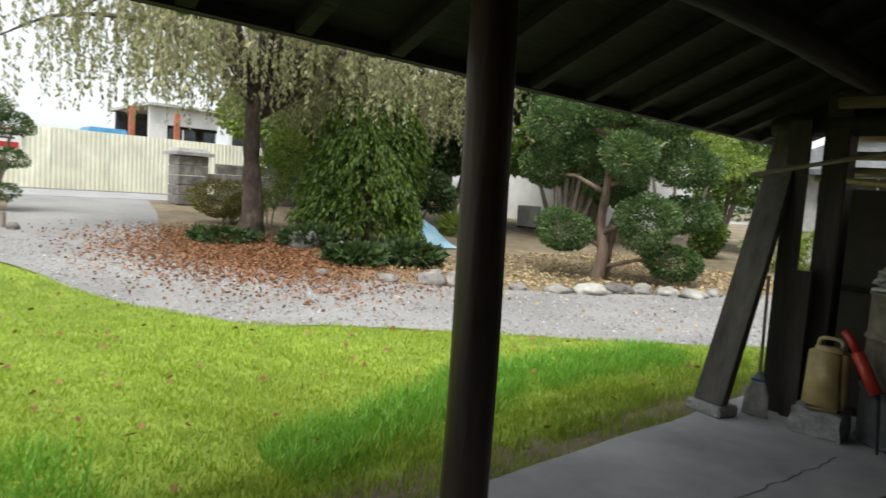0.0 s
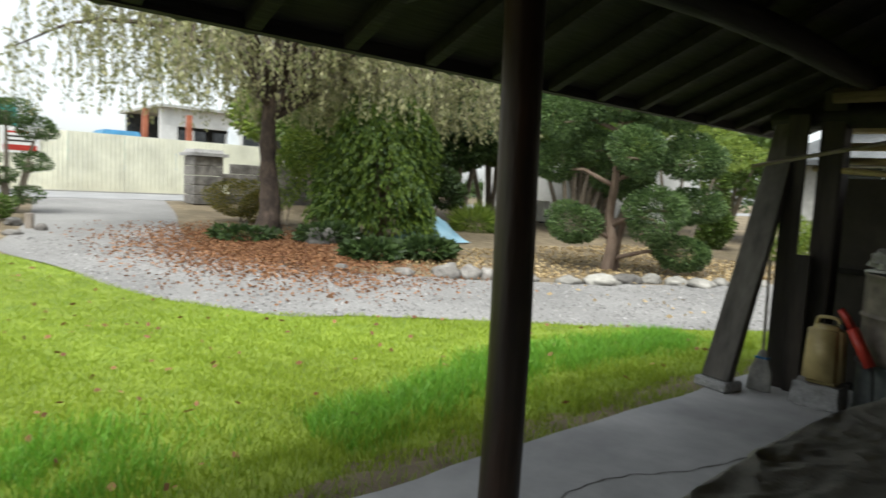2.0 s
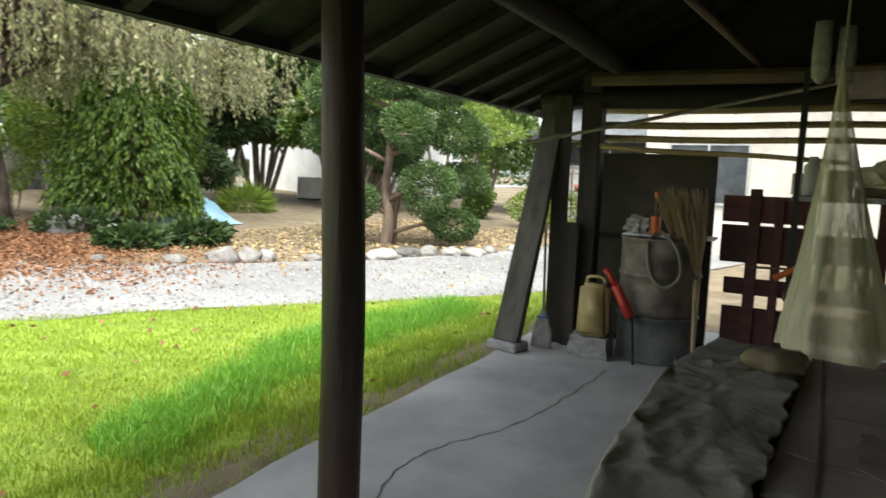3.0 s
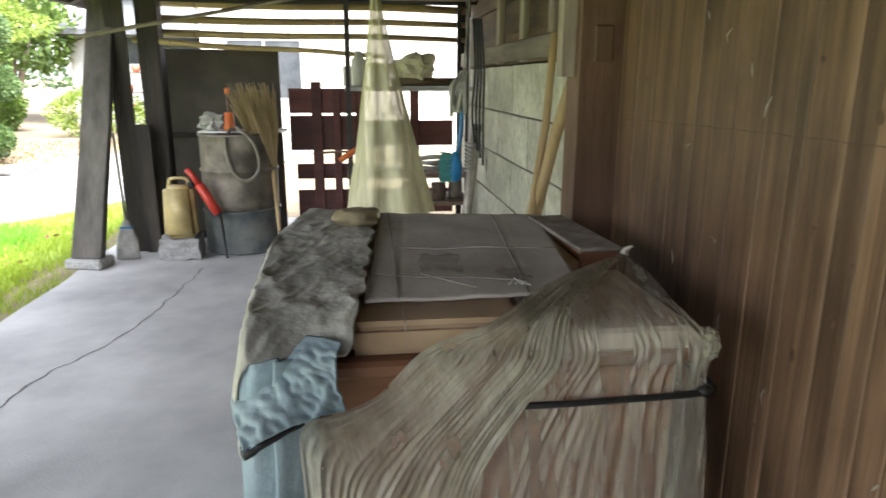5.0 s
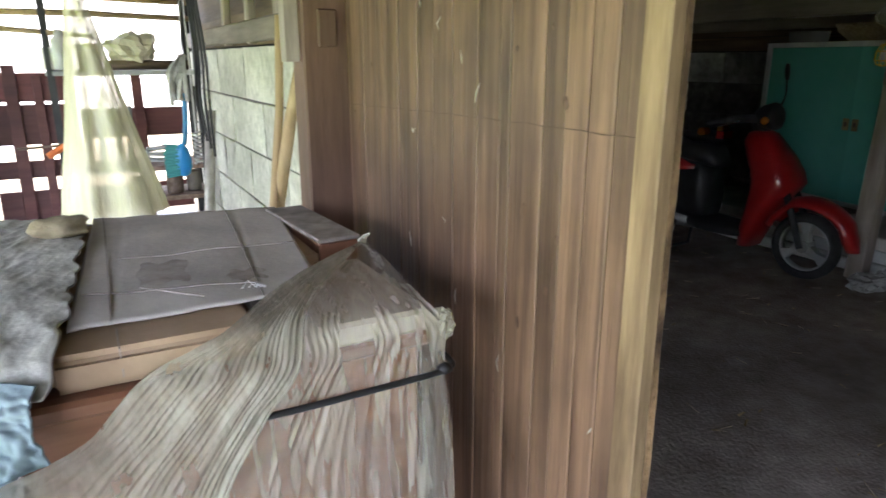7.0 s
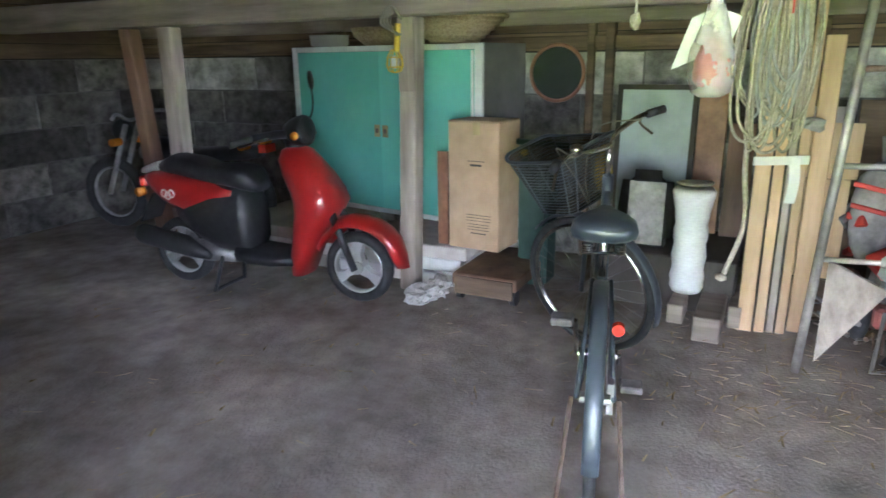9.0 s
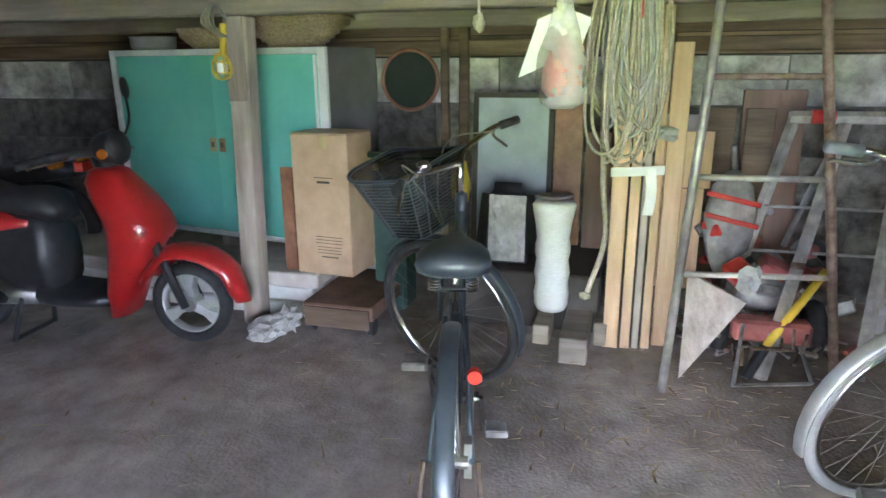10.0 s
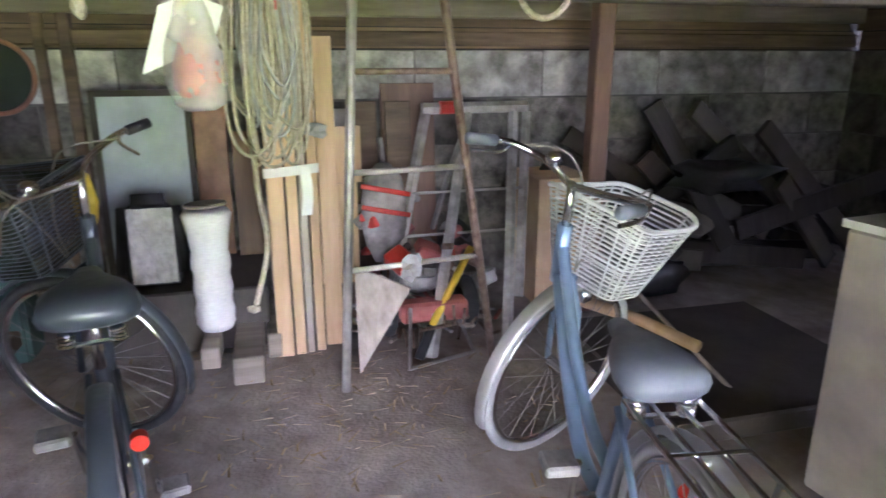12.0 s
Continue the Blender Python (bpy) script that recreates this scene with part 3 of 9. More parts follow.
boards("wall_upper_east", "brown horizontal boards above the stone wall", "y", 5.42, -3.9, 5.2, 1.355, 2.6, 0.14, 0.03, M["brown_beam"])
boards("wall_upper_north", "brown horizontal boards above the stone wall", "x", 5.27, 1.2, 5.4, 1.355, 2.6, 0.14, 0.03, M["brown_cross"])
boards("wall_upper_south", "brown horizontal boards above the stone wall", "x", -3.97, 1.2, 5.4, 1.355, 2.6, 0.14, 0.03, M["brown_cross"])
boards("wall_upper_inner", "grey-brown weathered boards above the white blocks", "y", 1.06, 1.78, 5.15, 1.355, 3.0, 0.2, 0.03, M["brown_beam"])
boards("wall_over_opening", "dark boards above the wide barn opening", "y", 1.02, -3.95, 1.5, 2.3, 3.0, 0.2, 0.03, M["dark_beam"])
# three unseen board screens, added to limit light reaching porch and store
boards("light_screen_inner", "unseen dark boards added to narrow the light through the opening", "y", 1.02, -3.95, -0.9, 0.0, 2.3, 0.2, 0.03, M["dark_beam"])
boards("light_screen_west", "unseen dark boards added to block light from the south-west", "y", -1.72, -2.7, -1.8, 0.0, 1.9, 0.2, 0.03, M["dark_beam"])
boards("light_screen_south", "unseen dark boards added to block light from the south", "x", -2.72, -0.4, 1.0, 0.0, 3.0, 0.2, 0.03, M["dark_beam"])

# loft floor over the store, its beam and the inner posts
bm = bm_new()
for i in range(23):
    box(bm, 1.1, -3.9 + i * 0.4, 2.12, 5.4, -3.9 + i * 0.4 + 0.392, 2.15)
solid("ceiling", bm, M["brown_cross"], "dark brown boarded loft floor overhead", "ceiling", kind="structure")
upright("loft_beam", 4.16, -3.9, 4.30, 5.2, 1.537, 1.72, M["grey_beam"], "long grey weathered loft beam")
for i in range(8):
    bm = bm_new()
    box(bm, 1.1, -3.4 + i * 1.1, 1.98, 5.4, -3.3 + i * 1.1, 2.1)
    solid("joist", bm, M["brown_cross"], "brown loft joist", "beam", kind="structure")

# sheets added behind the boards to stop light leaking in, and the porch gable
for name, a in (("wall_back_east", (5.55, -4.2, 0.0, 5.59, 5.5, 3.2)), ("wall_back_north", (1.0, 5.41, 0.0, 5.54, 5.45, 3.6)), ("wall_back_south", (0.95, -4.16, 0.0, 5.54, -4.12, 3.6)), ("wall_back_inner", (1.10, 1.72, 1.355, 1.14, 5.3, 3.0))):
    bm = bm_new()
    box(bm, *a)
    solid(name, bm, M["dark_beam"], "dark sheet added behind the wall to stop light leaks", "wall", kind="structure")
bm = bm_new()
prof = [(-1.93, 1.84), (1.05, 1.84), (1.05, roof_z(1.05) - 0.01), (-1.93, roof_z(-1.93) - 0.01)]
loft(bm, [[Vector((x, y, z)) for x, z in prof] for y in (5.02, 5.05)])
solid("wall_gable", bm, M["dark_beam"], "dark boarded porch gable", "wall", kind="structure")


# ---- porch: north end ----
M["drum"] = mat("rusty_drum", (0.10, 0.085, 0.07), (0.21, 0.18, 0.15), 6, 0.6, 0.15, metal=0.35, stain=0.4, stain_scale=3)
M["drum_blue"] = mat("faded_blue_drum", (0.09, 0.11, 0.12), (0.17, 0.17, 0.155), 6, 0.6, 0.15, metal=0.3, stain=0.4, stain_scale=3)
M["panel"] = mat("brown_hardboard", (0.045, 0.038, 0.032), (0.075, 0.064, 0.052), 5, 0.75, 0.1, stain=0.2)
M["pallet"] = mat("maroon_paint", (0.075, 0.02, 0.018), (0.14, 0.045, 0.038), 12, 0.6, 0.2, stretch=ALONG_X, stain=0.3)
M["canister"] = mat("yellowed_plastic", (0.36, 0.27, 0.11), (0.52, 0.42, 0.2), 4, 0.45, 0.06, stain=0.35, stain_scale=5)
M["block"] = mat("rough_concrete_block", (0.22, 0.215, 0.21), (0.4, 0.39, 0.38), 25, 0.95, 0.8, stain=0.2)
M["prop_wood"] = mat("sooty_grey_plank", (0.06, 0.052, 0.046), (0.13, 0.115, 0.1), 12, 0.8, 0.4, stretch=UP, stain=0.3)
M["red"] = mat("red_plastic", (0.42, 0.03, 0.02), (0.55, 0.05, 0.03), 8, 0.4, 0.05, stain=0.2)
M["orange"] = mat("orange_plastic", (0.6, 0.14, 0.03), (0.72, 0.2, 0.05), 8, 0.4, 0.05, stain=0.15)
M["grey_plastic"] = mat("grey_plastic", (0.25, 0.25, 0.25), (0.38, 0.38, 0.37), 8, 0.5, 0.05, stain=0.2)
M["hose"] = mat("grey_hose", (0.17, 0.15, 0.12), (0.26, 0.24, 0.2), 8, 0.5, 0.05)
M["straw"] = leafy("straw", (0.24, 0.17, 0.08), (0.5, 0.38, 0.2), 0.8, 0.1)
M["tarp"] = mat("dusty_grey_tarp", (0.37, 0.355, 0.31), (0.5, 0.48, 0.42), 12, 0.85, 0.3, stain=0.2, stain_scale=5)
M["tarp_blue"] = mat("pale_blue_tarp", (0.27, 0.37, 0.42), (0.40, 0.5, 0.54), 6, 0.7, 0.25, stain=0.25, stain_scale=4)
M["film"] = film_mat("dusty_clear_film", (0.54, 0.49, 0.41), 0.62, 0.1, (5.0, 1.0, 0.55))
M["film_milky"] = film_mat("dusty_folded_film", (0.52, 0.49, 0.40), 0.46, 0.13, (2.6, 1.2, 1.4))
M["stain_patch"] = mat("damp_cardboard", (0.27, 0.235, 0.2), (0.4, 0.355, 0.31), 18, 0.9, 0.1, stain=0.3, stain_scale=9)
M["film_yellow"] = film_mat("yellowed_film", (0.62, 0.58, 0.38), 0.06, 0.35, (4.0, 4.0, 0.5))
M["brass_stone"] = mat("tan_stone", (0.25, 0.2, 0.12), (0.38, 0.32, 0.2), 9, 0.75, 0.3, stain=0.35, stain_scale=12)
M["blue"] = mat("blue_plastic", (0.02, 0.2, 0.48), (0.04, 0.28, 0.6), 8, 0.35, 0.04)
M["teal_bristle"] = leafy("teal_bristle", (0.05, 0.25, 0.25), (0.1, 0.38, 0.36), 0.6, 0.1)
M["rope"] = mat("old_rope", (0.34, 0.29, 0.21), (0.54, 0.48, 0.38), 60, 0.9, 0.5, stain=0.25, stain_scale=5)
M["rag"] = mat("grey_rag", (0.30, 0.29, 0.27), (0.48, 0.47, 0.44), 20, 0.9, 0.4)
M["fresh_stick"] = mat("peeled_stick", (0.38, 0.26, 0.13), (0.55, 0.41, 0.22), 10, 0.65, 0.25, stretch=UP, stain=0.25)

# dark uprights and the leaning prop
bm = bm_new()
loft(bm, [[(-1.85, 4.19, 0.07), (-1.64, 4.15, 0.07), (-1.63, 4.22, 0.07), (-1.84, 4.26, 0.07)],
          [(-1.76, 4.42, 1.0), (-1.57, 4.42, 1.0), (-1.57, 4.49, 1.0), (-1.76, 4.49, 1.0)],
          [(-1.71, 4.73, 1.96), (-1.54, 4.73, 1.96), (-1.54, 4.80, 1.96), (-1.71, 4.80, 1.96)]])
bevel(bm, 0.006)
solid("leaning_prop", bm, M["prop_wood"], "weathered grey plank prop leaning against the eave", "prop")
bm = bm_new()
box(bm, -0.13, -0.07, 0, 0.13, 0.12, 0.068, pose(-1.745, 4.20, 0, 0, 0, -12))
bevel(bm, 0.012)
solid("footing_stone", bm, M["block"], "flat grey footing stone under the prop", "stone")
upright("corner_post", -1.42, 4.70, -1.27, 4.85, 0.0, 2.1, M["dark_wood"], "blackened corner post of the porch")
bm = bm_new()
box(bm, -1.60, 4.62, 0.0, -1.47, 4.65, 1.9, Matrix.Translation((0, 0, 0)))
solid("leaning_board", bm, M["dark_wood"], "blackened board standing beside the corner post", "board")
bm = bm_new()
box(bm, -1.46, 4.58, 0.0, -1.36, 4.61, 0.95)
solid("leaning_board", bm, M["dark_wood"], "short blackened board standing beside the corner post", "board")


def flat_oval(z, w, d, n=14):
    return [Vector((w * math.cos(2 * math.pi * j / n), d * math.sin(2 * math.pi * j / n), z)) for j in range(n)]


t = thing("hand_broom", pose(-1.55, 4.42, 0.0, -6, 0, 0), "old hand broom with grey bristles and pale stick", "broom")
bm = bm_new()
rod(bm, [(0, 0, 0.26), (-0.04, 0.0, 0.9)], 0.011, 8)
part("handle", bm, M["pipe"], t)
bm = bm_new()
loft(bm, [flat_oval(0.0, 0.085, 0.03), flat_oval(0.14, 0.075, 0.03), flat_oval(0.24, 0.035, 0.022), flat_oval(0.28, 0.02, 0.02)])
part("bristles", bm, M["rag"], t, "grey worn bristles", True)
bm = bm_new()
box(bm, -0.04, -0.027, 0.22, 0.04, 0.027, 0.235)
part("band", bm, M["blue"], t, "blue binding")

# hardboard panel closing the end
bm = bm_new()
box(bm, -1.36, 5.03, 0.0, -0.47, 5.05, 1.49)
bevel(bm, 0.003)
t = solid("hardboard_panel", bm, M["panel"], "large dark brown hardboard sheet standing on edge", "panel")
for z in (0.82, 0.02):
    bm = bm_new()
    box(bm, -1.34, 5.012, z, -0.49, 5.027, z + 0.04)
    part("batten", bm, M["dark_beam"], t)

# end rails of bamboo and a lath nailed across
for z0, z1, y, x0, x1, r in ((1.535, 1.44, 4.72, -1.45, 0.35, 0.022), (1.60, 1.575, 4.9, -1.4, 1.0, 0.027), (1.70, 1.69, 4.95, -1.4, 1.0, 0.03), (1.83, 1.80, 4.98, -1.4, 1.0, 0.04)):
    t = thing("bamboo_rail", pose(0, 0, 0), "straw-coloured bamboo pole tied across the open end", "bamboo pole", "bamboo rails")
    bm = bm_new()
    n = 7
    pts = [Vector((x0 + (x1 - x0) * i / n, y + 0.012 * math.sin(i * 2.1), z0 + (z1 - z0) * i / n + 0.006 * math.cos(i * 1.3))) for i in range(n + 1)]
    rod(bm, pts, [r * (1 - 0.3 * i / n) for i in range(n + 1)], 10)
    part("cane", bm, M["bamboo"], t, "", True)
    for i in range(1, n):
        bm = bm_new()
        d = (pts[i + 1] - pts[i]).normalized() * 0.006
        rod(bm, [pts[i] - d, pts[i] + d], r * 1.12 * (1 - 0.3 * i / n), 10)
        part("node", bm, M["bamboo"], t)
bm = bm_new()
rod(bm, [(-1.72, 4.40, 1.535), (0.35, 4.40, 1.92)], 0.03, 4, flat=(0, 1, 0))
solid("lath", bm, M["grey_wood"], "long grey lath nailed across the porch posts", "lath")
bm = bm_new()
rod(bm, [(-1.3, 4.55, 2.0), (0.1, 4.6, 1.98), (0.95, 4.6, 2.0)], 0.05, 9)
solid("end_beam", bm, M["brown_cross"], "brown timber beam across the porch end", "beam", kind="structure")


# maroon pallet fence
t = thing("pallet_fence", pose(0, 0, 0), "maroon painted slatted pallet standing as a fence", "fence")
for x0, x1, z0, z1 in ((-0.40, 0.16, 1.01, 1.20), (-0.40, 0.16, 0.72, 0.99), (-0.36, 0.16, 0.49, 0.61), (-0.36, 0.16, 0.12, 0.40), (-0.38, 0.5, 0.02, 0.10), (0.2, 0.9, 0.75, 0.95), (0.2, 0.9, 0.2, 0.4)):
    bm = bm_new()
    box(bm, x0, 4.93, z0, x1, 4.955, z1)
    bevel(bm, 0.004)
    part("slat", bm, M["pallet"], t)
for x0, x1, z1 in ((-0.225, -0.145, 1.25), (-0.06, 0.0, 1.18), (0.12, 0.19, 1.25), (0.55, 0.62, 1.2)):
    bm = bm_new()
    box(bm, x0, 4.90, 0.0, x1, 4.929, z1)
    bevel(bm, 0.004)
    part("upright", bm, M["pallet"], t)


def drum_thing(m):
    t = thing("oil_drum", m, "rusty brown steel oil drum with faded blue lower band", "oil drum")
    r = 0.278

    def ring(z0, z1, n=6):
        return [(r, z0 + (z1 - z0) * i / n) for i in range(n + 1)]
    bm = bm_new()
    lathe(bm, ring(0.33, 0.60) + [(r + 0.012, 0.612), (r + 0.012, 0.622), (r, 0.634)] + ring(0.64, 0.86) + [(r + 0.01, 0.87), (r + 0.01, 0.885), (r - 0.012, 0.885), (r - 0.014, 0.87), (0.0, 0.868)], 36)
    part("upper_shell", bm, M["drum"], t, "", True)
    bm = bm_new()
    lathe(bm, [(0.0, 0.004), (r, 0.004), (r + 0.008, 0.012), (r, 0.022)] + ring(0.03, 0.3) + [(r + 0.012, 0.312), (r + 0.012, 0.322), (r, 0.33)], 36)
    part("lower_shell", bm, M["drum_blue"], t, "faded blue-grey lower shell", True)
    bm = bm_new()
    lathe(bm, [(0.0, 0.869), (0.035, 0.869), (0.035, 0.884), (0.0, 0.884)], 16, Matrix.Translation((-0.17, -0.05, 0)))
    part("bung", bm, M["steel"], t)


drum_thing(pose(-0.765, 4.69, 0))
bm = bm_new()
box(bm, -1.02, 4.55, 0.887, -0.40, 4.78, 0.903)
bevel(bm, 0.004)
solid("drum_lid_board", bm, M["white"], "whitish board lying on the oil drum", "board")
t = thing("hand_pump", pose(-0.80, 4.60, 0.904), "orange fuel hand pump with looping grey hose", "hand pump")
bm = bm_new()
lathe(bm, [(0.0, 0.0), (0.045, 0.0), (0.045, 0.03), (0.036, 0.04), (0.036, 0.12), (0.028, 0.13), (0.0, 0.13)], 18)
part("pump_body", bm, M["orange"], t, "", True)
bm = bm_new()
rod(bm, [(0, 0, 0.13), (0, 0, 0.27)], 0.011, 8)
part("plunger", bm, M["rust"], t)
bm = bm_new()
lathe(bm, [(0.0, 0.26), (0.017, 0.26), (0.019, 0.30), (0.0, 0.305)], 12)
part("knob", bm, M["orange"], t, "", True)
bm = bm_new()
rod(bm, curve([(0.02, -0.02, 0.02), (0.0, -0.2, -0.06), (0.03, -0.21, -0.26), (0.13, -0.2, -0.345), (0.22, -0.18, -0.26), (0.2, -0.2, -0.09), (0.1, -0.14, 0.01), (0.05, -0.03, 0.02)], 6), 0.013, 8)
part("hose", bm, M["hose"], t, "grey rubber hose loop", True)
bm = bm_new()
blob(bm, (-0.93, 4.62, 0.965), (0.085, 0.07, 0.062), 0.9, 3, 2.6, 3.0, 0.904)
solid("crumpled_wrap", bm, M["rag"], "crumpled grey plastic wrap lying on the drum", "wrap")

bm = bm_new()
box(bm, -1.31, 4.33, 0.0, -1.03, 4.52, 0.15)
bmesh.ops.subdivide_edges(bm, edges=bm.edges[:], cuts=4, use_grid_fill=True)
for v in bm.verts:
    v.co += Vector([0.018 * noise.noise(v.co * 14 + Vector((q * 3, 0, q))) for q in range(3)])
    v.co.z = max(0.0, v.co.z)
solid("concrete_lump", bm, M["block"], "broken grey concrete lump on the porch floor", "concrete lump")
t = thing("fuel_can", pose(-1.155, 4.43, 0.152), "yellowed plastic fuel can on a concrete lump", "fuel can")
bm = bm_new()
box(bm, -0.115, -0.08, 0.0, 0.115, 0.08, 0.38, None, 0.012)
bevel(bm, 0.03, 3)
part("body", bm, M["canister"], t, "", True)
bm = bm_new()
rod(bm, curve([(-0.07, 0, 0.375), (-0.05, 0, 0.425), (0.05, 0, 0.425), (0.07, 0, 0.375)], 5), 0.012, 8)
part("handle", bm, M["canister"], t, "", True)
bm = bm_new()
lathe(bm, [(0.0, 0.0), (0.024, 0.0), (0.024, 0.03), (0.0, 0.03)], 14, pose(0.085, 0.0, 0.37))
part("cap", bm, M["black"], t, "dark screw cap")
t = thing("traffic_wand", pose(0, 0, 0), "red plastic wand leaning between can and drum", "wand")
bm = bm_new()
rod(bm, [(-1.0, 4.38, 0.54), (-0.88, 4.36, 0.33)], 0.034, 12)
part("tube", bm, M["red"], t, "", True)
bm = bm_new()
rod(bm, [(-1.085, 4.40, 0.645), (-1.04, 4.39, 0.6), (-1.0, 4.38, 0.54)], [0.022, 0.024, 0.026], 10)
part("grip", bm, M["red"], t, "", True)
bm = bm_new()
rod(bm, [(-0.88, 4.36, 0.33), (-0.865, 4.357, 0.30), (-0.84, 4.35, 0.0)], [0.02, 0.012, 0.008], 8)
part("spike", bm, M["black"], t)

# besom broom, head up
rb = random.Random(5)
t = thing("besom_broom", pose(0, 0, 0), "bamboo besom broom standing head up by the drum", "broom")
bm = bm_new()
rod(bm, [(-0.455, 4.40, 0.0), (-0.48, 4.48, 0.35), (-0.515, 4.62, 0.68)], 0.013, 8)
part("handle", bm, M["fresh_stick"], t, "pale bamboo handle")
bm = bm_new()
for i in range(300):
    a, s = rb.uniform(0, 2 * math.pi), rb.random() ** 0.6
    tip = Vector((-0.615 + 0.17 * s * math.cos(a), 4.50 + 0.1 * s * math.sin(a), 1.16 + rb.uniform(-0.09, 0.09)))
    base = Vector((-0.515 + 0.03 * math.cos(a), 4.61 + 0.03 * math.sin(a), 0.64 + rb.uniform(0, 0.12)))
    mid = (base + tip) / 2 + Vector((0.02 * math.cos(a), 0.02 * math.sin(a), 0.0))
    rod(bm, [base, mid, tip], [0.006, 0.004, 0.002], 4, False)
part("brush_head", bm, M["straw"], t, "fan of dry brown twigs")
bm = bm_new()
rod(bm, [(-0.512, 4.65, 0.62), (-0.53, 4.60, 0.80)], [0.036, 0.046], 10)
part("binding", bm, M["bamboo"], t)

# hanging funnel of yellowed sheet plastic
bm = bm_new()


def tent(u, v):
    a = -math.pi * 0.12 + u * math.pi * 1.24
    k = (0.03 + 0.97 * v ** 1.15)
    w = 0.215 * k * (1 + 0.10 * math.sin(u * 31) * v + 0.22 * (0.2 - abs(noise.noise(Vector((u * 16, v * 2.2, 3))))))
    return (0.235 + 0.07 * v + w * -math.cos(a), 3.05 - 0.17 * k * math.sin(a) * (1 + 0.16 * math.sin(u * 23)), 1.80 - 1.24 * v + 0.02 * math.sin(u * 9) * v)


sheet(bm, 150, 40, tent)
t = solid("plastic_cover", bm, M["film_yellow"], "yellowed plastic sheet hanging from a string like a tent", "plastic sheet", smooth=True)
bm = bm_new()
rod(bm, [(0.235, 3.02, 1.78), (0.24, 3.03, 2.1), (0.24, 3.05, 2.6)], 0.006, 6)
part("string", bm, M["rope"], t)

# store shelf at the end
t = thing("steel_shelf", pose(0, 0, 0), "dark slotted steel shelf crammed with odds and ends", "shelf")
for x, y in ((0.06, 4.28), (0.90, 4.28), (0.06, 4.72), (0.90, 4.72)):
    bm = bm_new()
    box(bm, x, y, 0.0, x + 0.03, y + 0.004, 1.95)
    box(bm, x, y + 0.004, 0.0, x + 0.004, y + 0.03, 1.95)
    for i in range(22):
        z = 0.06 + i * 0.085
        box(bm, x + 0.009, y - 0.002, z, x + 0.021, y, z + 0.03)
    part("angle_post", bm, M["black"], t)
for z, c in ((1.19, "grey_plastic"), (0.575, "rust"), (0.37, "rust"), (0.15, "rust")):
    bm = bm_new()
    box(bm, 0.05, 4.285, z, 0.95, 4.74, z + 0.03)
    bevel(bm, 0.003)
    part("shelf_board", bm, M[c], t)


def pot(name, m, prof, material, label, category, seg=20):
    bm = bm_new()
    lathe(bm, prof, seg)
    return solid(name, bm, material, label, category, m, smooth=True)


def jar_prof(r, h, neck=0.7):
    return [(0, 0), (r * 0.95, 0), (r, 0.01), (r, h * 0.75), (r * neck, h * 0.88), (r * neck, h), (0, h)]


pot("white_bottle", pose(0.15, 4.42, 1.222), jar_prof(0.05, 0.24, 0.5), M["white"], "dusty white plastic bottle on the steel shelf", "bottle")
pot("paint_tin", pose(0.30, 4.45, 1.222), jar_prof(0.07, 0.16, 1.0), M["drum"], "rusty paint tin on the steel shelf", "tin")
bm = bm_new()
box(bm, -0.08, -0.06, 0, 0.08, 0.06, 0.14)
bevel(bm, 0.008)
solid("small_box", bm, M["dusty_carton"], "dusty small cardboard box on the shelf", "box", pose(0.12, 4.6, 1.222, 0, 0, 8))
bm = bm_new()
blob(bm, (0.55, 4.45, 1.34), (0.15, 0.12, 0.11), 0.5, 3, 2.2, 3.0, 1.222)
solid("crumpled_bag", bm, M["film_yellow"], "crumpled grey plastic bag on the shelf", "bag")
bm = bm_new()
rod(bm, [(0.38, 4.36, 1.252), (0.88, 4.38, 1.252)], 0.03, 10)
solid("wood_roll", bm, M["brown_cross"], "short brown pole lying on the shelf edge", "pole", smooth=True)
bm = bm_new()
for i in range(7):
    torus(bm, (0.62 + 0.01 * i, 4.42, 0.63 + 0.014 * i), 0.11 + 0.008 * math.sin(i * 2), 0.008, (0.1 * math.sin(i), 0.1 * math.cos(i * 2), 1), 28, 6)
solid("cable_coil", bm, M["grey_plastic"], "coil of grey cable on the shelf", "cable")
pot("yellow_pot", pose(0.50, 4.38, 0.402), jar_prof(0.06, 0.13, 0.9), M["canister"], "yellow plastic tub on the shelf", "tub")
pot("tin_can", pose(0.72, 4.4, 0.402), jar_prof(0.055, 0.12, 1.0), M["rust"], "rusty tin can on the shelf", "tin")
pot("tin_can", pose(0.85, 4.45, 0.402), jar_prof(0.05, 0.14, 1.0), M["drum"], "brown tin can on the shelf", "tin")
for x, hgt, c in ((0.22, 0.35, "rust"), (0.3, 0.42, "steel"), (0.4, 0.3, "black"), (0.47, 0.38, "drum_blue")):
    bm = bm_new()
    rod(bm, [(x, 4.5, 0.607), (x + 0.03, 4.55, 0.607 + hgt)], [0.022, 0.016], 8)
    solid("iron_bar", bm, M[c], "old iron tool standing upright on the shelf", "tool")
t = thing("clamp", pose(0, 0, 0), "orange-handled screw clamp hung on the shelf post", "clamp")
bm = bm_new()
rod(bm, [(-0.15, 4.2, 0.775), (0.10, 4.22, 0.782)], 0.008, 8)
part("bar", bm, M["rust"], t)
bm = bm_new()
rod(bm, [(0.0, 4.2, 0.72), (0.05, 4.21, 0.75), (0.12, 4.22, 0.79)], 0.02, 8)
part("jaw", bm, M["orange"], t, "faded orange jaw")

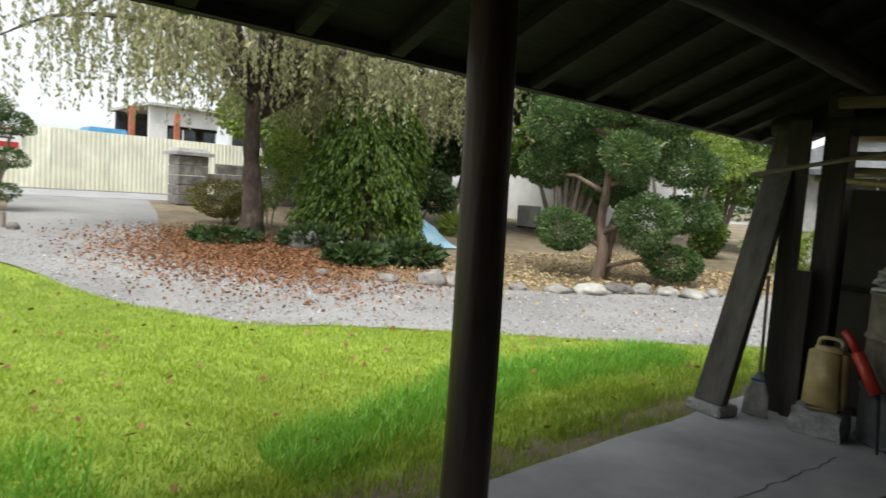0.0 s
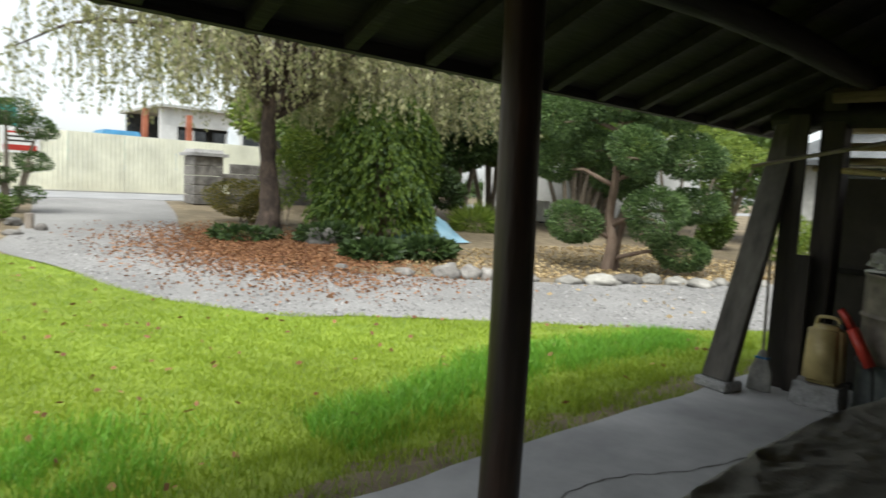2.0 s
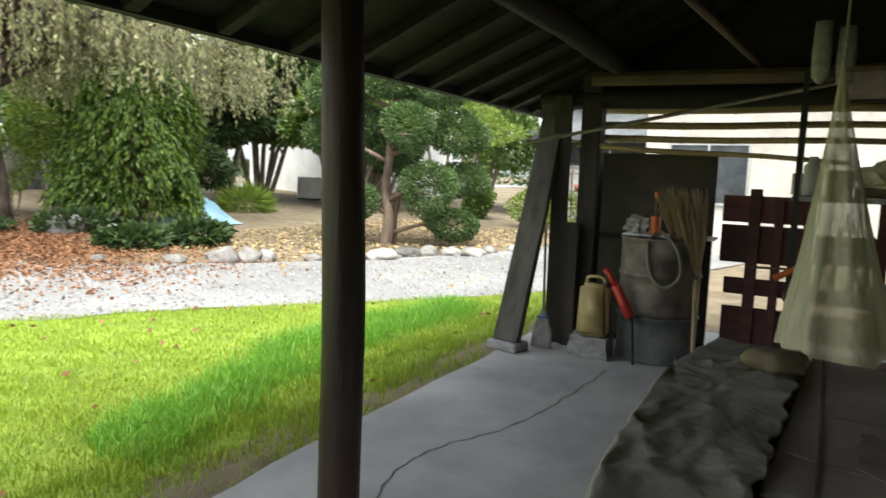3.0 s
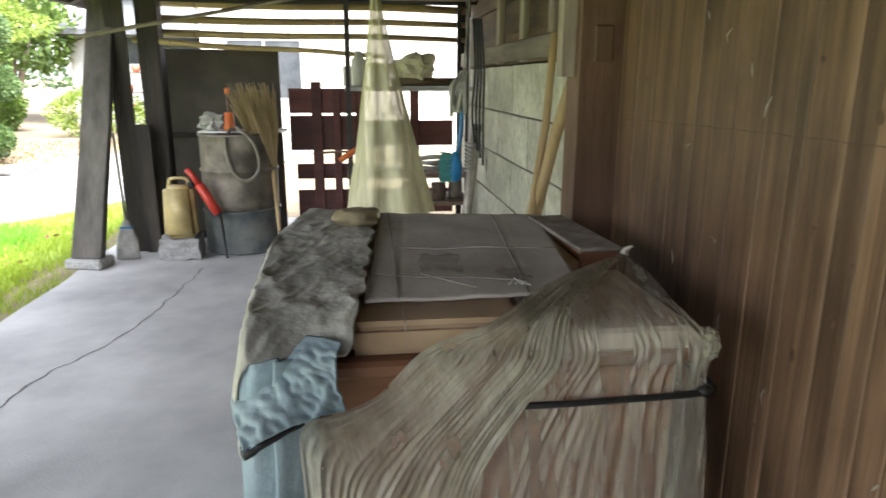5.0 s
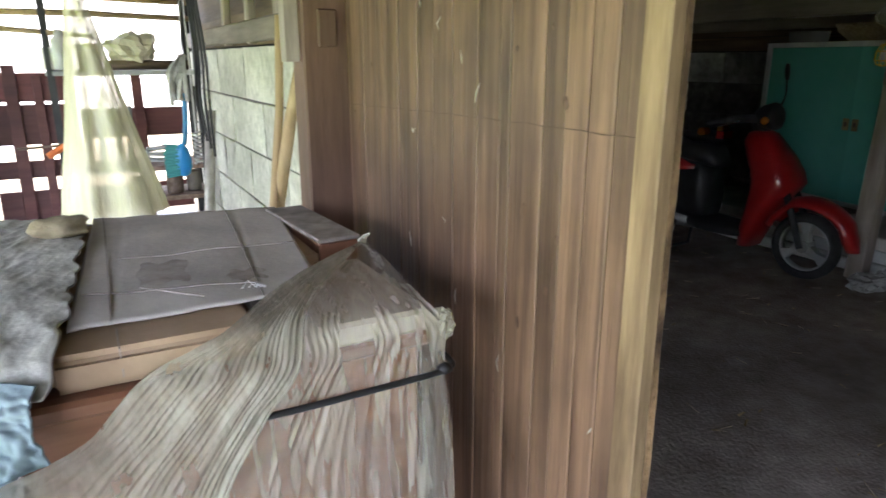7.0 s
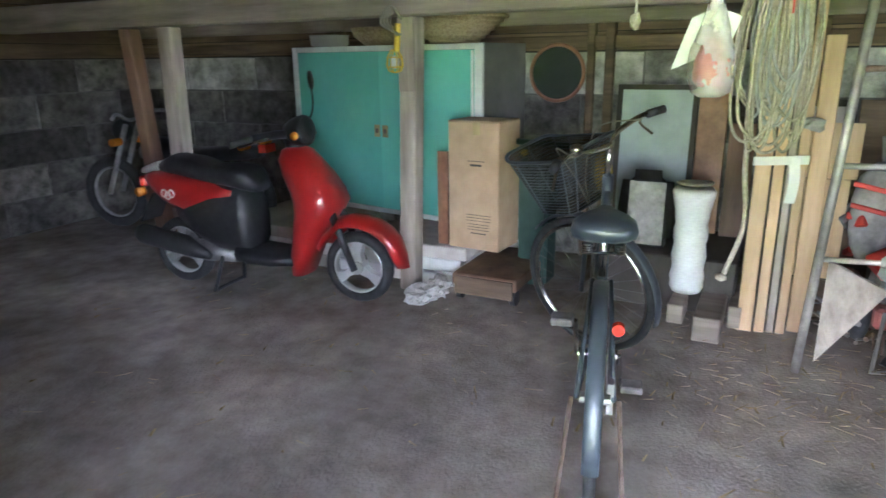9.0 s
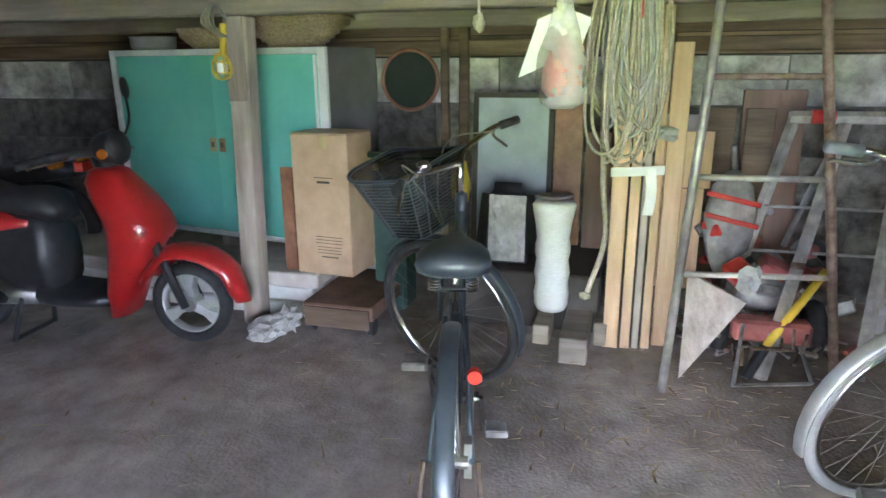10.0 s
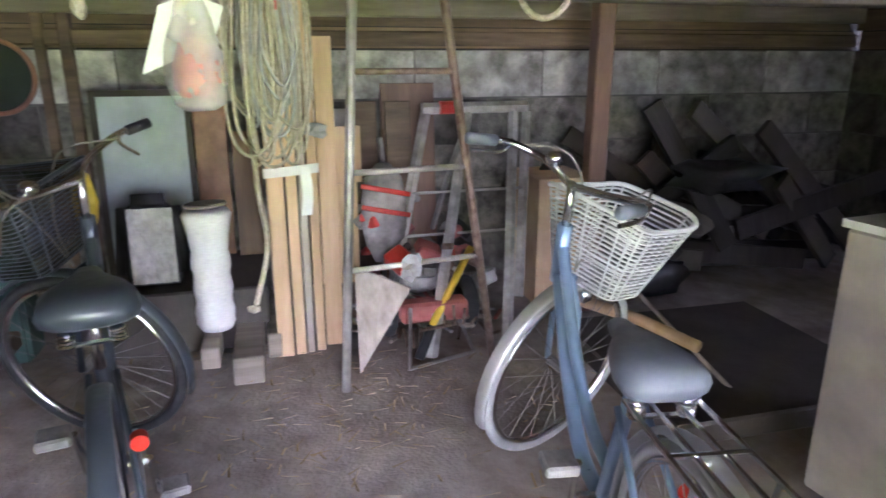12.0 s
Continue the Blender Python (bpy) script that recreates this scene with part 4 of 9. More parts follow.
# things hung in front of the white wall
t = thing("scrub_brush", pose(0, 0, 0), "bright blue long-handled brush with teal bristles, hung up", "brush")
bm = bm_new()
rod(bm, curve([(0.552, 2.15, 1.17), (0.548, 2.15, 1.07), (0.535, 2.15, 0.985)], 4), 0.0095, 8)
part("handle", bm, M["blue"], t, "", True)
bm = bm_new()
loft(bm, [[(0.525 + w * math.cos(a), 2.15 + 0.012 * math.sin(a), z) for a in [2 * math.pi * j / 12 for j in range(12)]] for z, w in ((0.99, 0.008), (0.97, 0.022), (0.94, 0.03), (0.90, 0.03), (0.877, 0.02), (0.87, 0.006))])
part("head", bm, M["blue"], t, "", True)
bm = bm_new()
for i in range(130):
    z = rb.uniform(0.875, 0.985)
    y = 2.15 + rb.uniform(-0.012, 0.012)
    rod(bm, [(0.51, y, z), (0.468 + rb.uniform(-0.008, 0.008), y, z + rb.uniform(-0.01, 0.01))], 0.003, 3, False)
part("bristles", bm, M["teal_bristle"], t, "teal bristles")
bm = bm_new()
rod(bm, [(0.553, 2.15, 1.165), (0.556, 2.15, 1.3), (0.575, 2.15, 1.55), (0.58, 2.15, 2.3)], 0.003, 5)
part("string", bm, M["hose"], t)
t = thing("rag_bundle", pose(0, 0, 0), "grey bundle of rags and cord hanging up", "rags")
for i in range(16):
    bm = bm_new()
    rod(bm, curve([(0.56 + rb.uniform(-0.01, 0.01), 2.16, 1.30), (0.53 + rb.uniform(-0.03, 0.03), 2.14 + rb.uniform(-0.03, 0.03), 1.24), (0.535 + rb.uniform(-0.035, 0.03), 2.14 + rb.uniform(-0.03, 0.03), 1.15 + rb.uniform(-0.02, 0.05))], 3), 0.008, 5)
    part("rag_strip", bm, M["rag"], t)
bm = bm_new()
rod(bm, [(0.58 + 0.014 * math.cos(i * 0.9), 2.15 + 0.014 * math.sin(i * 0.9), 1.03 - i * 0.0022) for i in range(54)], 0.004, 5)
rod(bm, [(0.58, 2.15, 1.5), (0.58, 2.15, 1.03)], 0.003, 5)
solid("coil_spring", bm, M["steel"], "grey steel coil spring hanging on a wire", "spring")
for k in range(4):
    bm = bm_new()
    rod(bm, curve([(0.60 + 0.01 * k, 2.2, 1.5), (0.61 + 0.012 * k, 2.2, 1.3), (0.60 + 0.015 * k, 2.2, 1.15), (0.61 + 0.012 * k, 2.19, 1.02 - 0.03 * k)], 5), 0.005, 6)
    solid("hanging_cord", bm, M["black"], "dark cord hanging from the beam", "cord")
for x, y, top, bot, r in ((0.93, 3.95, 0.98, 0.0, 0.035), (0.88, 3.7, 0.9, 0.0, 0.028)):
    bm = bm_new()
    rod(bm, [(x - 0.1, y, bot), (x, y + 0.03, top)], r, 10)
    solid("grey_pipe", bm, M["pipe"], "grey pipe leaning on the white block wall", "pipe", smooth=True)
bm = bm_new()
rod(bm, [(0.80, 2.25, 0.0), (0.87, 2.25, 0.7), (0.91, 2.21, 1.1), (0.925, 2.19, 1.45)], [0.02, 0.019, 0.017, 0.015], 8)
solid("wooden_stick", bm, M["fresh_stick"], "pale peeled stick leaning on the wall", "stick", smooth=True)
bm = bm_new()
rod(bm, [(0.84, 2.38, 0.0), (0.90, 2.27, 0.72), (0.92, 2.10, 1.06), (0.935, 1.96, 1.26)], [0.026, 0.025, 0.024, 0.026], 10)
solid("wooden_stick", bm, M["fresh_stick"], "thick pale peeled stick leaning on the wall", "stick", smooth=True)
for y in (1.95, 2.45, 3.0, 3.6):
    upright("wall_stud", 0.985, y, 1.03, y + 0.06, 1.36, 2.9, M["grey_wood"], "grey wooden stud above the block wall")
upright("wall_plate", 0.97, 1.78, 1.04, 5.1, 1.37, 1.47, M["grey_beam"], "grey weathered wall plate above the blocks")

# ---- porch: the covered stack ----
t = thing("old_chest", pose(0, 0, 0), "red-brown wooden chest buried under covers", "chest")
bm = bm_new()
box(bm, 0.06, 0.66, 0.0, 0.76, 1.60, 0.735)
bevel(bm, 0.006)
part("body", bm, M["red_brown"], t)
bm = bm_new()
box(bm, 0.04, 0.635, 0.737, 0.78, 1.62, 0.771)
bevel(bm, 0.008)
part("top", bm, M["red_brown"], t)
bm = bm_new()
box(bm, 0.115, 0.655, 0.772, 0.455, 1.62, 0.838)
bevel(bm, 0.016, 3)
box(bm, 0.457, 1.03, 0.772, 0.675, 1.61, 0.838)
t = solid("flat_carton", bm, M["carton"], "tan flat cardboard carton on the chest", "carton")
bm = bm_new()
rod(bm, [(0.225, 0.654, 0.79), (0.224, 0.66, 0.837), (0.224, 0.75, 0.8392)], 0.0014, 4)
part("fold_line", bm, M["grey_wood"], t)
t = thing("dusty_cardboard", pose(0, 0, 0), "dust-grey sheet of cardboard with creases", "cardboard")


def card_at(u, v, up=0.0):
    """A place on the cardboard: u from its west to its east edge, v from south to north."""
    c = Vector((0.15, 0.747, 0)).lerp(Vector((0.60, 0.765, 0)), u).lerp(Vector((0.209, 1.63, 0)).lerp(Vector((0.704, 1.546, 0)), u), v)
    dip = 0.0012 * math.exp(-((u - 0.15) / 0.012) ** 2) + 0.0012 * math.exp(-((u - 0.75) / 0.012) ** 2)
    return Vector((c.x, c.y + 0.004 * noise.noise(Vector((u * 9, v * 3, 5))), 0.849 + 0.006 * noise.noise(Vector((u * 4, v * 4, 3))) - dip + up))


bm = bm_new()
sheet(bm, 64, 64, card_at)
thicken(part("board", bm, M["dusty_carton"], t, "", True), 0.006)
for u0, v0, u1, v1 in ((0.15, 0.0, 0.05, 1.0), (0.74, 0.0, 0.71, 1.0), (0.15, 0.47, 1.0, 0.46), (0.03, 0.2, 0.75, 0.11), (0.25, 0.2, 0.5, 0.06)):
    bm = bm_new()
    rod(bm, [card_at(u0 + (u1 - u0) * k / 16, v0 + (v1 - v0) * k / 16, 0.0032) for k in range(17)], 0.0022, 4)
    part("crease", bm, M["stain_patch"], t)
for u0, v0, du, dv in ((0.24, 0.2, 0.21, 0.2), (0.62, 0.14, 0.16, 0.09)):
    bm = bm_new()
    sheet(bm, 10, 8, lambda u, v: card_at(u0 + u * du + 0.012 * math.sin(v * 9), v0 + v * dv + 0.015 * math.sin(u * 11), 0.0042))
    part("torn_label", bm, M["stain_patch"], t, "dark scuffed torn patch")
bm = bm_new()
for k in range(3):
    rod(bm, [card_at(0.66 + 0.03 * k, 0.07, 0.006), card_at(0.69 + 0.02 * k, 0.10 - 0.02 * k, 0.012), card_at(0.72 + 0.02 * k, 0.06, 0.006)], 0.003, 4, flat=(0, 1, 0))
part("paper_shred", bm, M["white"], t, "torn whitish paper shreds")
t = thing("flat_box", pose(0.735, 1.295, 0.772, 0, 0, 4), "red-brown flat wooden box with a dusty lid", "box")
bm = bm_new()
box(bm, -0.052, -0.205, 0.0, 0.052, 0.205, 0.074)
bevel(bm, 0.004)
part("body", bm, M["red_brown"], t)
bm = bm_new()
box(bm, -0.056, -0.209, 0.075, 0.056, 0.209, 0.086)
bevel(bm, 0.003)
part("lid", bm, M["stain_patch"], t, "dust-grey lid")
bm = bm_new()
box(bm, 0.46, 0.628, 0.772, 0.775, 1.02, 0.819)
bevel(bm, 0.008)
solid("covered_box", bm, M["dusty_carton"], "brown box lying under clear plastic film", "box")

TARP_IN = [(0.556, 0.114), (0.713, 0.146), (0.998, 0.163), (1.45, 0.186), (1.66, 0.19)]


def cloth(u, v):
    y = 0.57 + v * 1.075
    inner = outline(TARP_IN, y) + 0.005 * math.sin(v * 31) + 0.004 * math.sin(v * 67)
    edge = 0.045 + 0.03 * math.sin(math.pi * v) - 0.03 * max(0.0, v - 0.75) * 4
    s = u * (inner + edge + 0.19 - 0.12 * v + 0.02 * math.sin(v * 9))
    flat = inner + edge
    k = 0.25 + 0.75 * max(0.0, min(1.0, 0.8 - 0.7 * v + 0.6 * noise.noise(Vector((u * 3, v * 3, 7)))))
    f = 0.012 * noise.noise(Vector((u * 2.5, v * 4, 1))) + k * (0.019 * (0.2 - abs(noise.noise(Vector((u * 3.5 + v * 5, v * 7 - u * 3, 2))))) + 0.013 * (0.2 - abs(noise.noise(Vector((u * 8 - v * 6, v * 16 + u * 6, 4))))))
    if s < flat:
        x, z = inner - s, 0.862
    else:
        d = s - flat
        x = -edge - 0.025 * min(1, d / 0.08) - 0.02 * math.sin(v * 13) * d
        z = 0.862 - 0.02 * min(1, d / 0.05) - max(0, d - 0.02) * 0.95
    z -= 0.05 * (max(0, 0.12 - v) / 0.12) ** 1.5
    return (x + (f * 0.7 if s > flat else 0.0), y + 0.02 * math.sin(u * 9), z + f * (0.8 if s < flat else 0.2))


bm = bm_new()
sheet(bm, 90, 190, cloth)
thicken(solid("grey_tarp", bm, M["tarp"], "dusty grey crumpled tarpaulin draped over the stack", "tarpaulin", smooth=True), 0.003)
SIDE = curve([(0.06, 0.60, 0), (0.0, 0.555, 0), (-0.05, 0.565, 0), (-0.06, 0.70, 0), (-0.075, 1.0, 0), (-0.10, 1.35, 0), (-0.10, 1.55, 0)], 10)


def blue_cloth(u, v):
    c = SIDE[min(len(SIDE) - 1, int(round(u * (len(SIDE) - 1))))]
    w = 0.05 * (0.2 - abs(noise.noise(Vector((u * 7 + 0.5 * v, v * 1.2, 4))))) * (0.4 + v) + 0.01 * noise.noise(Vector((u * 19, v * 4, 6)))
    return (c.x - w - 0.02 * v, c.y - w * (u < 0.35), 0.80 - v * 0.76 + 0.02 * math.sin(u * 8))


bm = bm_new()
sheet(bm, 60, 30, blue_cloth)
thicken(solid("blue_sheet", bm, M["tarp_blue"], "pale blue tarpaulin hanging down beside the stack", "tarpaulin", smooth=True), 0.004)


def blue_fold(u, v):
    tl, tr, br, bl = Vector((-0.085, 0.765, 0.735)), Vector((0.112, 0.585, 0.838)), Vector((0.116, 0.53, 0.735)), Vector((-0.04, 0.455, 0.712))
    top = tl.lerp(tr, u) + Vector((0, -0.01, 0.03 * math.sin(math.pi * u)))
    low = bl.lerp(br, u) + Vector((0, 0.0, 0.012 * math.sin(math.pi * u)))
    p = top.lerp(low, v)
    w = 0.021 * (0.2 - abs(noise.noise(Vector((u * 2.6 + v * 2.2, v * 2.0 - u, 3))))) + 0.009 * (0.2 - abs(noise.noise(Vector((u * 7 - v * 4, v * 6, 8))))) + 0.006 * noise.noise(Vector((u * 12, v * 12, 1)))
    return p + Vector((-0.012, -0.022, 0.016)) * math.sin(math.pi * v) + Vector((-0.4, -1, 0.5)) * w * min(1.0, 4 * v)


bm = bm_new()
sheet(bm, 60, 40, blue_fold)
t = thicken(solid("blue_flap", bm, M["tarp_blue"], "pale blue folded-back flap of the tarpaulin", "tarpaulin", smooth=True), 0.004)
bm = bm_new()
rod(bm, [blue_fold(k / 14, 1.0) + Vector((0, 0.004, -0.006)) for k in range(9)], [0.009, 0.009, 0.008, 0.008, 0.007, 0.006, 0.005, 0.004, 0.002], 6)
part("hem", bm, M["black"], t, "dark rolled hem", True)
bm = bm_new()
blob(bm, (0.135, 1.385, 0.890), (0.066, 0.046, 0.028), 0.3, 3, 1.5, 8.0, 0.866)
solid("tan_stone", bm, M["brass_stone"], "smooth tan stone weighing down the tarpaulin", "stone", smooth=True)


def drape(west, east, fold, bag):
    """Thin film hung between two lines that start at one peak; folds run down from it."""
    ln, rn = curve(west, 14), curve(east, 14)

    def at(u, v):
        k = v * (len(ln) - 1)
        i = min(len(ln) - 2, int(k))
        p = ln[i].lerp(ln[i + 1], k - i).lerp(rn[i].lerp(rn[i + 1], k - i), u)
        q = u + 0.06 * noise.noise(Vector((u * 3, v * 3.1, fold)))
        w = (0.016 * (0.2 - abs(noise.noise(Vector((q * 5 - v, v * 1.4, fold))))) + 0.008 * (0.2 - abs(noise.noise(Vector((q * 13 + 2 * v, v * 2.2, 5 + fold)))))
             + 0.0023 * (1 - 2 * abs(math.sin(q * 66 + 2.6 * noise.noise(Vector((q * 4, v * 2.5, fold)))))) * (0.35 + 0.65 * abs(noise.noise(Vector((q * 9, v * 3, 9 + fold)))) * 2) + 0.002 * noise.noise(Vector((q * 40, v * 30, fold))))
        fall = max(0.0, min(1.0, (0.835 - p.z) / 0.04))
        out = Vector((0, -1, 0)) * fall + Vector((0, -0.15, 1)) * (1 - fall)
        return p + out * (w * min(1.0, v * 7) + 0.004 + bag * math.sin(math.pi * u) * fall)
    return at


PEAK = (0.776, 1.0, 0.862)
clear = drape([PEAK, (0.68, 0.87, 0.852), (0.58, 0.77, 0.848), (0.47, 0.64, 0.832), (0.44, 0.60, 0.77), (0.37, 0.588, 0.70), (0.29, 0.572, 0.577), (0.25, 0.555, 0.4), (0.23, 0.545, 0.2), (0.22, 0.54, 0.1), (0.2, 0.535, 0.012)],
              [PEAK, (0.785, 0.9, 0.848), (0.78, 0.78, 0.836), (0.775, 0.644, 0.824), (0.802, 0.618, 0.782), (0.79, 0.602, 0.706), (0.80, 0.59, 0.577), (0.80, 0.575, 0.4), (0.805, 0.565, 0.2), (0.81, 0.56, 0.1), (0.815, 0.555, 0.012)], 2.0, 0.0)
milky = drape([PEAK, (0.62, 0.86, 0.866), (0.495, 0.736, 0.866), (0.366, 0.60, 0.85), (0.25, 0.585, 0.812), (0.172, 0.56, 0.748), (0.111, 0.52, 0.742), (0.047, 0.472, 0.736), (0.05, 0.455, 0.60), (0.04, 0.45, 0.3), (0.03, 0.45, 0.012)],
              [PEAK, (0.70, 0.89, 0.866), (0.622, 0.793, 0.862), (0.528, 0.65, 0.848), (0.49, 0.585, 0.772), (0.424, 0.57, 0.702), (0.338, 0.545, 0.577), (0.30, 0.53, 0.4), (0.28, 0.52, 0.2), (0.27, 0.515, 0.1), (0.26, 0.51, 0.012)], 6.0, 0.025)
bm = bm_new()
sheet(bm, 220, 160, clear)
film_ob = solid("clear_film", bm, M["film"], "dusty crinkled clear plastic film over the stack", "plastic film", smooth=True)
bm = bm_new()
sheet(bm, 150, 160, milky)
part("folded_layer", bm, M["film_milky"], film_ob, "second folded layer of dusty film", True)
bm = bm_new()
rod(bm, [milky(1.0, 0.02 + 0.9 * k / 40) + Vector((0.001, -0.003, 0.001)) for k in range(41)], 0.0022, 5)
part("rolled_edge", bm, M["film_milky"], film_ob)
bm = bm_new()
rod(bm, [PEAK, (0.782, 1.0, 0.875), (0.79, 0.985, 0.885)], [0.012, 0.007, 0.003], 7)
part("twisted_tip", bm, M["film_milky"], film_ob)
bm = bm_new()
rod(bm, curve([(0.40, 0.578, 0.700), (0.50, 0.578, 0.699), (0.60, 0.583, 0.698), (0.70, 0.588, 0.697), (0.79, 0.60, 0.696), (0.822, 0.65, 0.694), (0.825, 0.9, 0.685)], 6), 0.0065, 7)
blob(bm, (0.79, 0.60, 0.698), (0.02, 0.016, 0.014), 0.3, 1)
solid("tie_rope", bm, M["black"], "black elastic cord tied round the stack", "rope", smooth=True)
bm = bm_new()
blob(bm, (0.802, 0.635, 0.778), (0.02, 0.03, 0.034), 0.5, 3, 2.5, 2.0)
solid("film_knot", bm, M["film_milky"], "bunched end of clear plastic film", "plastic film")

# crack across the concrete
bm = bm_new()
line = [(-1.14, 1.62), (-1.257, 1.87), (-1.3, 2.16), (-1.26, 2.43), (-1.16, 2.61), (-1.05, 3.0), (-1.0, 3.47), (-0.95, 4.09)]
pts = [p + Vector((0.025 * noise.noise(Vector((p.y * 9, 0, 0))), 0, 0)) for p in curve([(x, y, 0.0015) for x, y in line], 10)]
for i, (a, b) in enumerate(zip(pts, pts[1:])):
    w = 0.0045 + 0.004 * noise.noise(Vector((i * 0.4, 5, 0)))
    bm.faces.new([bm.verts.new(q) for q in (a - Vector((w, 0, 0)), a + Vector((w, 0, 0)), b + Vector((w, 0, 0)), b - Vector((w, 0, 0)))])
solid("floor_crack", bm, M["mortar"], "jagged dark crack in the concrete floor", "crack", kind="structure")

# clutter hung under the porch roof
for k, (x, y, z) in enumerate(((0.15, 3.3, 1.78), (0.25, 3.35, 1.76))):
    bm = bm_new()
    loft(bm, [[(x + w * math.cos(a), y + 0.6 * w * math.sin(a), zz) for a in [2 * math.pi * j / 12 for j in range(12)]] for zz, w in ((z - 0.03, 0.01), (z, 0.035), (z + 0.1, 0.04), (z + 0.25, 0.035))])
    solid("old_glove", bm, M["rag"], "dirty pale work glove hanging from the roof", "glove", smooth=True)
for k, (a, b) in enumerate((((-0.6, 1.0, 2.15), (-0.2, 4.6, 2.05)), ((0.45, 1.2, 2.3), (0.5, 4.6, 2.25)), ((-0.3, 2.0, 2.2), (0.8, 3.2, 2.25)))):
    bm = bm_new()
    rod(bm, [a, [(p + q) / 2 for p, q in zip(a, b)], b], 0.022, 8)
    solid("roof_pole", bm, M["brown_beam"], "thin brown pole stored under the roof", "pole")
bm = bm_new()
box(bm, 0.25, 3.3, 1.80, 0.98, 4.4, 1.82)
solid("loft_sheet", bm, M["brown_beam"], "brown board laid on the rafters", "board")


# ---- store: posts and wall timbers ----
M["scooter_red"] = mat("metallic_red_paint", (0.33, 0.012, 0.012), (0.4, 0.02, 0.018), 4, 0.3, 0.0, coat=0.5, stain=0.05)
M["silver"] = mat("silver_paint", (0.5, 0.5, 0.49), (0.62, 0.62, 0.6), 8, 0.4, 0.04, metal=0.6)
M["amber"] = mat("amber_lens", (0.65, 0.2, 0.02), (0.75, 0.28, 0.03), 8, 0.25, 0.02)
M["red_lens"] = mat("red_lens", (0.65, 0.03, 0.01), (0.8, 0.06, 0.03), 30, 0.2, 0.05)
M["teal_door"] = mat("teal_melamine", (0.14, 0.47, 0.385), (0.18, 0.53, 0.44), 3, 0.4, 0.03, stain=0.1)
M["cabinet_side"] = mat("grey_cabinet_side", (0.20, 0.20, 0.185), (0.28, 0.275, 0.255), 5, 0.6, 0.05)
M["bike_grey"] = mat("grey_blue_vinyl", (0.03, 0.037, 0.047), (0.05, 0.06, 0.073), 8, 0.35, 0.05)
M["bike_dark"] = mat("dark_bike_paint", (0.035, 0.045, 0.055), (0.06, 0.07, 0.085), 8, 0.4, 0.03, metal=0.3)
M["bike_blue"] = mat("light_blue_paint", (0.24, 0.36, 0.53), (0.3, 0.43, 0.6), 6, 0.3, 0.03, metal=0.3)
M["white_plastic"] = mat("white_plastic", (0.6, 0.6, 0.58), (0.72, 0.72, 0.7), 8, 0.45, 0.04, stain=0.12)
M["saddle_grey"] = mat("grey_vinyl", (0.10, 0.115, 0.135), (0.15, 0.165, 0.19), 10, 0.5, 0.08)
M["net"] = mat("white_netting", (0.76, 0.76, 0.74), (0.88, 0.88, 0.86), 30, 0.8, 0.3, stretch=(1, 1, 4), stain=0.1)
M["new_wood"] = mat("fresh_pine", (0.43, 0.27, 0.14), (0.62, 0.44, 0.27), 12, 0.65, 0.2, stretch=UP, stain=0.2, vary=0.2)
M["old_paint"] = mat("dusty_machine_red", (0.24, 0.045, 0.04), (0.36, 0.12, 0.10), 9, 0.6, 0.15, stain=0.45, stain_scale=5)
M["dusty_metal"] = mat("dusty_grey_metal", (0.16, 0.15, 0.14), (0.30, 0.285, 0.265), 14, 0.8, 0.3, stain=0.4, stain_scale=6)
M["alu"] = mat("dull_aluminium", (0.3, 0.28, 0.25), (0.5, 0.475, 0.44), 16, 0.5, 0.15, metal=0.5, stain=0.35, stain_scale=6)
M["yellow"] = mat("yellow_paint", (0.6, 0.42, 0.02), (0.72, 0.52, 0.05), 8, 0.5, 0.05, stain=0.2)
M["panel_blue"] = mat("pale_blue_sheet_metal", (0.30, 0.36, 0.39), (0.40, 0.46, 0.49), 4, 0.45, 0.05, stain=0.25, stain_scale=3)
M["bag_red"] = mat("red_print_bag", (0.45, 0.08, 0.07), (0.6, 0.22, 0.2), 6, 0.5, 0.15, stain=0.2)
M["fine_mesh"] = film_mat("fine_black_mesh", (0.05, 0.052, 0.056), 0.62, 0.6)
M["bag_white"] = film_mat("white_shopping_bag", (0.7, 0.69, 0.68), 0.72, 0.35)
M["green_dark"] = mat("dark_green_paint", (0.02, 0.05, 0.04), (0.04, 0.08, 0.065), 8, 0.5, 0.1, stain=0.3)
M["wicker"] = mat("wicker", (0.3, 0.22, 0.12), (0.5, 0.4, 0.25), 60, 0.8, 0.6, stain=0.2)
M["mirror"] = mat("dull_green_mirror", (0.02, 0.03, 0.02), (0.03, 0.04, 0.03), 5, 0.25, 0.02)
M["pink"] = mat("pink_cloth", (0.45, 0.25, 0.36), (0.58, 0.36, 0.47), 12, 0.9, 0.3)


def post(x0, y0, x1, y1, z1, label, lean=0.0, material="grey_wood"):
    bm = bm_new()
    v = box(bm, x0, y0, 0.0, x1, y1, z1)
    for q in v[4:]:
        q.co.y += lean
    bevel(bm, 0.008)
    return solid("store_post", bm, M[material], label, "post", kind="structure")


